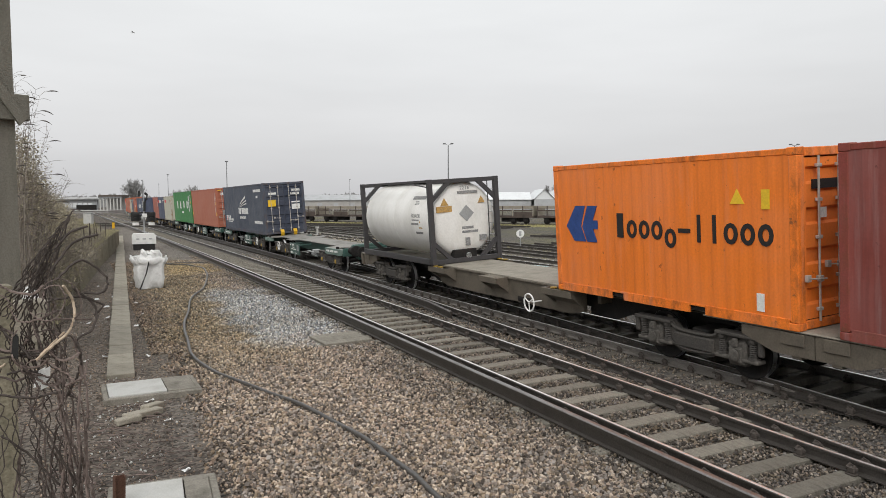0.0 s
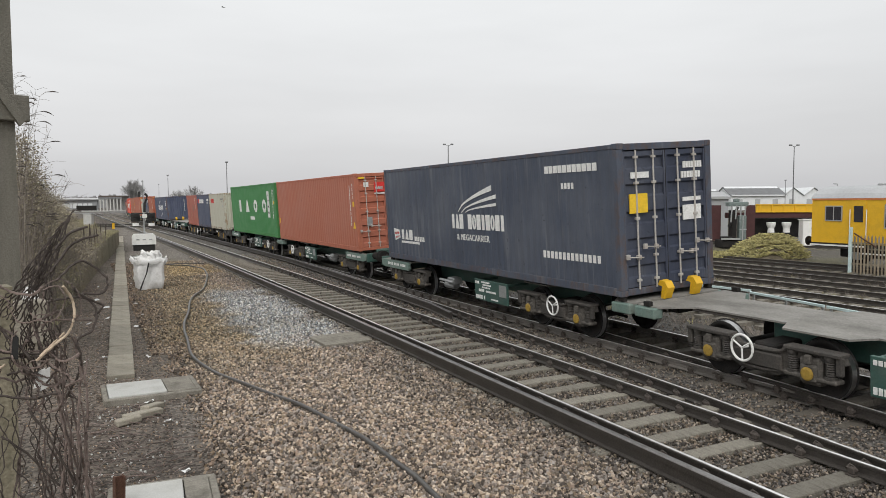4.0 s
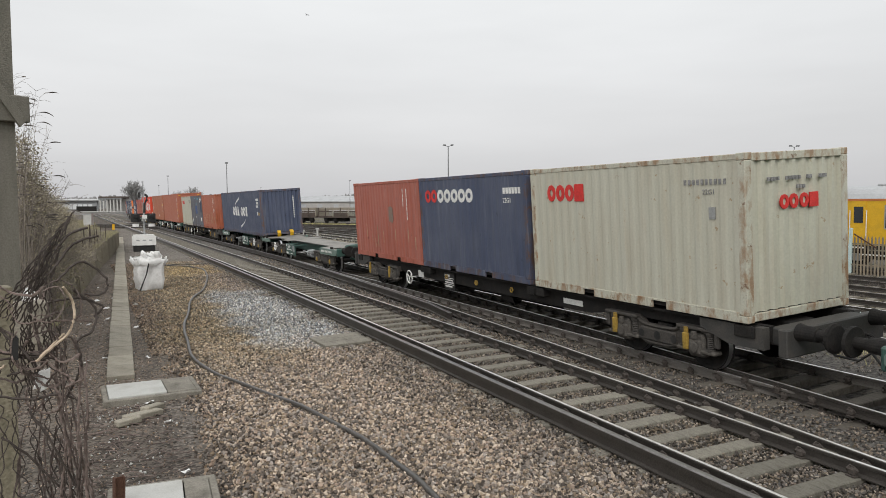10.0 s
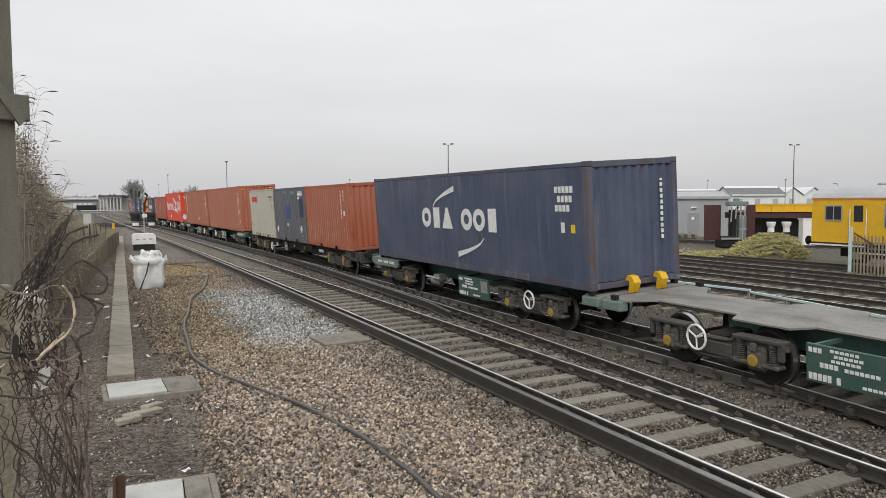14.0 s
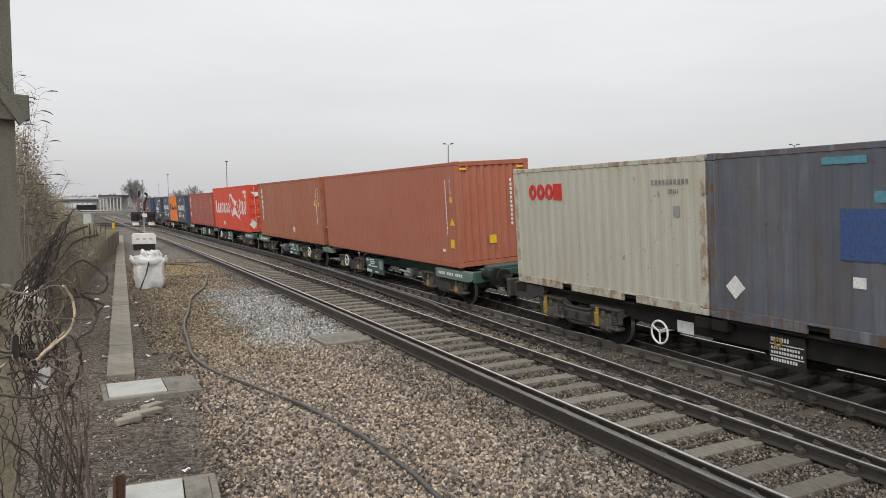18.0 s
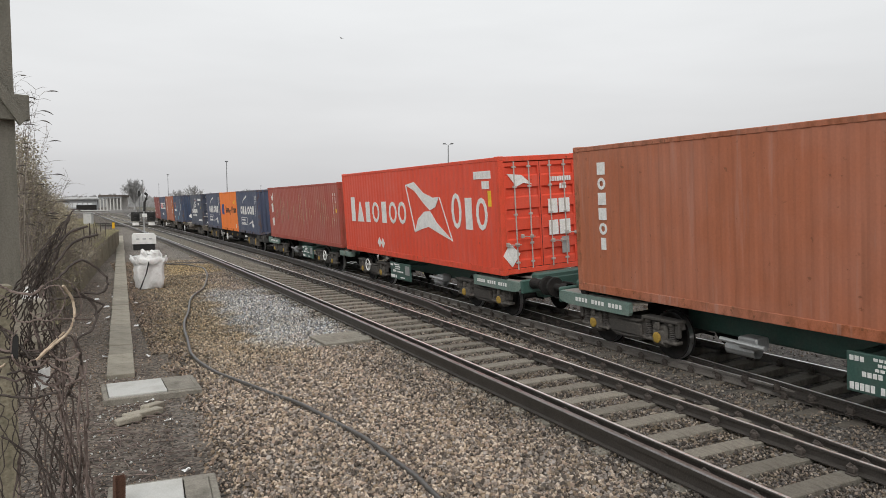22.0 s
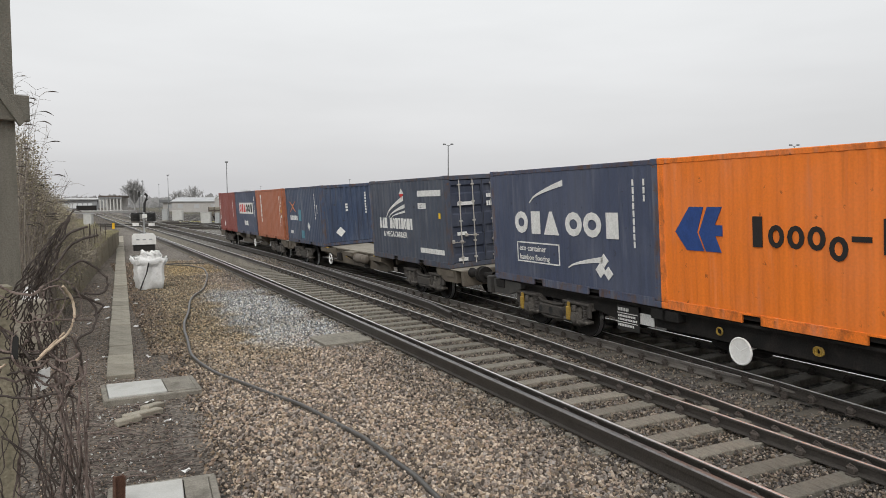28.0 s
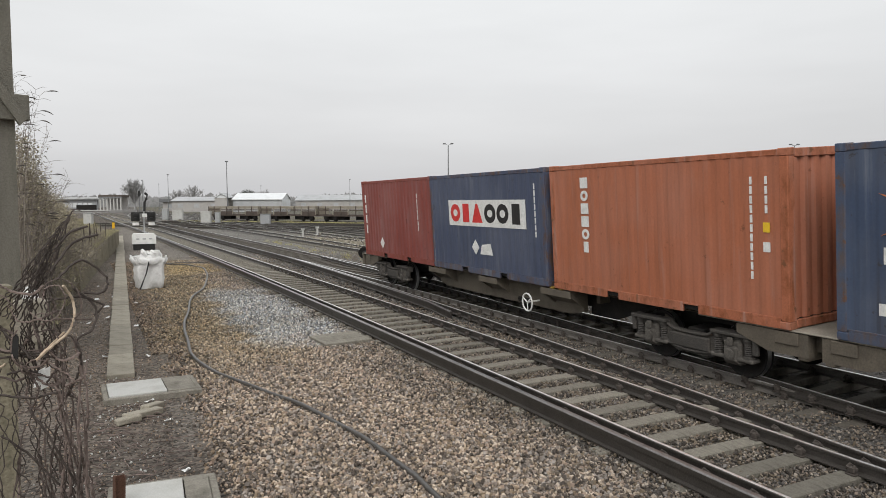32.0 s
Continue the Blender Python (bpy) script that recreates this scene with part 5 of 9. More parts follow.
    if style == "grey":
        pl = part("data_plate", Acc().box(-1.06, -1.03, plate_y - 0.32, plate_y + 0.32, 0.42, 0.93, 0.008), M_BLACK, t, "black plate with white lettering and frame")
        pw = Acc().box(-1.066, -1.06, plate_y - 0.30, plate_y + 0.30, 0.76, 0.775).box(-1.066, -1.06, plate_y - 0.30, plate_y + 0.30, 0.575, 0.59)
        for z, h, n in ((0.81, 0.08, 3), (0.69, 0.05, 7), (0.62, 0.05, 8), (0.50, 0.06, 6)):
            for k in range(n + 4):
                pw.box(-1.066, -1.06, plate_y + 0.28 - k * 0.048 - 0.030, plate_y + 0.28 - k * 0.048, z, z + h * 0.8)
        part("plate_lettering", pw, M_MARK_W, pl)["kind"] = "stuff"
        for y in (-h + 1.9, -h * 0.35, h * 0.3, h - 1.9):
            part("tie_down_ring", Acc().ring((-1.08, y, 0.80), 0.06, 0.018, "x", 14, 5), M_HUB, t, "yellow tie-down ring")
    clear = style == "olive" and wheel_side > 0
    at = (-1.02, -1.08, 0.80) if clear else (-0.5, 1.9, 0.5)
    tank = part("air_tank", Acc().lathe([(-0.60, 0.0), (-0.595, 0.08), (-0.56, 0.145), (-0.48, 0.175), (0.48, 0.175), (0.56, 0.145), (0.595, 0.08), (0.6, 0.0)], "y", at, 20).mesh("air_tank", True), M_AIRTANK if clear else M_DARK, t)
    if clear:
        for q in (-0.36, 0.36):
            part("tank_strap", Acc().lathe([(q - 0.03, 0.17), (q - 0.03, 0.184), (q + 0.03, 0.184), (q + 0.03, 0.17)], "y", at, 20).box(-0.99, -0.80, at[1] + q - 0.03, at[1] + q + 0.03, at[2] + 0.10, at[2] + 0.17), body, tank)
        part("brake_linkage", Acc().tube([(-1.15, wheel_side, 0.58), (-0.9, wheel_side - 0.15, 0.62), (-0.88, wheel_side - 0.55, 0.92)], 0.018, 6).box(-0.98, -0.83, wheel_side - 0.52, wheel_side - 0.22, 0.52, 0.84, 0.02), M_DARK, t)
    part("brake_cylinder", Acc().lathe([(-0.3, 0.14), (0.3, 0.14), (0.32, 0.0)], "y", (-0.7, -1.2, 0.5), 14).tube([(-0.7, -3.5, 0.5), (-0.7, 3.5, 0.5)], 0.025, 6), M_DARK, t)
    return t


def ride(ob, mid, m=None):
    MOVERS.append((ob, mid, m or Matrix()))


def load(wagon_mid, box, box_mid, z=ZB):
    """Stands a box on the wagon of that middle."""
    MOVERS.append((box, wagon_mid, pose(0, box_mid - wagon_mid, z)))


# paints
P_ORANGE = paint("orange_container_paint", 238, 126, 42, (140, 70, 30), 0.2, 0.6)
P_BROWN = paint("rust_brown_container_paint", 171, 103, 81, (120, 66, 50), 0.12, 0.1)
P_TAN = paint("tan_brown_container_paint", 168, 102, 74, (112, 70, 48), 0.3, 0.95)
P_MAROON = paint("faded_maroon_container_paint", 160, 76, 64, (190, 150, 130), 0.35, 0.4)
P_RED20 = paint("brick_red_container_paint", 167, 95, 79, (110, 60, 50), 0.40)
P_DRED = paint("dark_red_container_paint", 134, 66, 58, (85, 42, 38), 0.40)
P_SLATE = paint("slate_grey_container_paint", 70, 77, 91, (45, 45, 50), 0.40)
P_NAVY = paint("navy_blue_container_paint", 71, 79, 101, (50, 54, 62), 0.32, 0.85)
P_BLUE = paint("worn_blue_container_paint", 62, 75, 99, (60, 56, 58), 0.50, 0.8)
P_GREYBLUE = paint("chalky_grey_blue_container_paint", 90, 94, 104, (92, 74, 58), 0.6, 1.0)
P_GREEN = paint("bright_green_container_paint", 62, 128, 72, (30, 80, 44), 0.1, 0.15)
P_BEIGE = paint("pale_grey_beige_container_paint", 186, 185, 170, (150, 125, 92), 0.3, 0.9)
P_RED = paint("bright_red_container_paint", 216, 78, 54, (150, 50, 36), 0.15, 0.2)
P_NAVYD = paint("dark_navy_door_paint", 58, 64, 80, (36, 38, 46), 0.40)


# ---------------- the train, from the front ----------------
L20, L40, H8, H9 = 6.058, 12.192, 2.70, 2.99


def arrow_logo(y, z, w, h):
    """A blocky double arrow pointing to the rear of the train."""
    return [[(y, z + h * 0.42), (y - w * 0.32, z + h), (y - w * 0.62, z + h), (y - w * 0.48, z + h * 0.42), (y - w * 0.62, z), (y - w * 0.25, z)],
            [(y - w * 0.52, z + h * 0.42), (y - w * 0.70, z + h), (y - w, z + h), (y - w * 0.85, z + h * 0.6), (y - w, z + h * 0.6), (y - w, z + h * 0.36), (y - w * 0.85, z + h * 0.36), (y - w * 0.97, z), (y - w * 0.66, z)]]


def curved_streak(y, z, w, h, t=0.1, n=8, up=True):
    """A tapering curved stroke."""
    top, bot = [], []
    for i in range(n + 1):
        k = i / n
        yy = y - w * k
        zz = z + h * (k ** 0.6 if up else 1 - (1 - k) ** 0.6)
        tt = t * (0.25 + 0.75 * k if up else 1 - 0.75 * k)
        top.append((yy, zz + tt / 2))
        bot.append((yy, zz - tt / 2))
    return [top + bot[::-1]]


def diamond(y, z, s):
    return [(y - s, z), (y, z + s), (y + s, z), (y, z - s)]


def orange_box(label, front):
    z = 1.23
    return container("freight_container", label, L20, H8, P_ORANGE, front, depth=0.009, sides=[
        ("emblem", arrow_logo(2.62, 1.10, 1.05, 0.74), M_MARK_B),
        ("brand_shape", shape_row(1.05, z, 0.47, "dooo", 0.335, 0.075, 0.84, True) + shape_row(-0.29, z - 0.13, 0.47, "o", 0.335, 0.075, 0.84, True) + shape_row(-0.625, z, 0.47, "-iiooo", 0.335, 0.075, 0.84, True), M_MARK_K),
        ("warning_sticker", [[(-1.80, 1.88), (-2.08, 1.88), (-1.94, 2.12)]], M_MARK_Y), ("approval_plate", [(-2.55, -2.40, 1.80, 2.1)], M_MARK_Y), ("small_plate", [(-2.42, -2.28, 0.22, 0.5)], M_MARK_W)],
        ends=[(-0.9, 0.1, 2.08, 2.22, M_MARK_K, "brand_marking"), (-0.75, -0.6, 1.65, 1.8, M_MARK_W, "small_plate")])


W0_MID, W1_MID = -2.45, 16.63
ride(flat_wagon("olive-grey flat wagon with a dusty plate deck", "olive", 18.65, False, True, -2.0), W0_MID)
load(W0_MID, container("freight_container", "dark brick-red short container with dull paint", L20, H8, P_DRED), 3.62)
ride(flat_wagon("olive-grey flat wagon carrying one box and one tank", "olive", 18.65, True, False, -2.0), W1_MID)
load(W1_MID, orange_box("bright orange short container with a blue emblem", "doors"), 10.33)
load(W1_MID, tank_container(), 22.92)

nyk40 = container("freight_container", "slate-grey long container with blue doors and a white bird emblem", L40, H9, P_SLATE, "doors", ribs=5, door_mat=P_NAVYD, sides=[
    ("brand_shape", shape_row(1.15, 1.15, 0.40, "dab bobdbobd", 0.245, 0.07, 0.85), M_MARK_W), ("lettering", [("& MEGACARRIER", 0.85, 0.84, 0.18)], M_MARK_W),
    ("emblem", curved_streak(0.7, 1.62, 1.9, 0.62, 0.14) + curved_streak(0.5, 1.60, 1.9, 0.42, 0.1) + curved_streak(0.3, 1.6, 1.7, 0.22, 0.08), M_MARK_W),
    ("flag_marking", [[(5.50, 1.02), (5.42, 0.62), (5.0, 0.72), (5.05, 0.98)]], M_MARK_W), ("flag_stripe", [[(5.44, 0.90), (5.42, 0.82), (5.06, 0.85), (5.06, 0.92)], [(5.40, 0.76), (5.4, 0.68), (5.03, 0.75), (5.03, 0.80)]], M_MARK_R),
    ("brand_shape", shape_row(4.92, 0.68, 0.32, "dab", 0.32, 0.09, 0.8), M_MARK_W), ("line_marking", word(4.9, 0.56, 0.07, 16, 0.09, 0.7) + word(3.85, 0.66, 0.14, 6, 0.13), M_MARK_W),
    ("web_marking", word(-3.4, 0.62, 0.16, 14, 0.15), M_MARK_W), ("code_marking", word(-3.6, 2.5, 0.16, 11, 0.17, 0.8) + word(-4.2, 2.15, 0.13, 4, 0.12), M_MARK_W)],
    ends=[(-0.95, -0.5, 1.62, 2.0, M_MARK_Y, "yellow_plate"), (0.45, 0.95, 2.45, 2.58, M_MARK_W, "code_marking"), (0.4, 0.95, 2.25, 2.38, M_MARK_W, "code_marking"), (0.42, 0.9, 1.78, 1.86, M_MARK_W, "data_plate"), (0.42, 0.9, 1.4, 1.7, M_MARK_W, "data_plate"), (-0.9, -0.45, 2.3, 2.42, M_MARK_W, "brand_marking")])
tal40 = container("freight_container", "rust-brown long high container with ribbed doors", L40, H9, P_BROWN, "doors", ribs=6, sides=[
    ("code_marking", code(-5.45, 2.55, 11), M_MARK_W), ("lettering", [("45G1", -5.72, 2.50, 0.125, True)], M_MARK_W), ("sticker", [(-5.85, -5.72, 1.72, 1.92)], M_MARK_Y), ("warning_sticker", [[(-5.62, 0.88), (-5.92, 0.88), (-5.77, 1.14)]], M_MARK_Y), ("small_plate", [(5.80, 5.95, 0.85, 1.1)], M_MARK_Y)],
    ends=[(-0.42, 0.0, 2.25, 2.62, M_MARK_R, "red_plate"), (-0.38, -0.05, 2.34, 2.46, M_MARK_W, "brand_marking"), (-0.42, 0.0, 2.16, 2.21, M_MARK_W, "plate_edge"), (0.32, 0.95, 2.36, 2.46, M_MARK_W, "code_marking"), (-0.85, -0.65, 2.46, 2.64, M_MARK_W, "round_sticker"),
          (-0.8, -0.58, 0.95, 1.3, M_STEEL, "data_plate"), (0.78, 0.95, 0.95, 1.3, M_STEEL, "data_plate"), (-1.06, -0.8, 2.78, 2.84, M_MARK_Y, "hazard_stripe"), (0.75, 1.0, 2.78, 2.84, M_MARK_Y, "hazard_stripe")])
uasc40 = container("freight_container", "bright green long container with large white lettering", L40, H9, P_GREEN, "doors", sides=[
    ("brand_shape", [plain_shape(k, y, 1.34, 0.92, 0.76, 0.22) for k, y in (("d", 3.26), ("a", 1.12), ("o", -1.15), ("o", -3.38))], M_MARK_W),
    ("web_marking", word(0.45, 0.88, 0.20, 10, 0.115, 0.75), M_MARK_W), ("white_panel", [(-4.66, -4.2, 1.08, 2.55)], M_MARK_W),
    ("panel_script", [(-4.6, -4.27, 2.3, 2.4), (-4.58, -4.27, 1.98, 2.08), (-4.6, -4.27, 1.64, 1.74), (-4.58, -4.27, 1.3, 1.4)], M_MARK_K),
    ("code_marking", code(-5.42, 2.62, 11), M_MARK_W), ("lettering", [("45G1", -5.62, 2.50, 0.125, True)], M_MARK_W), ("sticker", [(-5.75, -5.6, 1.82, 2.0)], M_MARK_Y)],
    ends=[(-1.0, -0.7, 2.76, 2.82, M_MARK_Y, "hazard_stripe")])
G = "dark green twin spine wagon"
ride(green_wagon(True, G + ", running empty"), 35.40)
ride(green_wagon(False, G + " under a slate-grey container", True), 48.135)
load(48.135, nyk40, 48.135, ZG)
ride(green_wagon(True, G + " under a brown container"), 63.415)
load(63.415, tal40, 63.415, ZG)
ride(green_wagon(False, G + " under a green container"), 76.105)
load(76.105, uasc40, 76.105, ZG)

K = "dark grey flat wagon carrying three short containers"
K1 = 94.36
ride(flat_wagon(K, "grey", 18.5, False, False, 4.35, False), K1)


def beige_box(label):
    t = container("freight_container", label, L20, H8, P_BEIGE, "wall", sides=[
        ("brand_shape", shape_row(2.38, 1.96, 0.36, "ooob", 0.33, 0.10, 0.94), M_MARK_R),
        ("code_marking", word(-1.72, 2.22, 0.09, 10, 0.095, 0.55), M_STENCIL), ("lettering", [("22G1", -2.15, 2.06, 0.09)], M_STENCIL), ("small_plate", [(-2.42, -2.28, 1.65, 1.85)], M_STEEL)],
        ends=[(-0.72, -0.45, 2.23, 2.29, M_STENCIL, "code_marking"), (-0.3, 0.05, 2.23, 2.29, M_STENCIL, "code_marking"), (0.2, 0.32, 2.23, 2.29, M_STENCIL, "code_marking"), (0.5, 0.68, 2.23, 2.29, M_STENCIL, "code_marking"), (-0.05, 0.2, 2.08, 2.14, M_STENCIL, "code_marking")])
    for k, x in enumerate((0.34, 0.12, -0.13, -0.36)):
        a = Acc()
        for q in plain_shape("ooob"[k], x, 1.76, 0.21, 0.24, 0.06):
            a.prism([(-u, v) for u, v in (q if isinstance(q[0], tuple) else [(q[0], q[2]), (q[1], q[2]), (q[1], q[3]), (q[0], q[3])])], -L20 / 2 - 0.006, -L20 / 2 + 0.016, "y")
        part("brand_marking", a, M_MARK_R, t, "red plain shape on the end wall")
    return t


load(K1, beige_box("pale grey-beige short container with rust streaks"), 88.17)
load(K1, container("freight_container", "slate-blue short container with a white brand name", L20, H8, P_NAVY, "wall", sides=[
    ("brand_shape", shape_row(2.62, 1.95, 0.38, "oo", 0.42, 0.10, 0.95), M_MARK_R), ("brand_shape", shape_row(1.78, 1.95, 0.38, "ooooo", 0.44, 0.11, 0.95), M_MARK_W), ("code_marking", word(-1.95, 2.16, 0.15, 6, 0.14, 0.7) , M_MARK_W), ("lettering", [("22G1", -1.95, 1.94, 0.13)], M_MARK_W)]), 94.44)
load(K1, container("freight_container", "brick-red short container with a patched side", L20, H8, P_RED20, "wall", sides=[("paint_scrape", scrapes(L20, 0.3, 1.2, 9, 10), M_SCRAPE),
    ("patch", [[(-0.80, 1.4), (-0.72, 1.28), (-0.45, 1.32), (-0.40, 1.5), (-0.44, 1.8), (-0.6, 1.85), (-0.76, 1.78)]], M_PATCH), ("code_marking", code(-1.72, 2.4, 4), M_MARK_W), ("code_marking", code(-2.02, 2.4, 7), M_MARK_W)]), 100.55)

cma40 = container("freight_container", "navy-blue long container with white lettering", L40, H8, P_NAVY, "wall", sides=[
    ("brand_shape", shape_row(2.2, 1.12, 0.60, "oda", 0.70, 0.16, 0.92) + shape_row(-0.38, 1.10, 0.60, "ood", 0.70, 0.16, 0.92), M_MARK_W),
    ("emblem", curved_streak(1.35, 1.75, 1.4, 0.5, 0.16) + curved_streak(-0.15, 0.42, 1.5, 0.5, 0.16, up=False), M_MARK_W),
    ("code_marking", word(-4.9, 2.06, 0.14, 5, 0.14, 0.7) + word(-5.0, 1.86, 0.14, 4, 0.14, 0.7) + word(-4.9, 1.66, 0.14, 4, 0.14, 0.7), M_MARK_W), ("small_plate", [(-5.25, -5.12, 1.2, 1.42)], M_MARK_W), ("sticker", [(-5.62, -5.48, 1.2, 1.38)], M_MARK_Y)],
    ends=[(0.72, 0.78, 0.95, 2.25, M_MARK_W, "code_marking")])
ride(green_wagon(True, G + ", running empty"), 113.12)
ride(green_wagon(False, G + " under a navy container", True), 125.855)
load(125.855, cma40, 125.855, ZG)

K2 = 144.07
ride(flat_wagon(K, "grey", 18.5, False, False, 4.3, False), K2)
load(K2, container("freight_container", "orange-red short container with scraped paint", L20, H8, paint("orange_red_container_paint", 168, 94, 68, (120, 66, 48), 0.3, 0.6), "wall", sides=[("paint_scrape", scrapes(L20, 0.25, 1.35, 5, 34), M_SCRAPE),
    ("code_marking", code(-2.05, 2.42, 8), M_MARK_W), ("code_marking", code(-2.38, 2.42, 3), M_MARK_W), ("small_plate", [(-2.48, -2.3, 1.4, 1.58)], M_MARK_W)],
    ends=[(0.7, 0.76, 1.0, 2.3, M_MARK_W, "code_marking")]), 137.95)
load(K2, container("freight_container", "chalky grey-blue short container with blue touch-up paint", L20, H8, P_GREYBLUE, "wall", sides=[
    ("painted_patch", [(0.68, -0.30, 1.12, 1.82)], M_PATCHB), ("painted_patch", [(-1.98, -2.55, 1.25, 2.12)], M_PATCHN), ("code_marking", word(-1.75, 2.28, 0.15, 8, 0.10, 0.7) + word(-1.75, 2.10, 0.12, 3, 0.10, 0.7) + [(-1.72, -2.5, 2.46, 2.48), (-1.72, -2.5, 2.25, 2.265)], M_MARK_W), ("faded_marking", [(-2.0, -2.4, 0.30, 0.36), (0.2, 0.0, 1.9, 2.05)], M_MARK_T), ("teal_patch", [(0.95, 0.3, 2.42, 2.52), (-0.5, -1.2, 2.35, 2.5)], M_MARK_T), ("hazard_diamond", [diamond(2.5, 0.55, 0.19), diamond(-2.05, 0.65, 0.2)], M_MARK_W), ("small_plate", [(0.5, 0.32, 0.75, 0.9)], M_MARK_W)]), 144.08)
load(K2, beige_box("pale grey-beige short container with red lettering"), 150.19)

brA = container("freight_container", "rust-brown long high container with corrugated sides", L40, H9, P_BROWN, "wall", sides=[
    ("code_marking", code(-5.45, 2.5, 11), M_MARK_W), ("lettering", [("45G1", -5.70, 2.40, 0.125, True)], M_MARK_W), ("sticker", [(-5.84, -5.7, 1.85, 2.0)], M_MARK_Y), ("warning_sticker", [[(-5.64, 1.2), (-5.92, 1.2), (-5.78, 1.42)]], M_MARK_Y), ("sticker", [(-5.85, -5.62, 0.55, 0.8)], M_MARK_Y), ("small_plate", [(-5.25, -5.1, 0.42, 0.5)], M_MARK_W)],
    ends=[(0.55, 0.61, 1.1, 2.5, M_MARK_W, "code_marking"), (-0.2, 0.02, 0.62, 0.86, M_MARK_Y, "sticker"), (-1.05, -0.85, 2.74, 2.8, M_MARK_Y, "hazard_stripe"), (0.82, 1.02, 2.74, 2.8, M_MARK_Y, "hazard_stripe")])
triton40 = container("freight_container", "tan-brown long high container with white upright lettering", L40, H9, P_TAN, "doors", ribs=5, sides=[
    ("brand_shape", [plain_shape(k, 5.2, 2.40 - 0.30 * i, 0.24, 0.24, 0.06) for i, k in enumerate("bobbod")], M_MARK_W), ("code_marking", code(-5.3, 2.45, 11), M_MARK_W), ("lettering", [("45G1", -5.54, 2.40, 0.125, True)], M_MARK_W), ("white_plate", [(-1.4, -1.1, 0.42, 0.66)], M_MARK_W), ("warning_sticker", [[(-4.9, 1.72), (-5.2, 1.72), (-5.05, 1.98)]], M_MARK_Y), ("sticker", [(-5.66, -5.54, 1.7, 1.9)], M_MARK_Y)],
    ends=[(-0.95, -0.3, 2.2, 2.3, M_MARK_W, "code_marking"), (-0.85, -0.6, 0.5, 0.75, M_MARK_W, "small_plate"), (-0.9, -0.4, 2.76, 2.82, M_MARK_Y, "hazard_stripe")])
ride(green_wagon(True, G + " under a brown container"), 162.385)
load(162.385, brA, 162.385, ZG)
ride(green_wagon(False, G + " under a tan container"), 175.195)
load(175.195, triton40, 175.195, ZG)

hamb = container("freight_container", "bright red long container with large white lettering and a bird emblem", L40, H9, P_RED, "doors", depth=0.010, ribs=5, sides=[
    ("brand_shape", shape_row(5.42, 1.15, 0.92, "d", 0.85, 0.11, 0.8) + shape_row(4.60, 1.15, 0.74, "adodoo", 0.80, 0.12, 0.84) + shape_row(-3.32, 1.12, 1.0, "o", 0.75, 0.13, 0.8) + shape_row(-4.05, 1.12, 0.86, "do", 0.72, 0.13, 0.84), M_MARK_W),
    ("emblem", [[(-0.2, 2.42), (-0.9, 2.50), (-1.55, 2.15), (-2.2, 2.0), (-2.62, 2.02), (-2.35, 1.72), (-1.95, 1.62), (-1.5, 1.85), (-0.9, 2.22)],
                [(-0.75, 0.92), (-1.05, 1.35), (-1.55, 1.58), (-1.95, 1.6), (-2.4, 1.25), (-3.38, 0.75), (-2.5, 0.95), (-1.8, 1.12), (-1.2, 1.02)]], M_MARK_W),
    ("flag_line", [[(-0.2, 2.42), (-0.26, 2.42), (-0.82, 0.92), (-0.75, 0.92)], [(-2.62, 2.02), (-2.68, 2.0), (-3.38, 0.75), (-3.32, 0.75)]], M_MARK_W),
    ("hazard_diamond", [diamond(2.42, 0.45, 0.18), diamond(2.1, 0.43, 0.18)], M_MARK_W), ("code_marking", word(-4.78, 2.46, 0.2, 7, 0.13, 0.9) + word(-5.2, 2.2, 0.2, 3, 0.13, 0.9), M_MARK_W), ("approval_plate", [(-5.66, -5.5, 1.75, 2.15)], M_MARK_Y)],
    ends=[(0.3, 0.95, 2.3, 2.42, M_MARK_W, "code_marking"), (0.6, 0.85, 2.1, 2.24, M_MARK_W, "code_marking"), (0.22, 0.5, 1.48, 1.85, M_MARK_W, "data_plate"), (0.55, 0.88, 1.48, 1.85, M_MARK_W, "data_plate"),
          (0.22, 0.5, 0.92, 1.3, M_MARK_W, "data_plate"), (0.55, 0.88, 0.92, 1.3, M_MARK_W, "data_plate"), (0.6, 0.82, 0.42, 0.85, M_STEEL, "grey_plate")])
part("emblem", Acc().prism([(-0.98, 2.55), (-0.55, 2.5), (-0.25, 2.25), (-0.5, 2.3), (-0.72, 2.22)], -L40 / 2 - 0.008, -L40 / 2 + 0.016, "y"), M_MARK_W, hamb)
part("hazard_diamond", Acc().prism([(-1.0, 0.82), (-0.7, 0.52), (-0.95, 0.2), (-1.2, 0.5)], -L40 / 2 - 0.008, -L40 / 2 + 0.02, "y"), M_MARK_W, hamb)
ues = container("freight_container", "faded maroon long container with pale scrapes", L40, H8, P_MAROON, "wall", sides=[("paint_scrape", scrapes(L40, 0.7, 2.3, 8, 46), M_SCRAPE),
    ("brand_marking", [[(5.5, 2.3), (5.32, 2.0), (5.1, 2.0), (5.05, 2.42), (5.2, 2.2)], [(5.5, 1.8), (5.4, 1.35), (5.08, 1.4), (5.1, 1.86)], [(5.5, 1.0), (5.38, 0.62), (5.08, 0.66), (5.1, 1.1)]], M_MARK_W),
    ("code_marking", code(-5.34, 2.25, 8), M_MARK_W), ("code_marking", code(-5.64, 2.25, 3), M_MARK_W), ("sticker", [(-5.72, -5.6, 1.45, 1.6)], M_MARK_Y)])
ride(green_wagon(True, G + " under a bright red container"), 190.505)
load(190.505, hamb, 190.505, ZG)
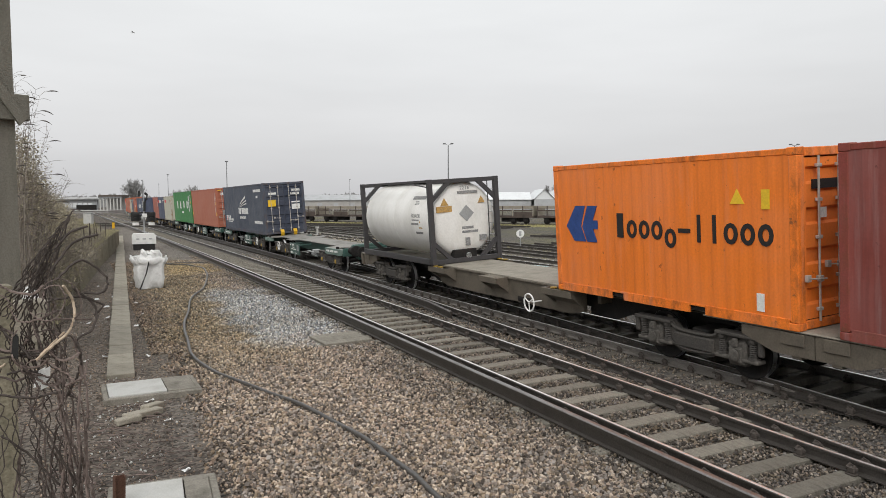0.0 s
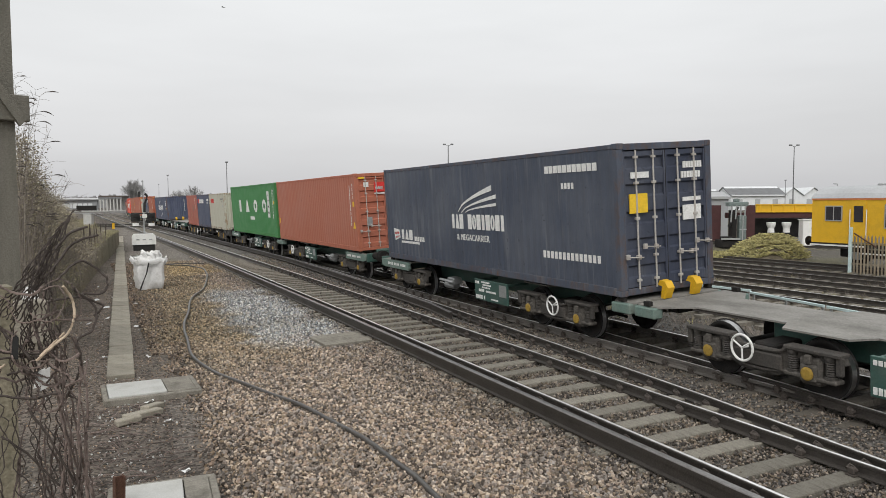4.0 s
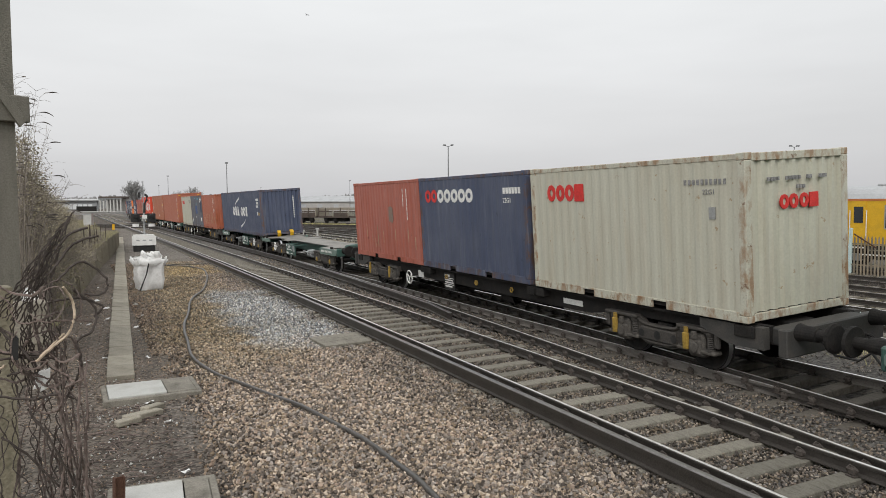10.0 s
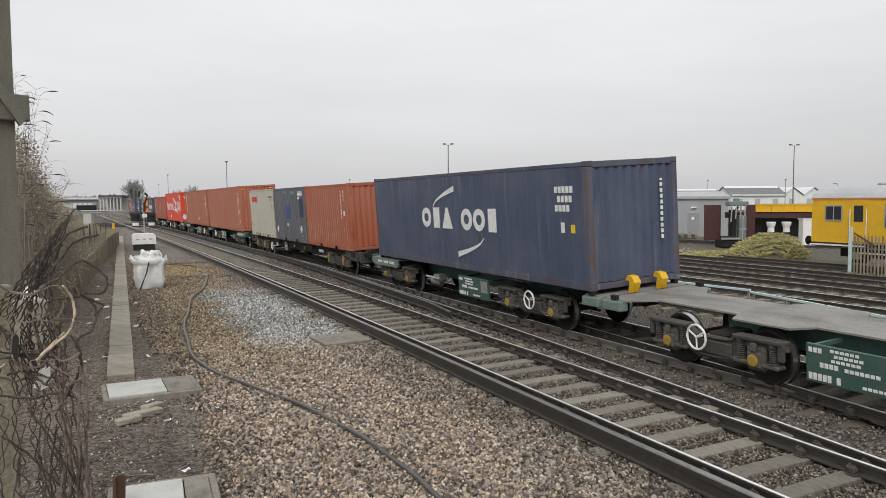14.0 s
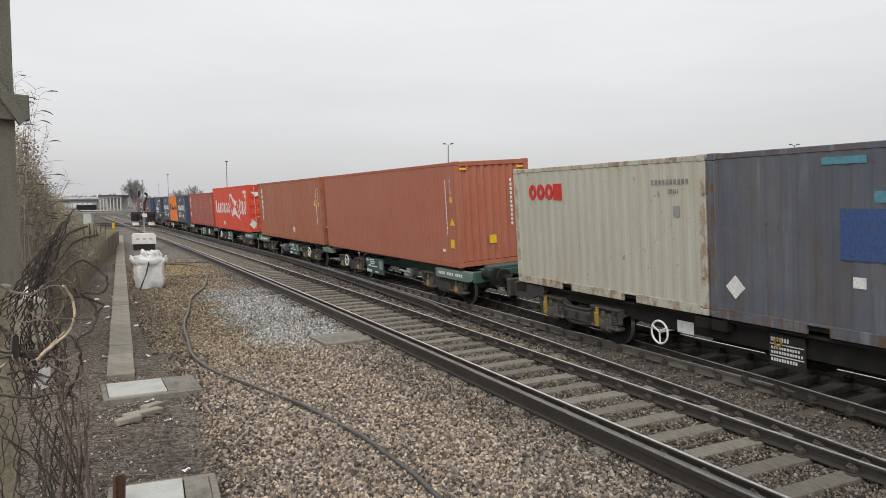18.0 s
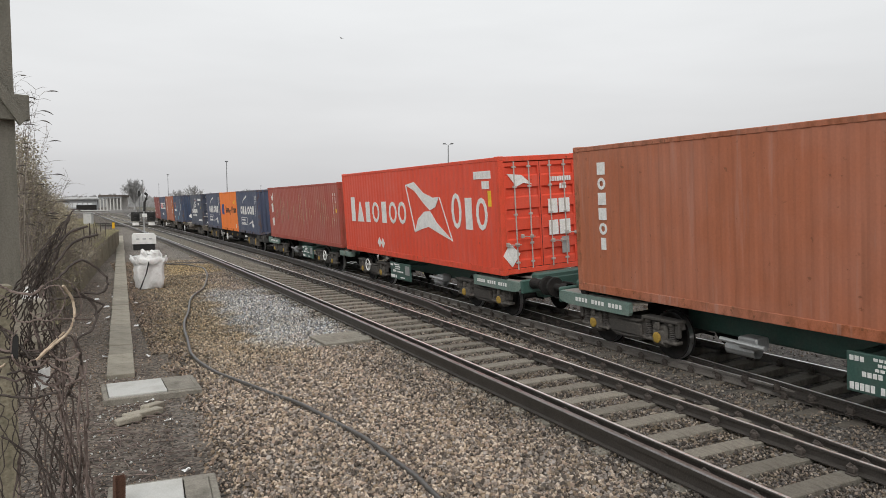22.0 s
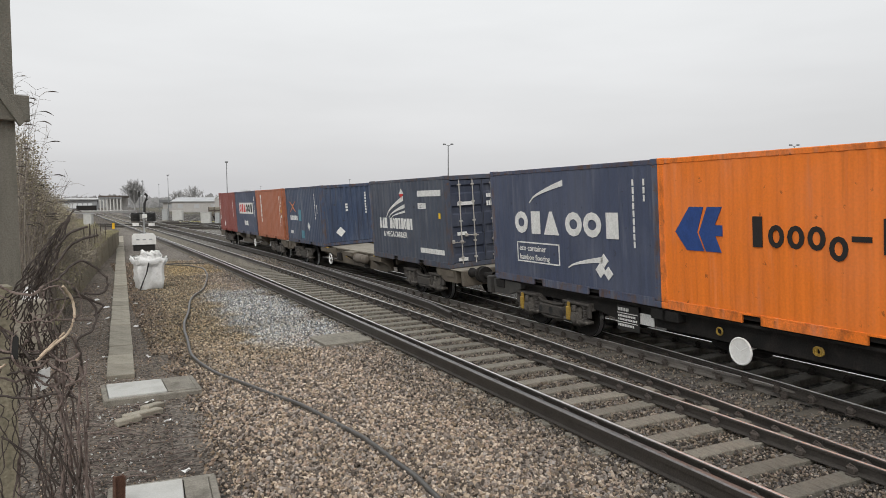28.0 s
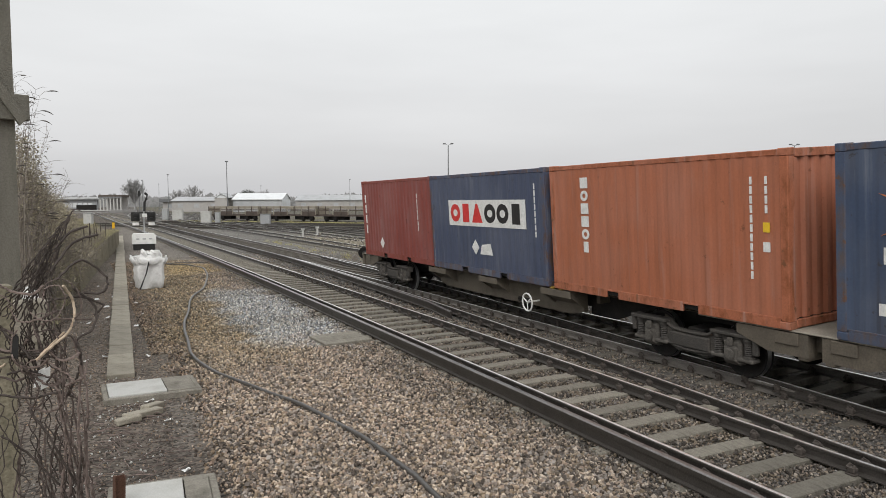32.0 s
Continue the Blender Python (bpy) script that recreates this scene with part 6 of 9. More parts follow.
ride(green_wagon(False, G + " under a maroon container"), 203.325)
load(203.325, ues, 203.325, ZG)


def navy_box(label):
    return container("freight_container", label, L20, H8, P_NAVY, "wall", sides=[
        ("brand_shape", shape_row(1.95, 1.20, 0.52, "oda", 0.62, 0.15, 0.93) + shape_row(-0.12, 1.20, 0.52, "ood", 0.64, 0.15, 0.93), M_MARK_W),
        ("emblem", curved_streak(1.25, 1.92, 1.35, 0.42, 0.13) + curved_streak(-0.2, 0.52, 1.2, 0.25, 0.12, up=True) + [diamond(-1.3, 0.55, 0.16), diamond(-1.55, 0.5, 0.14), diamond(-1.42, 0.75, 0.14)], M_MARK_W),
        ("notice_frame", [(1.88, 0.12, 0.97, 1.0), (1.88, 0.12, 0.52, 0.55), (1.88, 1.85, 0.52, 1.0), (0.15, 0.12, 0.52, 1.0)], M_MARK_W), ("lettering", [("eco container", 1.78, 0.79, 0.15), ("bamboo flooring", 1.78, 0.58, 0.14)], M_MARK_W),
        ("code_marking", code(-2.36, 2.35, 9), M_MARK_W), ("code_marking", code(-2.66, 2.35, 3), M_MARK_W)])


K3 = 221.40
ride(flat_wagon(K, "grey", 18.2, False, False, 1.3, False, True, 4.2), K3)
load(K3, navy_box("navy-blue short container with white lettering and a notice"), 215.36)
load(K3, orange_box("bright orange short container with a blue emblem", "wall"), 221.43)
load(K3, navy_box("navy-blue short container with a curved white emblem"), 227.49)

F1, F2 = 242.26, 261.30
tail_flat = flat_wagon("olive flat wagon with an empty middle deck", "olive", 18.4, False, True, 2.3)
for k in range(7):
    part("brand_marking", Acc().box(-0.828, -0.821, 1.28 - 0.115 * k, (1.365 if k != 3 else 1.325) - 0.115 * k, 0.68 - (0.05 if k == 4 else 0), 0.80 + (0.06 if k in (0, 3, 5, 6) else 0)), M_HUB, tail_flat, "yellow block on the sill")
ride(tail_flat, F1)
nykB = container("freight_container", "dark slate short container with navy doors and white lettering", L20, H8, P_SLATE, "doors", door_mat=P_NAVYD, sides=[
    ("brand_shape", shape_row(2.3, 1.06, 0.36, "dab bobdbobd", 0.24, 0.065, 0.86), M_MARK_W), ("lettering", [("& MEGACARRIER", 1.95, 0.78, 0.2)], M_MARK_W),
    ("emblem", curved_streak(1.6, 1.45, 1.5, 0.62, 0.16) + curved_streak(1.4, 1.42, 1.4, 0.4, 0.12) + curved_streak(1.2, 1.42, 1.2, 0.22, 0.08), M_MARK_W), ("house_flag", [[(0.05, 2.22), (0.22, 2.05), (0.39, 2.22)]], M_MARK_R), ("house_flag", [[(0.39, 2.22), (0.22, 2.39), (0.05, 2.22)]], M_MARK_W),
    ("web_marking", word(-1.05, 0.38, 0.15, 14, 0.12, 0.8), M_MARK_W), ("code_marking", [(-1.05, -2.68, 2.12, 2.3)] , M_MARK_W), ("notice_plate", [(-1.05, -1.62, 1.74, 1.92)], M_MARK_W), ("lettering", [("22G1", -1.12, 1.77, 0.12)], M_MARK_K), ("sticker", [(-2.6, -2.48, 1.45, 1.62)], M_MARK_Y)],
    ends=[(-0.85, -0.3, 1.82, 1.92, M_MARK_W, "brand_marking"), (0.12, 0.62, 2.0, 2.12, M_MARK_W, "code_marking"), (0.12, 0.8, 1.76, 1.9, M_MARK_W, "code_marking"), (0.5, 0.95, 1.3, 1.66, M_MARK_W, "data_plate"), (-0.9, -0.6, 0.2, 0.3, M_MARK_W, "small_plate"), (-0.9, -0.6, 0.95, 1.05, M_MARK_W, "small_plate")])
load(F1, nykB, 236.16)
worn = container("freight_container", "worn blue short container with patched paint and an orange star emblem", L20, H8, P_BLUE, "wall", sides=[
    ("emblem", [[(2.42, 2.02), (1.8, 1.74), (1.2, 2.06), (1.75, 1.84)], [(2.4, 1.46), (1.8, 1.80), (1.22, 1.46), (1.82, 1.7)]], M_MARK_O), ("brand_marking", word(2.4, 1.1, 0.22, 5, 0.28, 0.66), M_MARK_W),
    ("painted_patch", [(0.78, 0.38, 1.08, 1.62), (0.45, 0.0, 0.25, 0.62)], M_MARK_T), ("hazard_diamond", [diamond(-0.85, 0.84, 0.19)], M_MARK_W), ("code_marking", code(-2.02, 2.35, 8), M_MARK_W), ("code_marking", code(-2.34, 1.85, 3), M_MARK_W), ("faded_marking", word(2.45, 0.42, 0.16, 3, 0.16), M_MARK_W)],
    ends=[(0.82, 0.88, 1.35, 2.3, M_MARK_W, "code_marking"), (-0.1, 0.0, 1.5, 1.9, M_MARK_W, "code_marking")])
part("hazard_diamond", Acc().prism([(-0.62, 0.60), (-0.40, 0.38), (-0.18, 0.60), (-0.40, 0.82)], -L20 / 2 - 0.008, -L20 / 2 + 0.012, "y"), M_MARK_W, worn)
load(F1, worn, 248.36)
ride(flat_wagon("olive flat wagon at the tail with three short containers", "olive", 18.4, True, False, -1.9), F2)
load(F2, container("freight_container", "orange-brown short container with upright white lettering", L20, H8, P_TAN, "wall", sides=[
    ("brand_shape", [plain_shape(k, 1.82, 2.2 - 0.265 * i, 0.24, 0.22, 0.06) for i, k in enumerate("bobbod")], M_MARK_W), ("code_marking", code(-2.36, 2.3, 11, 0.12), M_MARK_W), ("code_marking", code(-2.64, 2.3, 4, 0.12), M_MARK_W), ("sticker", [(-2.7, -2.58, 1.45, 1.6)], M_MARK_Y), ("small_plate", [(-2.7, -2.58, 1.15, 1.3)], M_MARK_W)]), 255.18)
load(F2, container("freight_container", "navy-blue short container with a white name panel", L20, H8, P_NAVY, "wall", sides=[
    ("name_panel", [(1.82, -2.2, 1.28, 1.98)], M_MARK_W), ("panel_shape", shape_row(1.72, 1.38, 0.50, "oda", 0.62, 0.15, 0.92), M_MARK_R), ("panel_shape", shape_row(-0.2, 1.38, 0.50, "ood", 0.63, 0.15, 0.92), M_MARK_K),
    ("emblem", [diamond(0.35, 0.72, 0.2), [(0.1, 0.55), (-0.55, 0.55), (-0.45, 0.85), (0.0, 0.8)]], M_MARK_W), ("code_marking", code(-2.6, 2.35, 8, 0.13), M_MARK_W)]), 261.46)
load(F2, container("freight_container", "dull red short container at the tail", L20, H8, P_DRED, "wall", sides=[
    ("brand_marking", code(2.7, 2.2, 4, 0.3, 0.14), M_MARK_W), ("code_marking", code(-1.95, 2.2, 7, 0.14), M_MARK_W), ("hazard_diamond", [diamond(1.25, 0.5, 0.2)], M_MARK_W)]), 267.45)


# ---------------- lineside, camera side ----------------
def along(x0, y0, x1, y1, n):
    return [(x0 + (x1 - x0) * i / (n - 1), y0 + (y1 - y0) * i / (n - 1)) for i in range(n)]


def cable_trough():
    t = thing("cable_trough", "row of worn concrete cable trough lids set in the ground", "cable trough", kind="structure")
    y = 14.1
    while y < 74:
        k = (y - 14) / 59
        x = -10.30 + 1.02 * k
        n = 0.98 if y < 45 else 3
        lid = shared(("lid", n), lambda: Acc().box(-0.235, 0.235, 0.0, n - 0.012, -0.10, 0.0, 0.012))
        part("trough_lid", lid, M_CONCRETE, t, m=pose(x, y, -0.165 + rnd.uniform(-0.012, 0.012), rnd.uniform(-0.6, 0.6), rnd.uniform(-1.2, 1.2), -1.0 + rnd.uniform(-0.7, 0.7)))
        y += n


cable_trough()


def hatch(x, y, w, d, turn, lid_w, label):
    t = thing("drain_cover", label, "concrete cover", pose(x, y, -0.19, 0, 0, turn))
    a = Acc()
    a.box(-w / 2, w / 2, -d / 2, -d / 2 + 0.09, -0.15, 0.05, 0.015)
    a.box(-w / 2, w / 2, d / 2 - 0.09, d / 2, -0.15, 0.05, 0.015)
    a.box(-w / 2, -w / 2 + 0.08, -d / 2 + 0.09, d / 2 - 0.09, -0.15, 0.05, 0.01)
    a.box(w / 2 - 0.08, w / 2, -d / 2 + 0.09, d / 2 - 0.09, -0.15, 0.05, 0.01)
    part("surround", a, M_CONCRETE_DK, t)
    part("lid", Acc().box(-w / 2 + 0.085, -w / 2 + 0.085 + lid_w, -d / 2 + 0.095, d / 2 - 0.095, 0.0, 0.07, 0.008), M_CONCRETE_LT, t, "pale smooth lid")
    if w - 0.17 - lid_w > 0.1:
        part("lid", Acc().box(-w / 2 + 0.10 + lid_w, w / 2 - 0.085, -d / 2 + 0.095, d / 2 - 0.095, 0.0, 0.062, 0.008), M_CONCRETE_DK, t, "rough dark grey lid")
    return t


hatch(-9.86, 12.82, 1.48, 1.12, 2.5, 0.86, "square concrete drain cover with a pale lid")
hatch(-10.0, 7.82, 1.10, 1.15, -3, 0.66, "concrete drain cover with a pale lid beside a stub")
for x, y, l, w, rz, tl in ((-10.05, 11.35, 0.62, 0.17, 38, 4), (-9.9, 11.7, 0.5, 0.15, 60, 8), (-10.25, 11.1, 0.35, 0.14, 20, -3)):
    tagged(put("concrete_fragment", Acc().box(-l / 2, l / 2, -w / 2, w / 2, 0, 0.09, 0.015), M_CONCRETE, None, pose(x, y, -0.225, 0, tl, rz)), "broken length of mossy concrete on the soil", "concrete rubble")
stub = thing("iron_stub", "short rusty iron post sticking out of the soil", "post", pose(-10.43, 7.75, -0.25, 0, 2, 15))
part("web", Acc().box(-0.045, 0.045, -0.006, 0.006, 0, 0.45), M_RUSTY, stub)
for s in (-1, 1):
    part("flange", Acc().box(s * 0.045 - 0.005, s * 0.045 + 0.005, -0.04, 0.04, 0, 0.45), M_RUSTY, stub)

# loose board
board = thing("timber_board", "grey weathered timber boards lying on the ballast", "board", pose(-5.73, 15.65, -0.20, 0.5, -1, 4))
for i in range(3):
    part("plank", Acc().box(-0.55, 0.55, -0.55 + i * 0.37, -0.19 + i * 0.37, 0, 0.06, 0.008), M_SLEEPER, board)

# hose
HOSE = [(-7.36, 5.2), (-7.39, 6.74), (-7.40, 7.97), (-7.59, 9.62), (-8.0, 11.35), (-8.55, 13.0), (-8.93, 14.9), (-8.86, 17.2), (-8.72, 19.4), (-8.35, 22.0), (-8.02, 24.6), (-7.3, 27.5), (-6.8, 30.6), (-6.45, 33.5), (-6.35, 36.3), (-6.9, 38.2), (-7.7, 39.2), (-8.1, 41)]


def smooth(pts, n=6):
    out = []
    p = [Vector(q) for q in pts]
    for i in range(len(p) - 1):
        a, b, c, d = p[max(i - 1, 0)], p[i], p[i + 1], p[min(i + 2, len(p) - 1)]
        for k in range(n):
            t = k / n
            out.append(0.5 * ((2 * b) + (c - a) * t + (2 * a - 5 * b + 4 * c - d) * t * t + (3 * b - a - 3 * c + d) * t ** 3))
    return out + [p[-1]]


tagged(put("cable", Acc().tube([(p.x, p.y, -0.185 + 0.012 * math.sin(i * 0.7)) for i, p in enumerate(smooth([(x, y, 0) for x, y in HOSE], 8))], 0.035, 8).mesh("cable", True), M_HOSE), "black rubber cable snaking over the ballast", "cable")
tagged(put("cable", Acc().tube([(p.x, p.y, p.z) for p in smooth([(-7.7, 39.2, -0.18), (-7.2, 39.6, -0.18), (-6.0, 39.2, -0.18), (-4.6, 39.0, -0.16)])], 0.028, 6), M_HOSE), "black cable running toward the rails", "cable")


def bulk_bag(x, y):
    t = thing("bulk_bag", "full white woven bulk bag of rubble", "bulk bag", pose(x, y, -0.22, 0, 0, 8))
    a = Acc()
    rows = [(0.0, 0.44), (0.06, 0.47), (0.35, 0.50), (0.7, 0.52), (0.95, 0.52), (1.05, 0.50), (1.14, 0.40), (1.22, 0.2)]
    n = 40
    for j, (z, w) in enumerate(rows):
        for i in range(n):
            th = 2 * math.pi * i / n
            c, s = math.cos(th), math.sin(th)
            k = 0.88 * w / max(abs(c), abs(s)) ** 0.95
            nz = noise.noise(Vector((c * 3, s * 3, z * 3.5))) * (0.14 if j else 0.04)
            zz = z + (0.09 * noise.noise(Vector((c * 3, s * 3, 5))) if j > 4 else 0)
            a.v.append(((k + nz) * c, (k + nz) * s, zz))
    for j in range(len(rows) - 1):
        for i in range(n):
            q = (i + 1) % n
            a.f.append((j * n + i, j * n + q, (j + 1) * n + q, (j + 1) * n + i))
    a.f.append(tuple((len(rows) - 1) * n + i for i in range(n)))
    part("sack", a.mesh("sack", True), M_BAG, t)
    # slack top edge and loops
    lip = Acc()
    k0 = 0
    for j, (z, w) in enumerate(((0.92, 0.53), (1.08, 0.60), (1.13, 0.54))):
        for i in range(n):
            th = 2 * math.pi * i / n
            c, s = math.cos(th), math.sin(th)
            kk = (w + 0.08 * noise.noise(Vector((c * 4, s * 4, z * 3)))) / max(abs(c), abs(s)) ** 0.72
            lip.v.append((kk * c, kk * s, z + 0.10 * noise.noise(Vector((c * 3, s * 3, 9)))))
    for j in range(2):
        for i in range(n):
            q = (i + 1) % n
            lip.f.append((j * n + i, j * n + q, (j + 1) * n + q, (j + 1) * n + i))
    part("slack_rim", lip.mesh("slack_rim", True), M_BAG, t)
    for sx, sy in ((-1, -1), (1, -1), (1, 1), (-1, 1)):
        part("lifting_loop", Acc().tube([(sx * 0.5, sy * 0.3, 1.0), (sx * 0.55, sy * 0.4, 1.2), (sx * 0.5, sy * 0.55, 1.18), (sx * 0.4, sy * 0.56, 0.98)], 0.03, 6), M_BAG, t)
    lump = Acc()
    for i in range(9):
        lump.box(-0.16, 0.16, -0.1, 0.1, -0.05, 0.05, 0.012, pose(rnd.uniform(-0.35, 0.35), rnd.uniform(-0.35, 0.35), 1.18 + rnd.uniform(0, 0.12), rnd.uniform(0, 90), rnd.uniform(0, 90), rnd.uniform(0, 90)))
    part("rubble", lump, M_BAG, t, "white plastic and rubble heaped in the bag")["kind"] = "stuff"
    part("tie_rope", Acc().tube([(-0.1, -0.58, 1.0), (-0.2, -0.62, 0.6), (-0.33, -0.66, 0.3), (-0.45, -0.72, 0.02)], 0.025, 6), M_BLACK, t)


bulk_bag(-9.07, 28.75)


def ground_signal(x, y):
    t = thing("ground_signal", "white signal cabinet with a mast and black lamp heads", "railway signal", pose(x, y, -0.24))
    part("base", Acc().box(-0.68, 0.68, -0.45, 0.45, 0, 0.42, 0.02), M_BLACK, t, "black base")
    part("cabinet", Acc().prism([(-0.74, 0.42), (0.74, 0.42), (0.74, 0.95), (0.62, 1.12), (-0.62, 1.12), (-0.74, 0.95)], -0.55, 0.55, "y"), M_WHITE, t, "white metal cabinet")
    for i in (-0.4, 0.0, 0.4):
        part("vent", Acc().box(i - 0.1, i + 0.1, -0.565, -0.55, 0.72, 0.8), M_STEEL, t)
    part("mast", Acc().tube([(0.06, 0.3, 0), (0.06, 0.3, 3.3)], 0.06, 8).tube([(0.06, 0.3, 3.3), (0.06, 0.3, 4.75)], 0.03, 6), M_STEEL, t)
    for sx in (-0.48, 0.52):
        h = part("signal_head", Acc().box(sx - 0.27, sx + 0.27, 0.1, 0.42, 1.95, 2.55, 0.03).tube([(sx, 0.1, 2.4), (sx, -0.15, 2.38)], 0.12, 8).tube([(sx, 0.1, 2.1), (sx, -0.15, 2.08)], 0.12, 8), M_BLACK, t, "black lamp head with hoods")
        part("number_plate_blank", Acc().box(sx - 0.2, sx + 0.2, 0.08, 0.1, 1.66, 1.86), M_WHITE, h)
    part("cross_arm", Acc().box(-0.7, 0.75, 0.26, 0.34, 2.45, 2.55), M_BLACK, t)
    part("feather", Acc().tube([(0.1, 0.25, 2.6), (0.12, 0.22, 3.2), (0.26, 0.22, 3.45), (0.30, 0.2, 3.7), (0.15, 0.2, 3.85)], 0.09, 6), M_BLACK, t, "black bent horn beside the mast")
    part("route_plate", Acc().box(-0.05, 0.3, 0.2, 0.22, 2.2, 2.45), M_WHITE, t)


ground_signal(-8.15, 52.9)


# raised bank behind a low retaining wall
def wall_x(y):
    return float(np.interp(y, [4, 14, 28.5, 41, 52, 60], [-11.9, -11.8, -11.36, -10.72, -9.98, -9.6]))


def wall_top(y):
    return float(np.interp(y, [17, 24, 28.5, 36, 50, 60], [-0.2, 0.15, 0.66, 0.86, 0.95, 0.84]))


def bank():
    t = thing("retaining_wall", "low mossy retaining wall along the foot of the bank", "wall", kind="structure")
    pts = [(y, wall_x(y)) for y in (28.5, 35, 41, 46, 52, 60)]
    for (ya, xa), (yb, xb) in zip(pts[:-1], pts[1:]):
        n = max(1, round((yb - ya) / 1.5))
        for i in range(n):
            y0, y1 = ya + (yb - ya) * i / n, ya + (yb - ya) * (i + 1) / n
            x0, x1 = xa + (xb - xa) * i / n, xa + (xb - xa) * (i + 1) / n
            top = wall_top(y0) + rnd.uniform(-0.015, 0.015)
            a = Acc()
            a.v += [(x0 - 0.14, y0 + 0.006, -0.3), (x0 + 0.03, y0 + 0.006, -0.3), (x1 + 0.03, y1 - 0.006, -0.3), (x1 - 0.14, y1 - 0.006, -0.3),
                    (x0 - 0.14, y0 + 0.006, top), (x0, y0 + 0.006, top), (x1, y1 - 0.006, top), (x1 - 0.14, y1 - 0.006, top)]
            a.f += [(0, 1, 5, 4), (1, 2, 6, 5), (2, 3, 7, 6), (3, 0, 4, 7), (4, 5, 6, 7), (3, 2, 1, 0)]
            part("wall_slab", a, M_WALLMOSS, t)
    b = Acc()
    ys = [-14, -12, -3, 2.2, 3.1, 4.4, 9, 14, 17, 24, 28.5, 36, 41, 52, 60, 66]
    xw = [-7.0, -8.2, -8.6, -9.2, -9.7, -11.4, -11.7, -11.85] + [wall_x(y) - 0.08 for y in (17, 24, 28.5, 36, 41, 52, 60, 66)]
    zt = [-0.3, 1.2, 1.25, 1.25, 1.2, -0.1, -0.2, -0.22] + [wall_top(y) - 0.06 for y in (17, 24, 28.5, 36, 41, 52, 60)] + [-0.3]
    cols = [0.0, -0.6, -1.6, -4, -9, -30]
    rise = [0, 0.12, 0.3, 0.6, 0.9, 1.2]
    for y, x, z in zip(ys, xw, zt):
        for c, r in zip(cols, rise):
            b.v.append((x + c, y, z + (r + 0.12 * noise.noise(Vector((c, y, 0)))) * (1 if z > 0 else 1.2)))
    m = len(cols)
    for j in range(len(ys) - 1):
        for i in range(m - 1):
            b.f.append((j * m + i, j * m + i + 1, (j + 1) * m + i + 1, (j + 1) * m + i))
    tagged(put("bank", b.mesh("bank", True), M_BANK), "mossy earth bank behind the retaining wall", "bank", kind="structure")


M_WALLMOSS = material("mossy_wall_slab", (0.17, 0.145, 0.10), 0.95, 0, 0.3, 3.5, 30, 0.5, (0.06, 0.058, 0.03), 0.95, per_object=0.2)
bank()


def railing():
    t = thing("iron_railing", "broken dark iron railing along the wall top", "railing")
    ys = [24.5, 26.2, 28, 29.6, 31.5, 33, 34.6, 36.5, 38.4, 40.5, 43, 45.5]
    for i, y in enumerate(ys):
        x = wall_x(y) - 0.1
        lean = rnd.uniform(-0.08, 0.08)
        part("railing_post", Acc().tube([(x, y, wall_top(y) - 0.15), (x + lean, y + rnd.uniform(-0.1, 0.1), wall_top(y) + 1.05 + rnd.uniform(-0.2, 0.12))], 0.022, 6), M_WIRE, t)
    for (a, b) in ((0, 2), (4, 8)):
        pts = []
        for i in range(a, b + 1):
            x = wall_x(ys[i]) - 0.1
            pts.append((x, ys[i], 1.55 - 0.25 * rnd.random()))
        part("railing_bar", Acc().tube(smooth(pts, 4), 0.012, 5), M_WIRE, t)


railing()


# tall post with a cross piece and a brace
def tall_post():
    t = thing("tall_timber_post", "tall grey weathered post with a cross piece and brace", "post", pose(-11.89, 13.0, 1.0, 0, 0.3, 25))
    part("shaft", Acc().prism([(-0.19, 0), (0.16, 0), (0.145, 6.2), (-0.16, 6.2)], -0.15, 0.15, "y"), M_WOODPOST, t)
    part("cross_piece", Acc().box(-0.5, 0.335, -0.26, -0.15, 3.18, 3.58, 0.012), M_WOODPOST, t)
    part("brace", Acc().prism([(-0.62, 4.25), (-0.44, 4.25), (0.27, 3.22), (0.17, 3.1)], -0.33, -0.262, "y"), M_WOODPOST, t)
    part("footing", Acc().box(-0.7, 0.45, -0.5, 0.35, -0.25, 0.42, 0.03), M_CONCRETE, t)
    tagged(put("litter_sack", Acc().lathe([(0, 0.16), (0.1, 0.17), (0.2, 0.12), (0.3, 0.05), (0.34, 0.0)], "z", n=10), M_BAG, None, pose(-11.62, 13.1, 1.30, 10, 8, 0)), "crumpled white plastic sack at the foot of the post", "plastic sack")


tall_post()


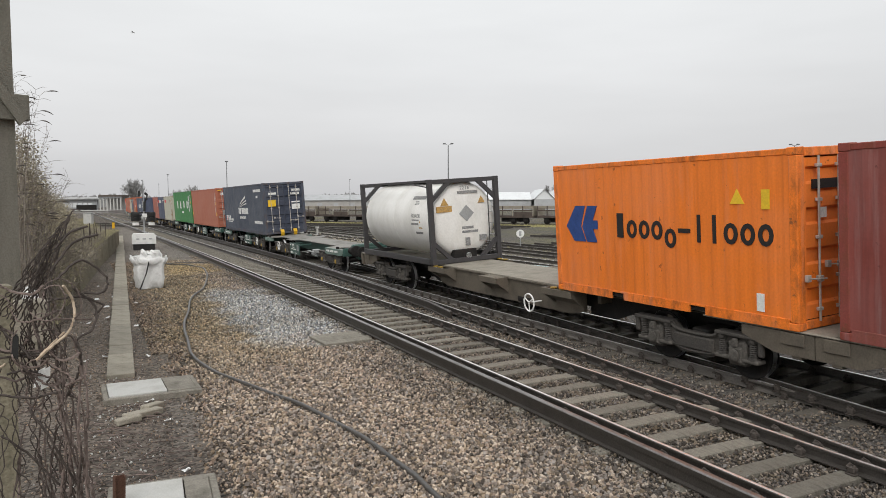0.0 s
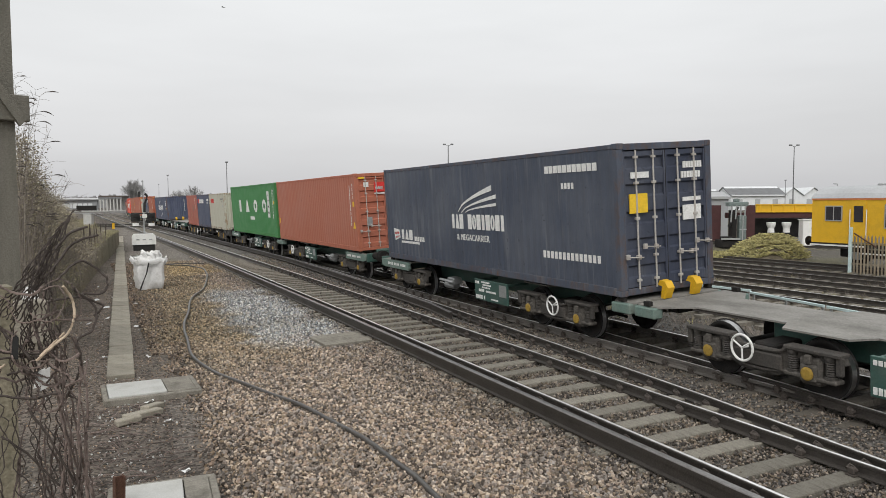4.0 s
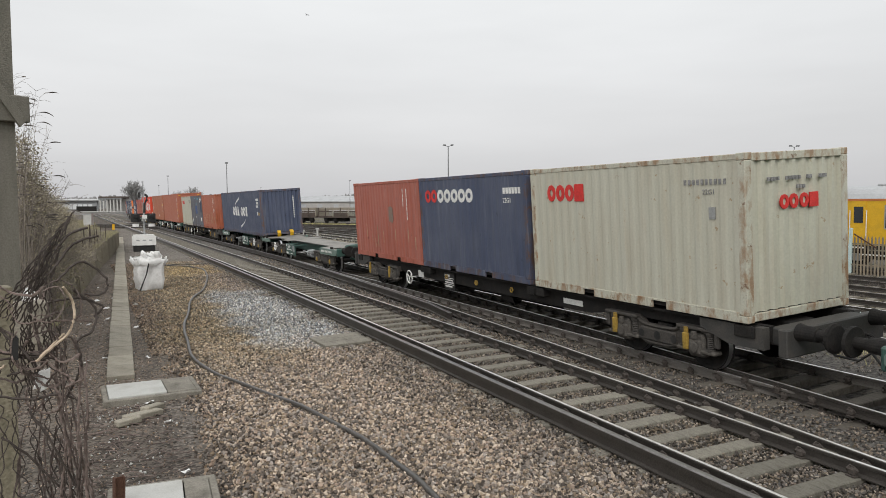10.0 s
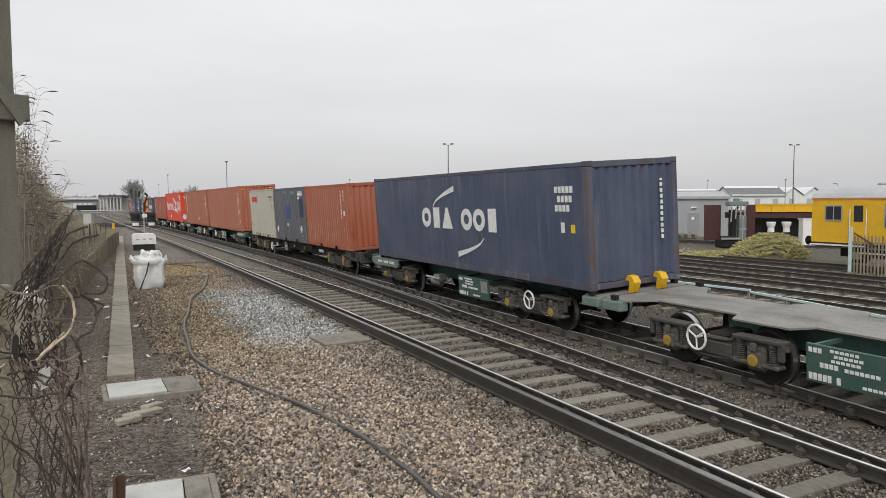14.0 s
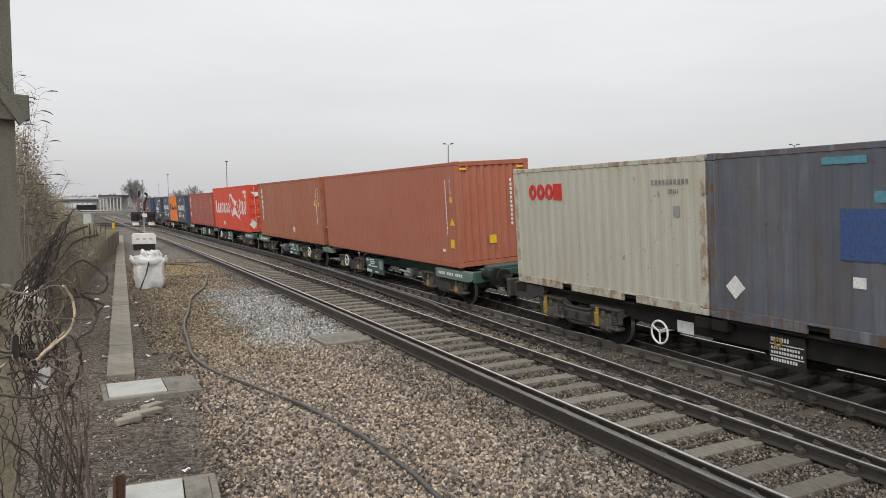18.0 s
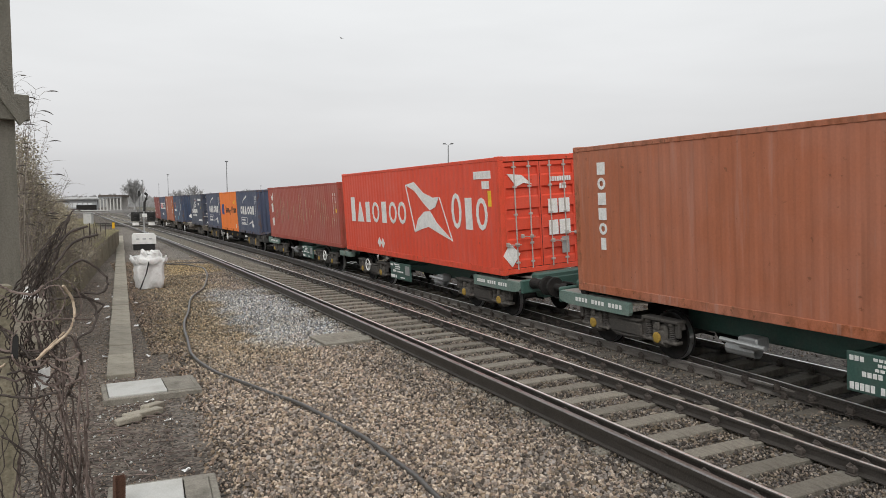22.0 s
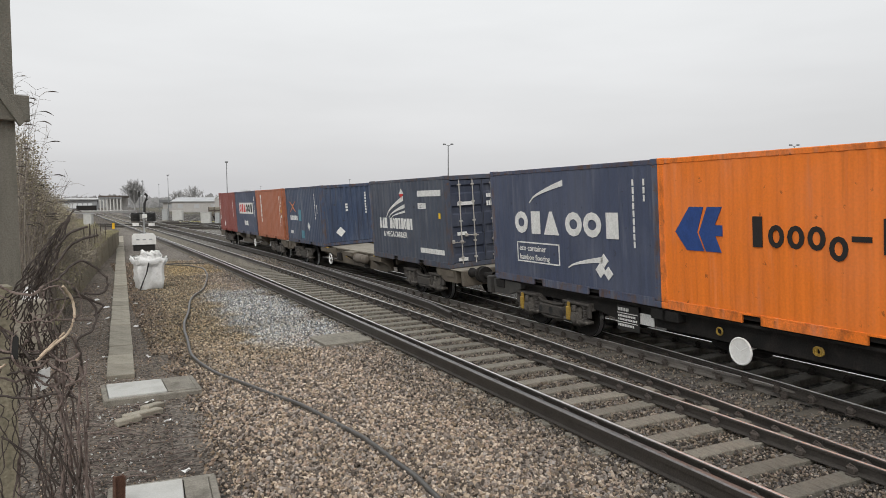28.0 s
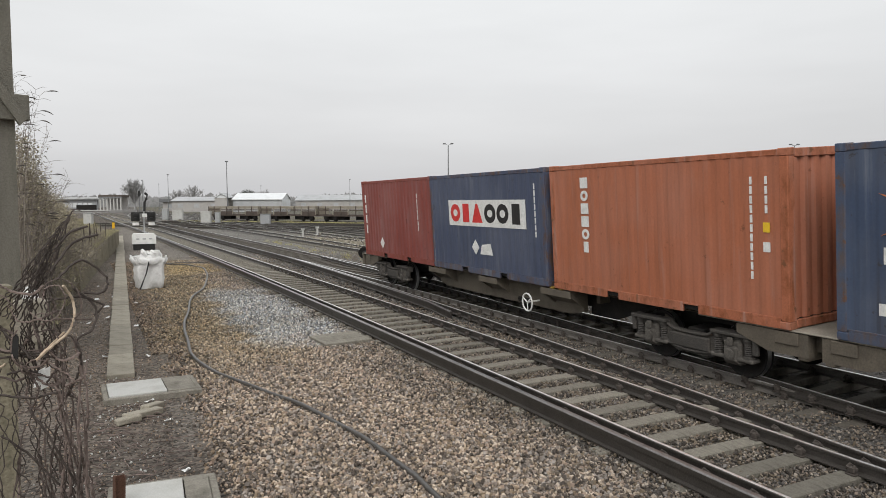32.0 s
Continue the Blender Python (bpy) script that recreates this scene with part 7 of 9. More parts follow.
# collapsed chain-link fence with bare creepers
def chain_link():
    t = thing("chain_link_fence", "sagging rusted chain-link fence tangled with bare creeper", "fence")
    r = random.Random(14)

    def at(u, v, d=0.0):
        """u across and v up the hanging fence, d metres toward the camera."""
        return Vector((-10.89 + 0.33 * u + 0.02 * (1 - v), 3.45 - d + 0.05 * math.sin(3 * u + 4 * v), 1.62 + 1.26 * v))

    def strand(pts, rad, mat_wob=0.006, d=0.0, zig=0.0, pitch=0.055):
        """A rounded strand through (u, v) points, shaken a little, with the zigzag of woven wire where asked."""
        line = smooth([at(u, v, d + r.uniform(-0.02, 0.02)) for u, v in pts], 7)
        far, out = 0.0, []
        for i, p in enumerate(line):
            far += (p - line[i - 1]).length if i else 0
            q = p + Vector((r.gauss(0, mat_wob * 0.35), r.gauss(0, mat_wob * 0.4), r.gauss(0, mat_wob * 0.25)))
            if zig:
                q += Vector((zig * (abs((far / pitch) % 2 - 1) * 2 - 1), 0, 0))
            out.append(q)
        return out, rad

    # the torn top of the mesh, folded over: wires sweep down from one corner
    w = Acc()
    for k in range(15):
        f = k / 14
        u0, v0 = 0.44 + 0.50 * f + r.uniform(-0.02, 0.02), 0.83 + 0.17 * f
        du = r.uniform(-0.05, 0.05)
        pts, rad = strand([(u0, v0), (u0 - 0.13 + du * 0.5, v0 - 0.10), (u0 - 0.25 + du, v0 - 0.22), (u0 - 0.30 + du, v0 - 0.34), (u0 - 0.24 + du, v0 - 0.46)], 0.0031, 0.006, 0.0, 0.007, 0.028)
        w.tube(pts, rad, 5)
    for k in range(9):
        f = k / 8
        pts, rad = strand([(0.42 + 0.46 * f, 0.82 + 0.16 * f), (0.22 + 0.5 * f, 0.74 + 0.1 * f), (0.05 + 0.4 * f, 0.70 + 0.02 * f), (-0.1 + 0.35 * f, 0.66 - 0.03 * f)], 0.003, 0.006, -0.04, 0.006, 0.03)
        w.tube(pts, rad, 4)
    # the lower mesh still hangs in uneven diamonds
    n, rows = 5, 11
    for i in range(n):
        for side in (0, 1):
            pts = []
            for j in range(rows + 1):
                v = -0.12 + 0.72 * j / rows
                u = (i + (0.5 if (j + side) % 2 else 0.0)) / n * 0.92 - 0.08
                q = Vector((u * 5, v * 6, 2))
                pts.append(at(u + 0.11 * noise.noise(q), v + 0.05 * noise.noise(q + Vector((9, 0, 0))), -0.03))
            w.tube(smooth(pts, 3), 0.0025, 4, False)
    part("wire_mesh", w, M_WIRE, t)["kind"] = "stuff"
    # strands pulled out of the mesh
    for pts in ([(-0.1, 0.545), (0.2, 0.53), (0.55, 0.525)], [(-0.1, 0.51), (0.25, 0.515), (0.6, 0.52)], [(0.0, 0.63), (0.25, 0.56), (0.42, 0.50)], [(-0.1, 0.40), (0.35, 0.375), (0.6, 0.39), (0.86, 0.375)],
                [(0.0, 0.26), (0.3, 0.17), (0.6, 0.05), (0.75, -0.05)], [(0.3, 0.34), (0.55, 0.22), (0.8, 0.05)], [(0.1, 0.46), (0.3, 0.47), (0.5, 0.45)],
                [(0.72, 0.87), (0.88, 0.92), (1.10, 0.945)], [(0.66, 0.80), (0.92, 0.89), (1.22, 0.915)], [(0.72, 0.77), (1.0, 0.83), (1.28, 0.77), (1.24, 0.72), (1.02, 0.72)],
                [(0.90, 0.74), (1.14, 0.67), (1.10, 0.60), (0.92, 0.57), (0.95, 0.50), (0.88, 0.44), (0.74, 0.37)], [(0.6, 0.70), (0.95, 0.71), (1.22, 0.675), (1.12, 0.64)]):
        line, rad = strand(pts, 0.0052, 0.005, 0.03)
        part("loose_wire", Acc().tube(line, rad, 6), M_WIRE, t)
    # creeper: curls in the middle, a rope of stems down the torn edge
    b = Acc()
    for k in range(34):
        u, v = r.uniform(0.22, 0.98), r.uniform(0.42, 0.76)
        an, cu = r.uniform(0, 6.28), r.choice((-1, 1)) * r.uniform(0.25, 0.75)
        pts = [(u, v)]
        for i in range(r.randint(4, 8)):
            an += cu + r.gauss(0, 0.25)
            pts.append((pts[-1][0] + 0.125 * math.cos(an), pts[-1][1] + 0.034 * math.sin(an)))
        if max(q[0] for q in pts) > 1.12:
            continue
        line, rad = strand(pts, 0.0, 0.005, r.uniform(-0.05, 0.08))
        r0 = r.uniform(0.003, 0.006)
        b.tube(line, [r0 * (1.1 - 0.5 * i / len(line)) for i in range(len(line))], 5)
    for k in range(17):
        f = r.uniform(0.64, 1.0)
        g = f + r.gauss(0, 0.05)
        pts = [(f + 0.06 * math.sin(i * 1.7 + k) * r.uniform(0.3, 1) + (g - f) * i / 6 - 0.06 * (i / 6) ** 2 * (k % 3), -0.14 + 0.12 * i) for i in range(r.choice((4, 5, 6, 7, 8)))]
        line, rad = strand(pts, 0.0, 0.006, r.uniform(-0.08, 0.06))
        r0 = r.uniform(0.0035, 0.0072)
        b.tube(line, [r0 * (1.15 - 0.5 * i / len(line)) for i in range(len(line))], 6)
    for k in range(10):
        u = 0.05 + 0.6 * r.random()
        pts = [(u + 0.07 * math.sin(i + k) , -0.14 + 0.10 * i) for i in range(r.choice((4, 5, 6)))]
        line, rad = strand(pts, 0.0, 0.006, -0.06)
        b.tube(line, [0.004] * len(line), 5)
    part("creeper_tangle", b, M_STEM, t, "bare dark brown creeper stems")["kind"] = "stuff"
    for pts, rad in (([(0.80, 0.755), (0.89, 0.70), (0.90, 0.65), (0.82, 0.60), (0.64, 0.56), (0.46, 0.515)], 0.0058), ([(0.78, 0.60), (0.66, 0.57), (0.50, 0.53)], 0.0045), ([(0.10, 0.50), (0.0, 0.485), (-0.1, 0.47)], 0.005)):
        line, _ = strand(pts, rad, 0.003, 0.07)
        part("peeled_stem", Acc().tube(line, rad, 6), M_PALETWIG, t, "pale peeled stem")
    rag = Acc()
    for k in range(5):
        c = at(r.uniform(0.36, 0.54), r.uniform(0.38, 0.47), 0.0)
        h, q = r.uniform(0.02, 0.05), r.uniform(0.008, 0.02)
        rag.prism([(c.x - q, c.z - h), (c.x + q * 0.5, c.z - h * 0.8), (c.x + q, c.z + h), (c.x - q * 0.4, c.z + h * 0.7)], c.y - 0.004, c.y + 0.004 + 0.01 * (k % 3), "y")
    part("caught_rag", rag, M_BAG, t, "torn white plastic caught in the mesh")["kind"] = "stuff"
    part("dark_rag", Acc().prism([(-10.825, 2.28), (-10.80, 2.27), (-10.795, 2.36), (-10.812, 2.38)], 3.40, 3.415, "y"), M_BLACK, t, "black plastic caught in the mesh")
    part("fence_post", Acc().prism([(-0.075, -0.075), (0.075, -0.075), (0.065, 0.065), (-0.065, 0.065)], -0.35, 2.50, "z"), M_POST, t, "square mossy concrete fence post", m=pose(-10.975, 4.2, 0, 0, 0, 12))


M_STEM = material("creeper_bark", (0.16, 0.124, 0.11), 0.9, 0, 0.25, 6, 60, 0.4, (0.07, 0.054, 0.048), 0.6, island=0.45)
chain_link()


# shrubs on the bank
def shrub(name, label, cx, cy, z0, rx, ry, h, clumps, seed, mat_leaf, leaves=34):
    """A thicket: fine arching twigs and clumps of small dull leaves inside an uneven dome."""
    r = random.Random(seed)
    t = thing(name, label, "shrub")
    st, lf = Acc(), Acc()
    for k in range(clumps):
        a, d = r.uniform(0, 2 * math.pi), r.random() ** 0.5
        x, y = cx + rx * d * math.cos(a), cy + ry * d * math.sin(a)
        roof = h * (1 - 0.5 * d * d) * (0.86 + 0.30 * noise.noise(Vector((x * 1.1, y * 0.6, seed))))
        top = Vector((x, y, z0 + roof * (0.12 + 0.88 * r.random() ** 0.55)))
        foot = Vector((x + r.gauss(0, 0.15), y + r.gauss(0, 0.2), z0 - 0.1))
        bow = Vector((r.gauss(0, 0.12), r.gauss(0, 0.15), 0))
        st.tube([foot, foot.lerp(top, 0.5) + bow, top], [0.009, 0.006, 0.003], 3, False)
        for i in range(7):
            p = foot.lerp(top, r.uniform(0.45, 1.0)) + bow * 0.6
            e = Vector((r.gauss(0, 0.16), r.gauss(0, 0.18), abs(r.gauss(0.12, 0.12))))
            st.tube([p, p + e * 0.55 + Vector((0, 0, 0.03)), p + e], [0.0035, 0.003, 0.002], 3, False)
        for i in range(leaves):
            p = top + Vector((r.gauss(0, 0.13), r.gauss(0, 0.17), r.gauss(-0.05, 0.13)))
            q = r.uniform(0.014, 0.034)
            ax, bx = Vector((r.gauss(0, 1), r.gauss(0, 1), r.gauss(0, 0.7))).normalized(), Vector((r.gauss(0, 1), r.gauss(0, 1), r.gauss(0, 1)))
            bx = (bx - ax * bx.dot(ax)).normalized()
            lf.poly([p - ax * q, p + bx * q * 0.5, p + ax * q, p - bx * q * 0.5])
    part("twig_mass", st, M_TWIG, t)["kind"] = "stuff"
    part("foliage", lf, mat_leaf, t)["kind"] = "stuff"


def seed_shrub(cx, cy, z0, seed):
    """A tall bare shrub whose thin shoots end in drooping brown seed heads."""
    r = random.Random(seed)
    t = thing("shrub", "tall bare shrub with drooping brown seed heads on the bank", "shrub")
    st, hd = Acc(), Acc()
    for k in range(46):
        f = r.random()
        low = k >= 26
        tip = Vector((cx - 0.22 + (1.0 if low else 0.66) * f, cy + r.gauss(0, 0.5), z0 + ((2.0 + 0.5 * r.random() + 0.25 * (1 - f)) if low else (4.3 - 2.0 * f * r.uniform(0.25, 1.0)))))
        foot = Vector((cx + r.gauss(-0.1, 0.12), cy + r.gauss(0, 0.3), z0))
        mid = foot.lerp(tip, 0.6) + Vector((-0.12 * r.random(), r.gauss(0, 0.1), 0.2))
        line = smooth([foot, mid, tip], 5)
        st.tube(line, [0.0055 * (1.05 - 0.85 * i / len(line)) for i in range(len(line))], 4, False)
        for q in range(r.choice((0, 1, 1, 2))):
            p = line[r.randint(5, len(line) - 1)]
            way = Vector((r.uniform(0.3, 1.0) * (1 if r.random() < 0.8 else -1), r.gauss(0, 0.4), 0.0)).normalized()
            e = p + way * r.uniform(0.05, 0.16) + Vector((0, 0, r.uniform(0.02, 0.10)))
            st.tube([p, p.lerp(e, 0.6) + Vector((0, 0, 0.02)), e], [0.0035, 0.003, 0.0025], 3, False)
            ln = r.uniform(0.10, 0.24)
            bend = r.uniform(0.25, 0.7)
            arc = [e + way * ln * i / 6 + Vector((0, 0, ln * (0.35 * i / 6 - bend * (i / 6) ** 2))) for i in range(7)]
            hd.tube(arc, [0.003, 0.007, 0.011, 0.012, 0.010, 0.007, 0.002], 5)
        for q in range(9):
            p = line[r.randint(3, len(line) - 1)]
            e = Vector((r.gauss(0.06, 0.13), r.gauss(0, 0.13), r.uniform(-0.03, 0.18)))
            st.tube([p, p + e * 0.6 + Vector((0, 0, 0.03)), p + e], [0.003, 0.0025, 0.0015], 3, False)
    part("twig_mass", st, M_TWIG, t)["kind"] = "stuff"
    part("seed_head_mass", hd, M_SEED, t, "drooping grey-brown seed heads")["kind"] = "stuff"


M_SEED = material("dry_seed_head", (0.105, 0.092, 0.082), 0.95, 0, 0.3, 9, 60, 0.3, island=0.35)
seed_shrub(-11.72, 14.6, 0.9, 3)
shrub("shrub", "leafy dull green and brown shrub behind the post", -11.92, 16.6, 0.7, 0.45, 1.5, 4.1, 520, 4, M_LEAF, 36)
shrub("shrub", "dense dull green and brown hedge on the bank", -12.05, 22.0, 0.9, 0.72, 3.6, 2.95, 620, 5, M_LEAF, 40)
shrub("shrub", "dense brown hedge further along the bank", -12.35, 30.5, 0.9, 0.85, 5.0, 2.85, 520, 6, M_LEAF, 40)
shrub("shrub", "ragged bare bush on the far bank", -12.9, 43, 0.85, 0.9, 7, 2.9, 420, 8, M_LEAF, 30)
shrub("bramble", "low faded grass and bramble on the wall top", -11.55, 20, 0.85, 0.35, 4.0, 0.7, 130, 9, M_IVY, 22)
shrub("bramble", "low brown bramble over the bank behind the railing", -11.5, 30, 0.85, 0.6, 6.0, 0.75, 240, 10, M_LEAF, 24)
shrub("bramble", "tangled brown bramble further along the bank", -11.4, 44, 0.85, 0.8, 9.0, 0.8, 300, 11, M_IVY, 24)


def tufts(name, label, spots, h, mat, seed):
    r = random.Random(seed)
    a = Acc()
    for x, y, z in spots:
        for k in range(r.randint(4, 8)):
            dx, dy = r.gauss(0, 0.05), r.gauss(0, 0.05)
            hh = h * r.uniform(0.5, 1.2)
            lx, ly = r.gauss(0, 0.5) * hh, r.gauss(0, 0.5) * hh
            a.poly([(x + dx - 0.008, y + dy, z), (x + dx + 0.008, y + dy, z), (x + dx + lx, y + dy + ly, z + hh)])
    return tagged(put(name, a, mat), label, "grass", kind="stuff")


tr = random.Random(21)
tufts("grass_tufts", "faded grass along the wall top and bank", [(wall_x(y) - tr.uniform(0.02, 0.9), y, wall_top(y) - 0.03) for y in (tr.uniform(20, 60) for _ in range(1400))], 0.2, M_IVY, 1)
dead = Acc()
for k in range(190):
    x, y = tr.uniform(-11.2, -9.75), tr.uniform(7.9, 12.0)
    an, ln = tr.uniform(0, 6.28), tr.uniform(0.05, 0.42)
    dead.tube([(x, y, -0.22), (x + ln * 0.5 * math.cos(an), y + ln * 0.5 * math.sin(an), -0.19), (x + ln * math.cos(an + 0.3), y + ln * math.sin(an + 0.3), -0.21)], 0.006, 4)
tagged(put("dead_stems", dead, M_STEM), "dry brown stems strewn over the soil", "dead plants", kind="stuff")
lit = random.Random(5)
for k in range(26):
    x, y = lit.uniform(-11.0, -9.6), lit.uniform(8, 34)
    s = lit.uniform(0.03, 0.09)
    a = Acc()
    for i in range(2):
        a.poly([(-s, -s * 0.6, 0), (s * 0.8, -s * 0.5, 0.03 * lit.random()), (s, s * 0.6, 0.01), (-s * 0.7, s * 0.5, 0.04)]) if i == 0 else a.poly([(-s * 0.7, s * 0.5, 0.04), (s, s * 0.6, 0.01), (s * 0.5, s, 0.05), (-s * 0.4, s * 1.1, 0.02)])
    tagged(put("litter_scrap", a, M_BAG, None, pose(x, y, -0.215, 0, 0, lit.uniform(0, 360))), "scrap of white plastic litter on the soil", "litter", group="litter beside the trough")


crumbs = [(lit.gauss(-10.45, 0.45), lit.uniform(7.6, 22) if k % 3 else lit.uniform(7.6, 12.5), -0.226) for k in range(420)]
scatter("white_crumbs", np.array(crumbs), [lit.uniform(0.007, 0.022) for _ in crumbs], 8, "crumbs of white litter and stone strewn over the soil", M_CONCRETE_LT)


# ---------------- the yard beyond the train ----------------
def yard(a, d, z=0.0):
    """A place in the yard: a metres across, d metres out from the bank, along the yard's own axis."""
    y = radians(25)
    return Vector((EYE.x + a * math.cos(y) + d * math.sin(y), EYE.y - a * math.sin(y) + d * math.cos(y), z))


def yard_pose(a, d, z=0.0, turn=0.0):
    p = yard(a, d, z)
    return pose(p.x, p.y, p.z, 0, 0, -25 + turn)


# guard boards beside the yard's conductor rail
gb = thing("guard_board", "pale teal guard boards along a conductor rail", "guard board", kind="structure")
for (x0, y0), (x1, y1) in (((6.75, 19.4), (7.2, 15.8)), ((6.85, 15.5), (6.25, 12.6)), ((6.22, 12.5), (5.85, 10.6)), ((5.5, 27.2), (6.6, 23.5))):
    l = math.hypot(x1 - x0, y1 - y0)
    m = pose(x0, y0, 0.22, 0, 0, math.degrees(math.atan2(y1 - y0, x1 - x0)))
    part("board", Acc().box(0, l, -0.03, 0.03, -0.07, 0.0, 0.008), M_BOARD, gb, m=m)
    for k in (0.1, l / 2, l - 0.1):
        part("bracket", Acc().box(k - 0.03, k + 0.03, 0.025, 0.07, -0.42, -0.05), M_STEEL, gb, m=m)


def straight_track(x0, y0, x1, y1, label):
    t = thing("railway_track", label, "railway track", kind="structure")
    l = math.hypot(x1 - x0, y1 - y0)
    m = pose(x0, y0, -0.04, 0, 0, math.degrees(math.atan2(y1 - y0, x1 - x0)) - 90)
    for u in (-0.7525, 0.7525):
        part("rail", sweep(RAIL_OUT, [m @ pose(u, 0, 0), m @ pose(u, l, 0)]), M_RAIL, t)
    j = Acc()
    for k in range(int(l / 0.7)):
        j.box(-1.3, 1.3, -0.125, 0.125, -0.13, 0, 0, m @ pose(rnd.uniform(-0.06, 0.06), 0.3 + 0.7 * k, -0.16, 0, 0, rnd.uniform(-2, 2)))
    part("far_sleepers", j, M_SLEEPER, t)["kind"] = "stuff"


straight_track(24.0, 54.5, 33.0, 30.0, "yard siding with rusty rails before the grey building")
straight_track(18.0, 44.0, 20.6, 4.0, "yard siding under the yellow coach")
straight_track(-11.6, 300.0, -3.25, 104.0, "far running track leading on toward the station")
straight_track(4.0, 133.7, 50.0, 67.3, "siding under a row of open wagons")
for off in (8.0, 13.0, 20.0, 26.0):
    straight_track(4.0 - 0.82 * off, 133.7 - 0.57 * off, 42.0 - 0.82 * off, 78.8 - 0.57 * off, "empty yard siding with dull rails in weedy ballast")


def lamp_mast(a, d, h, twin=True):
    t = thing("lamp_mast", "tall thin grey yard lighting mast", "lamp mast", yard_pose(a, d, -0.2), "lighting masts of the yard")
    part("mast", Acc().tube([(0, 0, 0), (0, 0, h * 0.5), (0, 0, h)], [0.11, 0.09, 0.06], 8), M_MAST, t)
    if twin:
        for s in (-1, 1):
            part("lamp_head", Acc().tube([(0, 0, h - 0.1), (s * 0.45, 0, h + 0.12)], 0.035, 6).box(s * 0.35, s * 0.8, -0.14, 0.14, h + 0.06, h + 0.26, 0.03), M_MAST, t)
    else:
        part("lamp_head", Acc().box(-0.3, 0.3, -0.14, 0.14, h - 0.1, h + 0.15, 0.03), M_MAST, t)


M_MAST = material("dull_grey_mast", (0.16, 0.165, 0.17), 0.7, 0.2, 0.1, 2, 20, 0)
for a, d, h, tw in ((0.86, 110, 11.7, True), (-44.6, 150, 11.6, False), (-83.3, 220, 11.7, False), (-33.3, 260, 11.3, False), (55.6, 115, 11.7, True), (-116, 280, 11.8, False),
                    (-95.3, 380, 11.9, False), (-137, 350, 12.3, False), (106, 290, 11.2, False), (83, 350, 10.4, False), (104, 220, 9.3, False)):
    lamp_mast(a, d, h, tw)


# long row of open wagons
def open_wagon(m, body, label):
    t = thing("open_wagon", label, "railway wagon", m, "stabled wagons in the yard")
    L = 11.6
    part("underframe", Acc().box(-L / 2, L / 2, -1.2, 1.2, 0.80, 1.1), M_BROWNW, t)
    part("brake_gear", Acc().box(-L / 2 + 1.3, -1.2, -0.6, 0.6, 0.22, 0.8).box(0.9, L / 2 - 2.1, -0.6, 0.6, 0.25, 0.8), M_DARK, t)
    part("side_rib", Acc().box(-L / 2, -L / 2 + 0.12, -1.32, -1.24, 1.0, 2.35), M_BROWNW, t)
    for k in range(1, 9):
        x = -L / 2 + k * L / 8
        part("side_rib", shared(("wrib",), lambda: Acc().box(-0.06, 0.06, -1.33, -1.25, 1.0, 2.35)), M_BROWNW if k % 2 else body, t, m=pose(x - 0.06, 0, 0))
    for k in range(4):
        x0 = -L / 2 + k * L / 4
        part("side_door", Acc().box(x0 + 0.05, x0 + L / 4 - 0.05, -1.25, -1.18, 2.08, 2.32, 0.02), body, t)
        part("side_plank", Acc().box(x0 + 0.05, x0 + L / 4 - 0.05, -1.24, -1.18, 1.68, 1.86, 0.015), M_BROWNW, t)
        if k % 2:
            part("side_door", Acc().box(x0 + 0.05, x0 + L / 4 - 0.05, -1.22, -1.15, 1.1, 1.55), M_BROWNW, t)
    part("far_side", Acc().box(-L / 2, L / 2, 1.15, 1.25, 1.95, 2.35), body, t)
    part("end_board", Acc().box(-L / 2, -L / 2 + 0.08, -1.15, 1.15, 1.1, 2.35), body, t)
    part("end_board", Acc().box(L / 2 - 0.08, L / 2, -1.15, 1.15, 1.1, 2.35), body, t)
    for x in (-4.6, -2.8, 2.8, 4.6):
        part("wheel", shared(("ywheel",), lambda: Acc().lathe([(-0.06, 0.0), (-0.06, 0.46), (0.06, 0.46), (0.06, 0.0)], "y", n=16)), M_DARK, t, m=pose(x, -0.75, 0.42))
        part("axle_guard", shared(("yguard",), lambda: Acc().prism([(-0.45, 0.85), (0.45, 0.85), (0.2, 0.25), (-0.2, 0.25)], -1.05, -0.95, "y")), M_DARK, t, m=pose(x, 0, 0))


p0, p1 = Vector((6.6, 129.9)), Vector((43.8, 76.2))
way = (p1 - p0).normalized()
for k in range(6):
    c = p0 + way * (5.8 + 12.1 * k)
    open_wagon(pose(c.x, c.y, -0.04, 0, 0, math.degrees(math.atan2(way.y, way.x))), M_BUFF, "faded buff and brown open wagon standing in the yard")


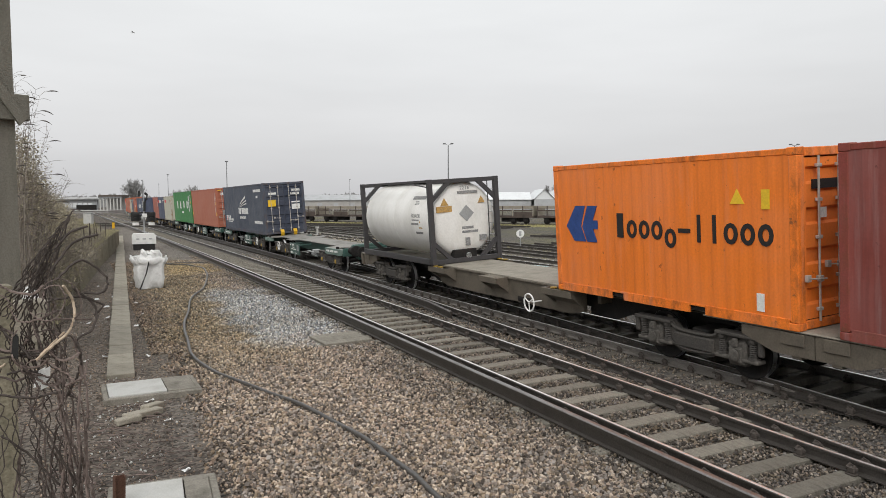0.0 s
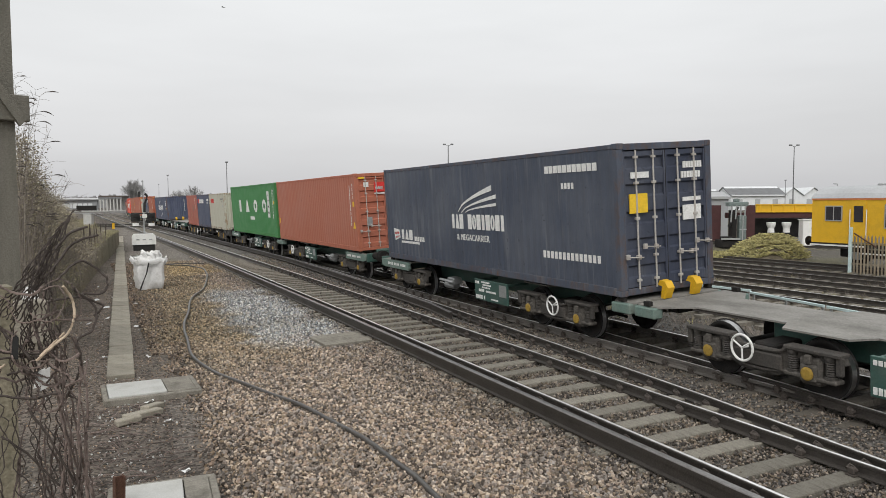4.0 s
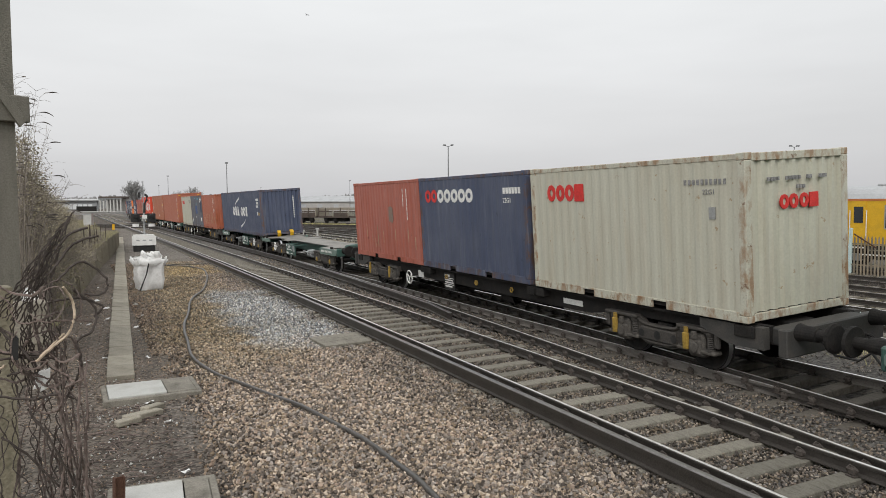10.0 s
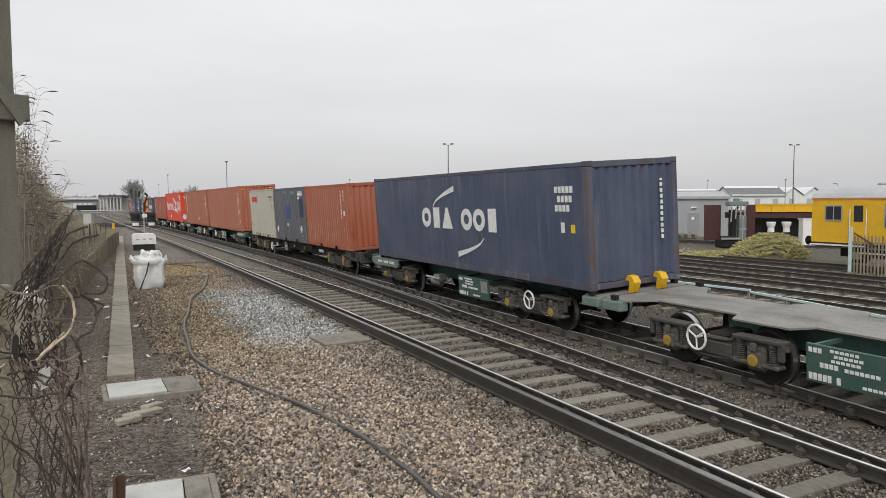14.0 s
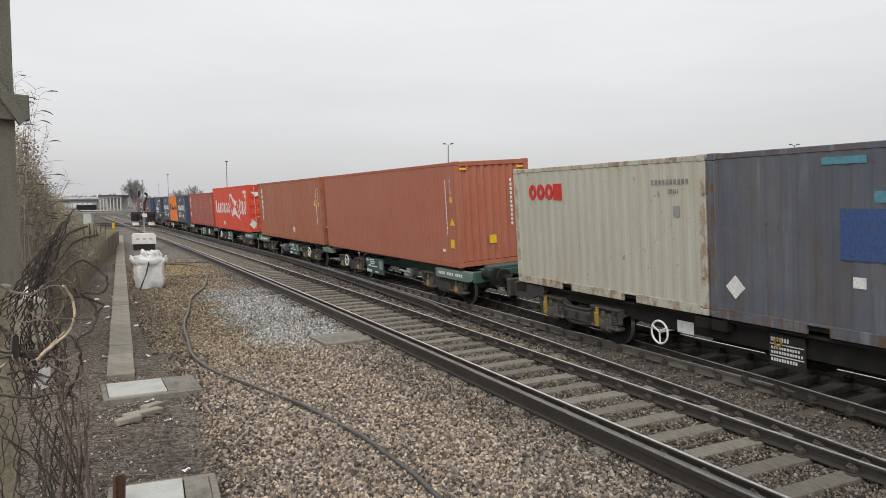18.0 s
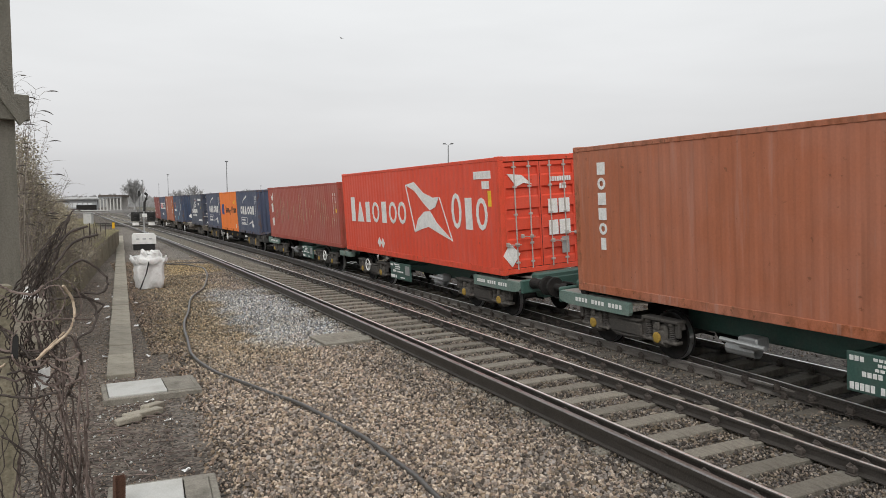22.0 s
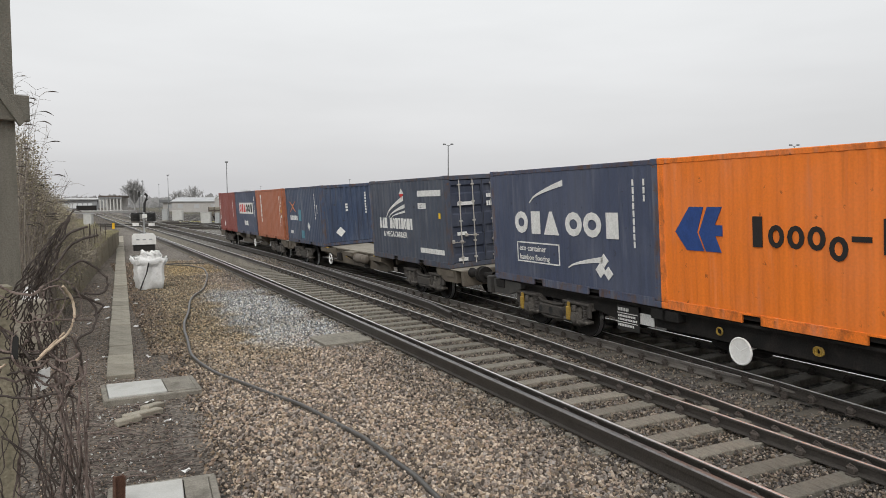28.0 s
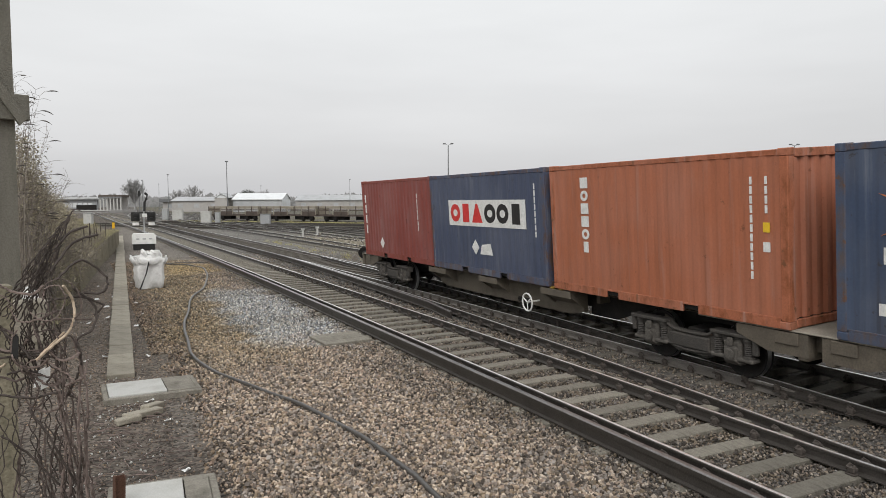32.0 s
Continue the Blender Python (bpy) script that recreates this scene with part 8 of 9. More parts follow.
def shed(a0, a1, d, z_eave, z_ridge, depth, wall, roof, label, gables=0, stripes=False, roof_b=None):
    """A shed with its ridge along the yard's cross direction, or a row of gables toward the bank."""
    t = thing("shed", label, "industrial building", yard_pose(0, d))
    part("wall", Acc().box(a0, a1, 0, 0.3, -0.3, z_eave), wall, t)
    part("back_wall", Acc().box(a0, a1, depth - 0.3, depth, -0.3, z_eave), wall, t)
    if gables:
        w = (a1 - a0) / gables
        for g in range(gables):
            x0, x1 = a0 + g * w, a0 + (g + 1) * w
            part("gable", Acc().prism([(x0, z_eave), (x1, z_eave), ((x0 + x1) / 2, z_ridge)], 0.0, 0.3, "y"), M_ROOFW, t)
            for xa, xb in ((x0, (x0 + x1) / 2), (x1, (x0 + x1) / 2)):
                part("roof_slope", Acc().prism([(xa, z_eave), (xb, z_ridge), (xb, z_ridge + 0.25), (xa, z_eave + 0.25)], -0.4, depth, "y"), roof if xa > xb else M_ROOFW, t)
    else:
        mid = depth / 2
        for xs in (a0, a1):
            part("end_wall", Acc().prism([(0.3, -0.3), (depth - 0.3, -0.3), (depth - 0.3, z_eave), (mid, z_ridge), (0.3, z_eave)], xs - (0.3 if xs == a1 else 0), xs + (0.3 if xs == a0 else 0), "x"), M_ROOFW, t)
        part("roof_slope", Acc().prism([(-0.5, z_eave), (mid, z_ridge), (mid, z_ridge + 0.2), (-0.5, z_eave + 0.2)], a0 - 0.3, a1 + 0.3, "x"), roof, t)
        part("roof_slope", Acc().prism([(depth + 0.5, z_eave), (mid, z_ridge), (mid, z_ridge + 0.2), (depth + 0.5, z_eave + 0.2)], a0 - 0.3, a1 + 0.3, "x"), roof, t)
        if stripes:
            part("roof_light", Acc().prism([(mid - 1.4, z_ridge - (z_ridge - z_eave) * 1.4 / mid + 0.22), (mid - 0.2, z_ridge + 0.2), (mid - 0.2, z_ridge + 0.28), (mid - 1.4, z_ridge - (z_ridge - z_eave) * 1.4 / mid + 0.3)], a0, a1, "x"), M_ROOFW, t)
            part("gutter", Acc().box(a0, a1, -0.75, -0.4, z_eave - 0.1, z_eave + 0.35), M_ROOFW, t)
    n = int((a1 - a0) / 6)
    for k in range(n):
        x = a0 + 3 + 6 * k
        # panes take the pale roof grey, a painted stand-in for haze
        part("window", Acc().box(x - 0.9, x + 0.9, -0.05, 0.0, z_eave * 0.35, z_eave * 0.75), M_ROOFG, t)
    return t


shed(-77.5, -73.0, 246, 4.6, 6.0, 8, M_WALLG, M_ROOFG, "small gabled brick shed with a white gable", 1)
shed(-72.5, -55.5, 250, 3.9, 6.1, 14, M_ROOFG, M_ROOFW, "long industrial shed with a white sheeted roof")
shed(-98.0, -79.0, 262, 3.6, 5.0, 12, M_WALLG, M_ROOFG, "low grey industrial shed with a pitched roof")
shed(-54.5, 8.0, 268, 3.6, 5.6, 16, M_WALLG, M_ROOFG, "very long grey industrial shed", 0, False)
shed(8.5, 30.5, 250, 3.4, 6.0, 14, M_ROOFG, M_ROOFW, "industrial shed with a white roof and rooflights")
shed(30.8, 51.5, 244, 3.6, 6.9, 26, M_ROOFG, M_ROOFD, "row of white gabled workshop roofs", 3)
shed(44.0, 99.0, 256, 4.4, 6.8, 14, M_ROOFG, M_ROOFD, "long workshop with rooflights along the ridge", 0, True)
shed(97.5, 116.0, 245, 4.6, 7.6, 14, M_ROOFW, M_ROOFD, "grey-roofed workshop with white trim", 0, True)
shed(116.0, 130.0, 247, 4.6, 7.2, 22, M_ROOFW, M_ROOFD, "workshop with sawtooth white gables", 2)


# flat grey building in the yard
def grey_building():
    x0, y0, x1, y1 = 28.45, 52.73, 38.67, 46.57
    L = math.hypot(x1 - x0, y1 - y0)
    t = thing("yard_building", "flat grey sheet-clad yard building with steel doors", "building", pose(x0, y0, -0.25, 0, 0, math.degrees(math.atan2(y1 - y0, x1 - x0))))
    part("wall", Acc().box(0, L, 0, 0.12, 0, 3.42), M_SHEET, t)
    part("wall", Acc().box(0, L, 5.0, 5.12, 0, 3.42), M_SHEET, t)
    part("wall", Acc().box(0, 0.12, 0.12, 5, 0, 3.42), M_SHEET, t)
    part("wall", Acc().box(L - 0.12, L, 0.12, 5, 0, 3.42), M_SHEET, t)
    k = 0.3
    while k < L:
        part("sheet_seam", shared(("seam",), lambda: Acc().box(-0.025, 0.025, -0.02, 0.0, 0.02, 3.40)), M_SHEET, t, m=pose(k, 0, 0))
        k += 0.86
    part("roof", Acc().prism([(-0.15, 3.42), (5.27, 3.42), (5.27, 3.55), (2.6, 4.0), (-0.15, 3.55)], -0.15, L + 0.15, "x"), M_ROOFG, t)
    part("fascia", Acc().box(-0.16, L + 0.16, -0.2, -0.15, 3.32, 3.52), M_STEEL, t)
    for x, w in ((1.35, 0.82), (4.75, 0.9), (9.0, 0.85)):
        d = part("door", Acc().box(x - w / 2, x + w / 2, -0.05, 0.0, 0.05, 2.05, 0.01), M_SHEETD, t, "grey steel door")
        part("door_frame", Acc().box(x - w / 2 - 0.07, x - w / 2, -0.065, 0, 0.05, 2.12).box(x + w / 2, x + w / 2 + 0.07, -0.065, 0, 0.05, 2.12).box(x - w / 2 - 0.07, x + w / 2 + 0.07, -0.065, 0, 2.05, 2.14), M_STEEL, d)
        part("notice", Acc().box(x - 0.17, x + 0.05, -0.06, -0.05, 1.5, 1.75), M_WHITE, d)
        part("lamp", Acc().box(x - 0.22, x + 0.22, -0.2, 0, 2.5, 2.62, 0.03), M_WHITE if x > 8 else M_STEEL, t)


M_SHEETD = material("grey_steel_door", (0.27, 0.28, 0.29), 0.6, 0.1, 0.06, 1, 20, 0.05)
grey_building()


# yellow departmental coach
def coach():
    t = thing("yellow_coach", "yellow departmental railway coach with a grey roof", "railway coach", pose(19.6, 23.4, 0, 0, 0, -90))
    # local x runs toward the bank's end of the yard (down the line), y across toward the far side
    L = 20.0
    part("body_side", Acc().box(0, L, -0.06, 0.0, 0.98, 3.0).box(0, L, 0.0, 0.03, 0.98, 3.0), M_YELLOW, t)
    part("body_side", Acc().box(0, L, 2.62, 2.7, 0.98, 3.0), M_YELLOW, t)
    part("coach_end", Acc().box(-0.02, 0.06, 0.0, 2.64, 0.98, 3.05), M_YELLOW, t)
    part("coach_end", Acc().box(L - 0.06, L + 0.02, 0.0, 2.64, 0.98, 3.05), M_YELLOW, t)
    out = [(-0.1, 3.0), (0.1, 3.22), (0.5, 3.44), (1.0, 3.56), (1.32, 3.58), (1.64, 3.56), (2.14, 3.44), (2.54, 3.22), (2.74, 3.0)]
    part("roof", Acc().prism(out, -0.05, L + 0.05, "x"), M_ROOFG, t, "grey domed roof")
    part("roof_vent", Acc().box(2.4, 2.7, 1.0, 1.4, 3.55, 3.66, 0.03), M_STEEL, t)
    part("roof_horn", Acc().tube([(0.25, 1.3, 3.55), (0.25, 1.3, 3.68), (0.05, 1.3, 3.70)], 0.03, 6), M_STEEL, t)
    part("cant_rail", Acc().box(0, L, -0.085, -0.06, 2.92, 3.0), M_MARK_O, t)
    part("sole_bar", Acc().box(0, L, -0.02, 2.66, 0.80, 0.98), M_BLACK, t)
    part("step_board", Acc().box(0.0, 2.6, -0.16, -0.02, 0.84, 0.9).box(2.5, 4.4, -0.2, -0.05, 0.55, 0.6), M_WHITE, t)

    def window(x0, x1, z0, z1, name="window"):
        w = part(name, Acc().box(x0, x1, -0.085, -0.062, z0, z1), M_GLASS, t)
        part("window_frame", Acc().box(x0 - 0.05, x1 + 0.05, -0.095, -0.06, z0 - 0.05, z0).box(x0 - 0.05, x1 + 0.05, -0.095, -0.06, z1, z1 + 0.05).box(x0 - 0.05, x0, -0.095, -0.06, z0, z1).box(x1, x1 + 0.05, -0.095, -0.06, z0, z1)
             .box((x0 + x1) / 2 - 0.02, (x0 + x1) / 2 + 0.02, -0.095, -0.06, z0, z1), M_STEEL, w)

    window(0.75, 1.5, 2.02, 2.62)
    for x in (1.95, 2.72):
        part("hand_rail", Acc().tube([(x, -0.12, 1.1), (x, -0.12, 2.5)], 0.02, 6), M_WHITE, t)
    d = part("cab_door", Acc().box(2.0, 2.66, -0.085, -0.06, 1.0, 2.9, 0.006), M_YELLOW, t)
    part("door_window", Acc().box(2.12, 2.54, -0.1, -0.086, 1.95, 2.66), M_GLASS, d)
    for x in (3.55, 5.2, 6.9, 8.6, 10.3, 12, 13.7, 15.4, 17.1):
        window(x, x + 1.1, 1.75, 2.68, "barred_window")
    for x in (2.0, 4.5, 15.5, 18):
        part("wheel", Acc().lathe([(-0.06, 0.0), (-0.06, 0.46), (0.06, 0.46), (0.06, 0.0)], "y", (x, 0.6, 0.42), 18), M_DARK, t)
        part("axle_box", Acc().box(x - 0.2, x + 0.2, 0.3, 0.5, 0.25, 0.6, 0.03), M_STEEL if x < 3 else M_DARK, t)
    part("bogie_frame", Acc().box(1.2, 5.3, 0.32, 0.46, 0.35, 0.72, 0.03), M_DARK, t)
    part("battery_box", Acc().box(6.2, 8.6, 0.1, 0.9, 0.25, 0.82, 0.03), M_DARK, t)
    for y in (0.45, 2.2):
        part("buffer", Acc().lathe([(-0.02, 0.14), (-0.35, 0.12), (-0.5, 0.12), (-0.51, 0.22), (-0.56, 0.22), (-0.57, 0.0)], "x", (0, y, 1.0), 14), M_DARK, t)
    part("jumper_hose", Acc().tube([(-0.1, 0.25, 2.0), (-0.2, 0.25, 1.6), (-0.15, 0.25, 1.2), (-0.25, 0.3, 0.8)], 0.04, 6), M_BLACK, t)


coach()

M_DKRED = material("dull_dark_red_wagon_paint", (0.075, 0.030, 0.030), 0.8, 0, 0.15, 3, 30, 0.08, (0.05, 0.028, 0.026), 0.6)
M_GREYGREEN = material("faded_grey_green_machine_paint", (0.17, 0.21, 0.20), 0.6, 0, 0.15, 4, 30, 0.08, (0.07, 0.075, 0.07), 0.6)
M_PALE = material("weathered_pale", (0.27, 0.23, 0.17), 0.85, 0, 0.15, 4, 40, 0.2, (0.2, 0.15, 0.09), 0.5, per_object=0.2)
# palisade fence in front of the coach
pf = thing("palisade_fence", "weathered upright palisade fence beside the coach", "fence")
part("end_post", Acc().box(18.62, 18.74, 20.75, 20.87, -0.25, 1.75, 0.01), M_BOARD, pf, "pale blue-grey end post")
for k in range(30):
    part("pale", shared(("pale",), lambda: Acc().prism([(-0.035, -0.25), (0.035, -0.25), (0.035, 1.32), (0.0, 1.42), (-0.035, 1.32)], -0.012, 0.012, "x")), M_PALE, pf, m=pose(18.68, 20.62 - 0.155 * k, rnd.uniform(-0.02, 0.02)))
for z in (0.15, 1.05):
    part("fence_rail", Acc().box(18.70, 18.75, 16, 20.75, z, z + 0.06), M_PALE, pf)
part("leaning_bar", Acc().tube([(18.6, 20.6, 1.5), (18.6, 19.6, 0.95)], 0.03, 6), M_RUSTY, pf)

# red and yellow flat wagon behind the mound
fw = thing("flat_wagon", "dark red flat wagon with a yellow side beam", "railway wagon", yard_pose(0, 49.0))
part("side_beam", Acc().box(21.2, 26.4, 0, 0.12, 2.12, 2.66, 0.02).box(21.2, 26.4, -0.06, 0.0, 2.12, 2.18).box(21.2, 26.4, -0.06, 0.0, 2.60, 2.68), M_YELLOW, fw, "yellow flanged side beam")
for k in range(7):
    part("beam_rib", shared(("beam_rib",), lambda: Acc().box(-0.03, 0.03, -0.055, 0.0, 2.18, 2.60)), M_YELLOW, fw, m=pose(21.5 + 0.78 * k, 0, 0))
part("sole_bar", Acc().box(19.2, 26.4, 0.05, 0.3, 1.74, 2.12, 0.02), M_DKRED, fw, "dark red sole bar")
part("end_board", Acc().box(20.5, 21.15, 0.0, 0.15, 0.2, 2.62), M_DKRED, fw)
part("end_board", Acc().box(17.9, 19.0, 0.4, 0.55, 0.2, 2.62), M_DKRED, fw)
part("underframe", Acc().box(21.2, 26.0, 0.9, 2.0, 0.4, 1.7), M_DARK, fw)
for x in (22.3, 23.35):
    pt = part("white_tank", Acc().lathe([(0.75, 0.22), (1.05, 0.20), (1.25, 0.28), (1.40, 0.31), (1.45, 0.29), (1.45, 0.0)], "z", (x, 0.1, 0), 16), M_WHITE, fw)
    part("tank_foot", Acc().box(x - 0.2, x + 0.2, -0.1, 0.3, -0.2, 0.75, 0.02), M_DARK, pt)
mc = thing("track_machine", "grey-green lifting machine with a slotted head in the yard", "machine", yard_pose(19.45, 48.2))
part("column", Acc().box(-0.30, 0.05, -0.3, 0.3, 0.2, 2.3, 0.05), M_DARK, mc)
part("cylinder", Acc().box(0.15, 0.62, -0.45, -0.05, 0.15, 1.95, 0.04), M_GREYGREEN, mc, "grey-green upright casing")
part("cylinder_rib", Acc().box(0.34, 0.40, -0.48, -0.45, 0.2, 1.9).box(0.15, 0.62, -0.48, -0.45, 1.0, 1.06), M_STEEL, mc)
part("head", Acc().box(-0.55, 0.75, -0.45, 0.25, 2.55, 2.85, 0.05).box(-0.1, 0.2, -0.3, 0.1, 2.85, 3.05, 0.03), M_GREYGREEN, mc)
for k in range(4):
    part("head_rod", Acc().tube([(-0.4 + 0.3 * k, -0.4, 1.5 + 0.2 * (k % 2)), (-0.35 + 0.3 * k, -0.42, 2.6)], 0.05, 6), M_STEEL, mc)
part("arm", Acc().tube([(-0.5, -0.3, 1.2), (-0.15, -0.3, 2.1), (0.1, -0.3, 2.5)], 0.09, 8), M_DARK, mc)
part("base", Acc().box(-1.0, 0.9, -0.6, 0.8, -0.2, 0.32, 0.05).box(-0.95, -0.2, -0.65, 0.1, 0.32, 0.55, 0.03), M_DARK, mc)
part("beam", Acc().box(-1.1, 0.1, -0.72, -0.58, 0.35, 0.47), M_STEEL, mc)
m2 = thing("track_machine", "dark machinery beside the grey building", "machine", pose(27.2, 53.6, -0.2, 0, 0, -30))
part("body", Acc().box(-1.1, 0.6, -0.8, 0.8, 0.4, 2.2, 0.08).box(-0.7, 0.2, -0.7, 0.7, 2.2, 2.9, 0.08), M_BROWNW, m2)
part("arm", Acc().tube([(0.2, 0, 2.6), (0.9, 0, 3.1), (1.3, 0, 2.6)], 0.12, 8), M_DARK, m2)
part("track", Acc().box(-1.3, 0.8, -0.9, 0.9, 0.0, 0.45, 0.12), M_DARK, m2)


def cabinet(x, y, w, hgt, turn, mat, label):
    t = thing("equipment_cabinet", label, "equipment cabinet", pose(x, y, -0.24, 0, 0, turn), "lineside cabinets")
    part("body", Acc().box(-w / 2, w / 2, -0.3, 0.3, 0.08, hgt, 0.02), mat, t)
    part("lid", Acc().box(-w / 2 - 0.05, w / 2 + 0.05, -0.36, 0.36, hgt, hgt + 0.07, 0.015), mat, t)
    part("door", Acc().box(-w / 2 + 0.06, w / 2 - 0.06, -0.325, -0.3, 0.16, hgt - 0.08, 0.008), mat, t)
    part("plinth", Acc().box(-w / 2 - 0.04, w / 2 + 0.04, -0.34, 0.34, 0, 0.08), M_CONCRETE, t)
    part("handle", Acc().box(w / 2 - 0.2, w / 2 - 0.15, -0.36, -0.325, hgt * 0.5, hgt * 0.5 + 0.14), M_STEEL, t)


cabinet(21.17, 37.19, 0.72, 1.66, -28, M_WHITE, "tall white equipment cabinet in the yard")
cabinet(1.49, 139.8, 1.9, 1.85, -25, M_CONCRETE_LT, "wide pale equipment cabinet beside the line")
cabinet(-0.5, 142.0, 1.0, 2.1, -25, M_STEEL, "narrow grey equipment cabinet beside the line")
cabinet(3.29, 114.0, 1.5, 1.8, -25, M_CONCRETE_LT, "squat pale equipment cabinet beside the line")
cabinet(4.9, 113.4, 0.7, 1.7, -25, M_STEEL, "small grey equipment cabinet beside the line")
cabinet(9.99, 103.0, 1.35, 1.5, -25, M_SHEET, "squat grey equipment cabinet with a white disc")
p = yard(24.3, 48.2)
cabinet(p.x, p.y, 0.85, 1.85, -25, M_WHITE, "white equipment cabinet behind the grass mound")


def disc_sign(x, y, hgt, r):
    t = thing("disc_sign", "small white disc sign on a thin post", "sign", pose(x, y, -0.24, 0, 0, -40))
    part("post", Acc().tube([(0, 0, 0), (0, 0, hgt)], 0.03, 6), M_STEEL, t)
    part("disc", Acc().lathe([(-0.02, 0.0), (-0.02, r), (0.02, r), (0.02, 0.0)], "y", (0, -0.03, hgt), 20), M_WHITE, t)
    part("dark_centre", Acc().box(-r * 0.3, r * 0.3, -0.06, -0.05, hgt - r * 0.6, hgt + r * 0.6), M_STEEL, t)


disc_sign(14.6, 41.5, 1.0, 0.27)
for x, y in ((4.9, 61.5), (7.4, 66.0), (9.3, 49.0)):
    t = thing("marker_post", "short pale marker post between the tracks", "post", pose(x, y, -0.24))
    part("stake", Acc().box(-0.09, 0.09, -0.05, 0.05, 0, 0.75, 0.01), M_CONCRETE_LT, t)
    part("cap", Acc().box(-0.16, 0.16, -0.08, 0.08, 0.75, 0.9, 0.02), M_CONCRETE_LT, t)
t = thing("marker_post", "short yellow marker post beside the far line", "post", pose(-9.6, 100.0, -0.24))
part("stake", Acc().box(-0.15, 0.15, -0.08, 0.08, 0, 0.75, 0.02), M_YELLOW, t)
part("cap", Acc().box(-0.16, 0.16, -0.09, 0.09, 0.75, 0.8, 0.01), M_BLACK, t)

# stacked old sleepers and rubble between the sidings
stk = thing("sleeper_stack", "untidy stack of old timber sleepers in the yard", "timber stack")
for k in range(26):
    part("timber", shared(("sleeper",), sleeper_mesh), M_SLEEPER, stk, m=pose(17.5 + rnd.uniform(-1.6, 2.4), 36.8 + rnd.uniform(-2.2, 2.2), -0.08 + 0.12 * (k % 3), rnd.uniform(-4, 4), rnd.uniform(-4, 4), rnd.uniform(-50, 20)))
stk2 = thing("sleeper_stack", "low stack of dark sleepers before the grey building", "timber stack")
for k in range(8):
    part("timber", shared(("sleeper",), sleeper_mesh), M_SLEEPER, stk2, m=pose(32.5 + 0.3 * (k % 4) * 1.7, 46.8 - 0.3 * (k % 4), 0.0 + 0.15 * (k // 4), 0, 0, 60))
rub = np.concatenate([np.stack([rng.normal(6.2, 1.1, 900), rng.normal(52, 5.5, 900), rng.uniform(-0.24, 0.0, 900)], 1), np.stack([rng.normal(19.5, 1.2, 350), rng.normal(33.0, 1.2, 350), rng.uniform(-0.24, -0.02, 350)], 1)])
scatter("pale_rubble", rub, rng.uniform(0.04, 0.11, len(rub)), 8, "pale broken concrete rubble between the tracks", M_CONCRETE)


# grass mound
def mound(cx, cy, rx, ry, h, turn):
    t = thing("grass_mound", "low mound of earth under pale winter grass", "mound", pose(cx, cy, -0.26, 0, 0, turn))
    a, n, m = Acc(), 28, 14
    tops = []
    for j in range(m + 1):
        for i in range(n + 1):
            u, v = -1 + 2 * i / n, -1 + 2 * j / m
            r2 = u * u + v * v
            z = h * max(0.0, 1 - r2) ** 0.8 * (0.75 + 0.5 * (0.5 + 0.5 * u)) * (1 + 0.3 * noise.noise(Vector((u * 3, v * 3, 2))))
            a.v.append((u * rx, v * ry, z))
            if r2 < 0.95:
                tops.append((u * rx, v * ry, z))
    for j in range(m):
        for i in range(n):
            k = j * (n + 1) + i
            a.f.append((k, k + 1, k + n + 2, k + n + 1))
    part("earth", a.mesh("earth", True), M_BANK, t)
    g = Acc()
    r = random.Random(31)
    for k in range(11000):
        x, y, z = r.choice(tops)
        x, y = x + r.uniform(-0.2, 0.2), y + r.uniform(-0.2, 0.2)
        l, an = r.uniform(0.10, 0.30), r.uniform(0, 6.28)
        g.poly([(x - 0.009, y, z - 0.03), (x + 0.009, y, z - 0.03), (x + l * 0.5 * math.cos(an), y + l * 0.5 * math.sin(an), z + l * 0.38), (x + l * math.cos(an), y + l * math.sin(an), z + l * 0.28)])
    part("grass_blades", g, M_GRASS, t)["kind"] = "stuff"


mound(21.8, 27.9, 2.0, 1.35, 1.2, -38)
mound(20.1, 29.8, 2.2, 0.9, 0.3, -40)
r5 = random.Random(77)
tufts("yard_grass", "pale weeds growing between the yard tracks", [(x + line_x(y), y, -0.24) for x, y in ((r5.choice((2.9, 7.1, 7.3, 10.8, 14.0, 17.2)) + r5.gauss(0, 0.35), r5.uniform(8, 60)) for _ in range(700))], 0.22, M_GRASS, 2)
tufts("far_verge_weeds", "dry grass and bramble beside the far line", [(-10.0 - 0.035 * (y - 60) - abs(r5.gauss(0, 1.6)), y, -0.24) for y in (r5.uniform(58, 150) for _ in range(2200))], 0.55, M_IVY, 7)
tufts("dry_weeds", "dry brown weeds between the yard tracks", [(x + line_x(y), y, -0.24) for x, y in ((r5.choice((3.0, 3.4, 7.2, 8.0, 10.8, 14.0)) + r5.gauss(0, 0.5), r5.uniform(6, 40)) for _ in range(1500))], 0.28, M_TWIG, 5)
tufts("verge_grass", "pale grass verge in front of the stabled wagons", [(2.5 + 37 * k + r5.gauss(0, 1.3), 126.5 - 53 * k + r5.gauss(0, 1.3), -0.24) for k in (r5.random() for _ in range(3600))], 0.3, M_GRASS, 3)


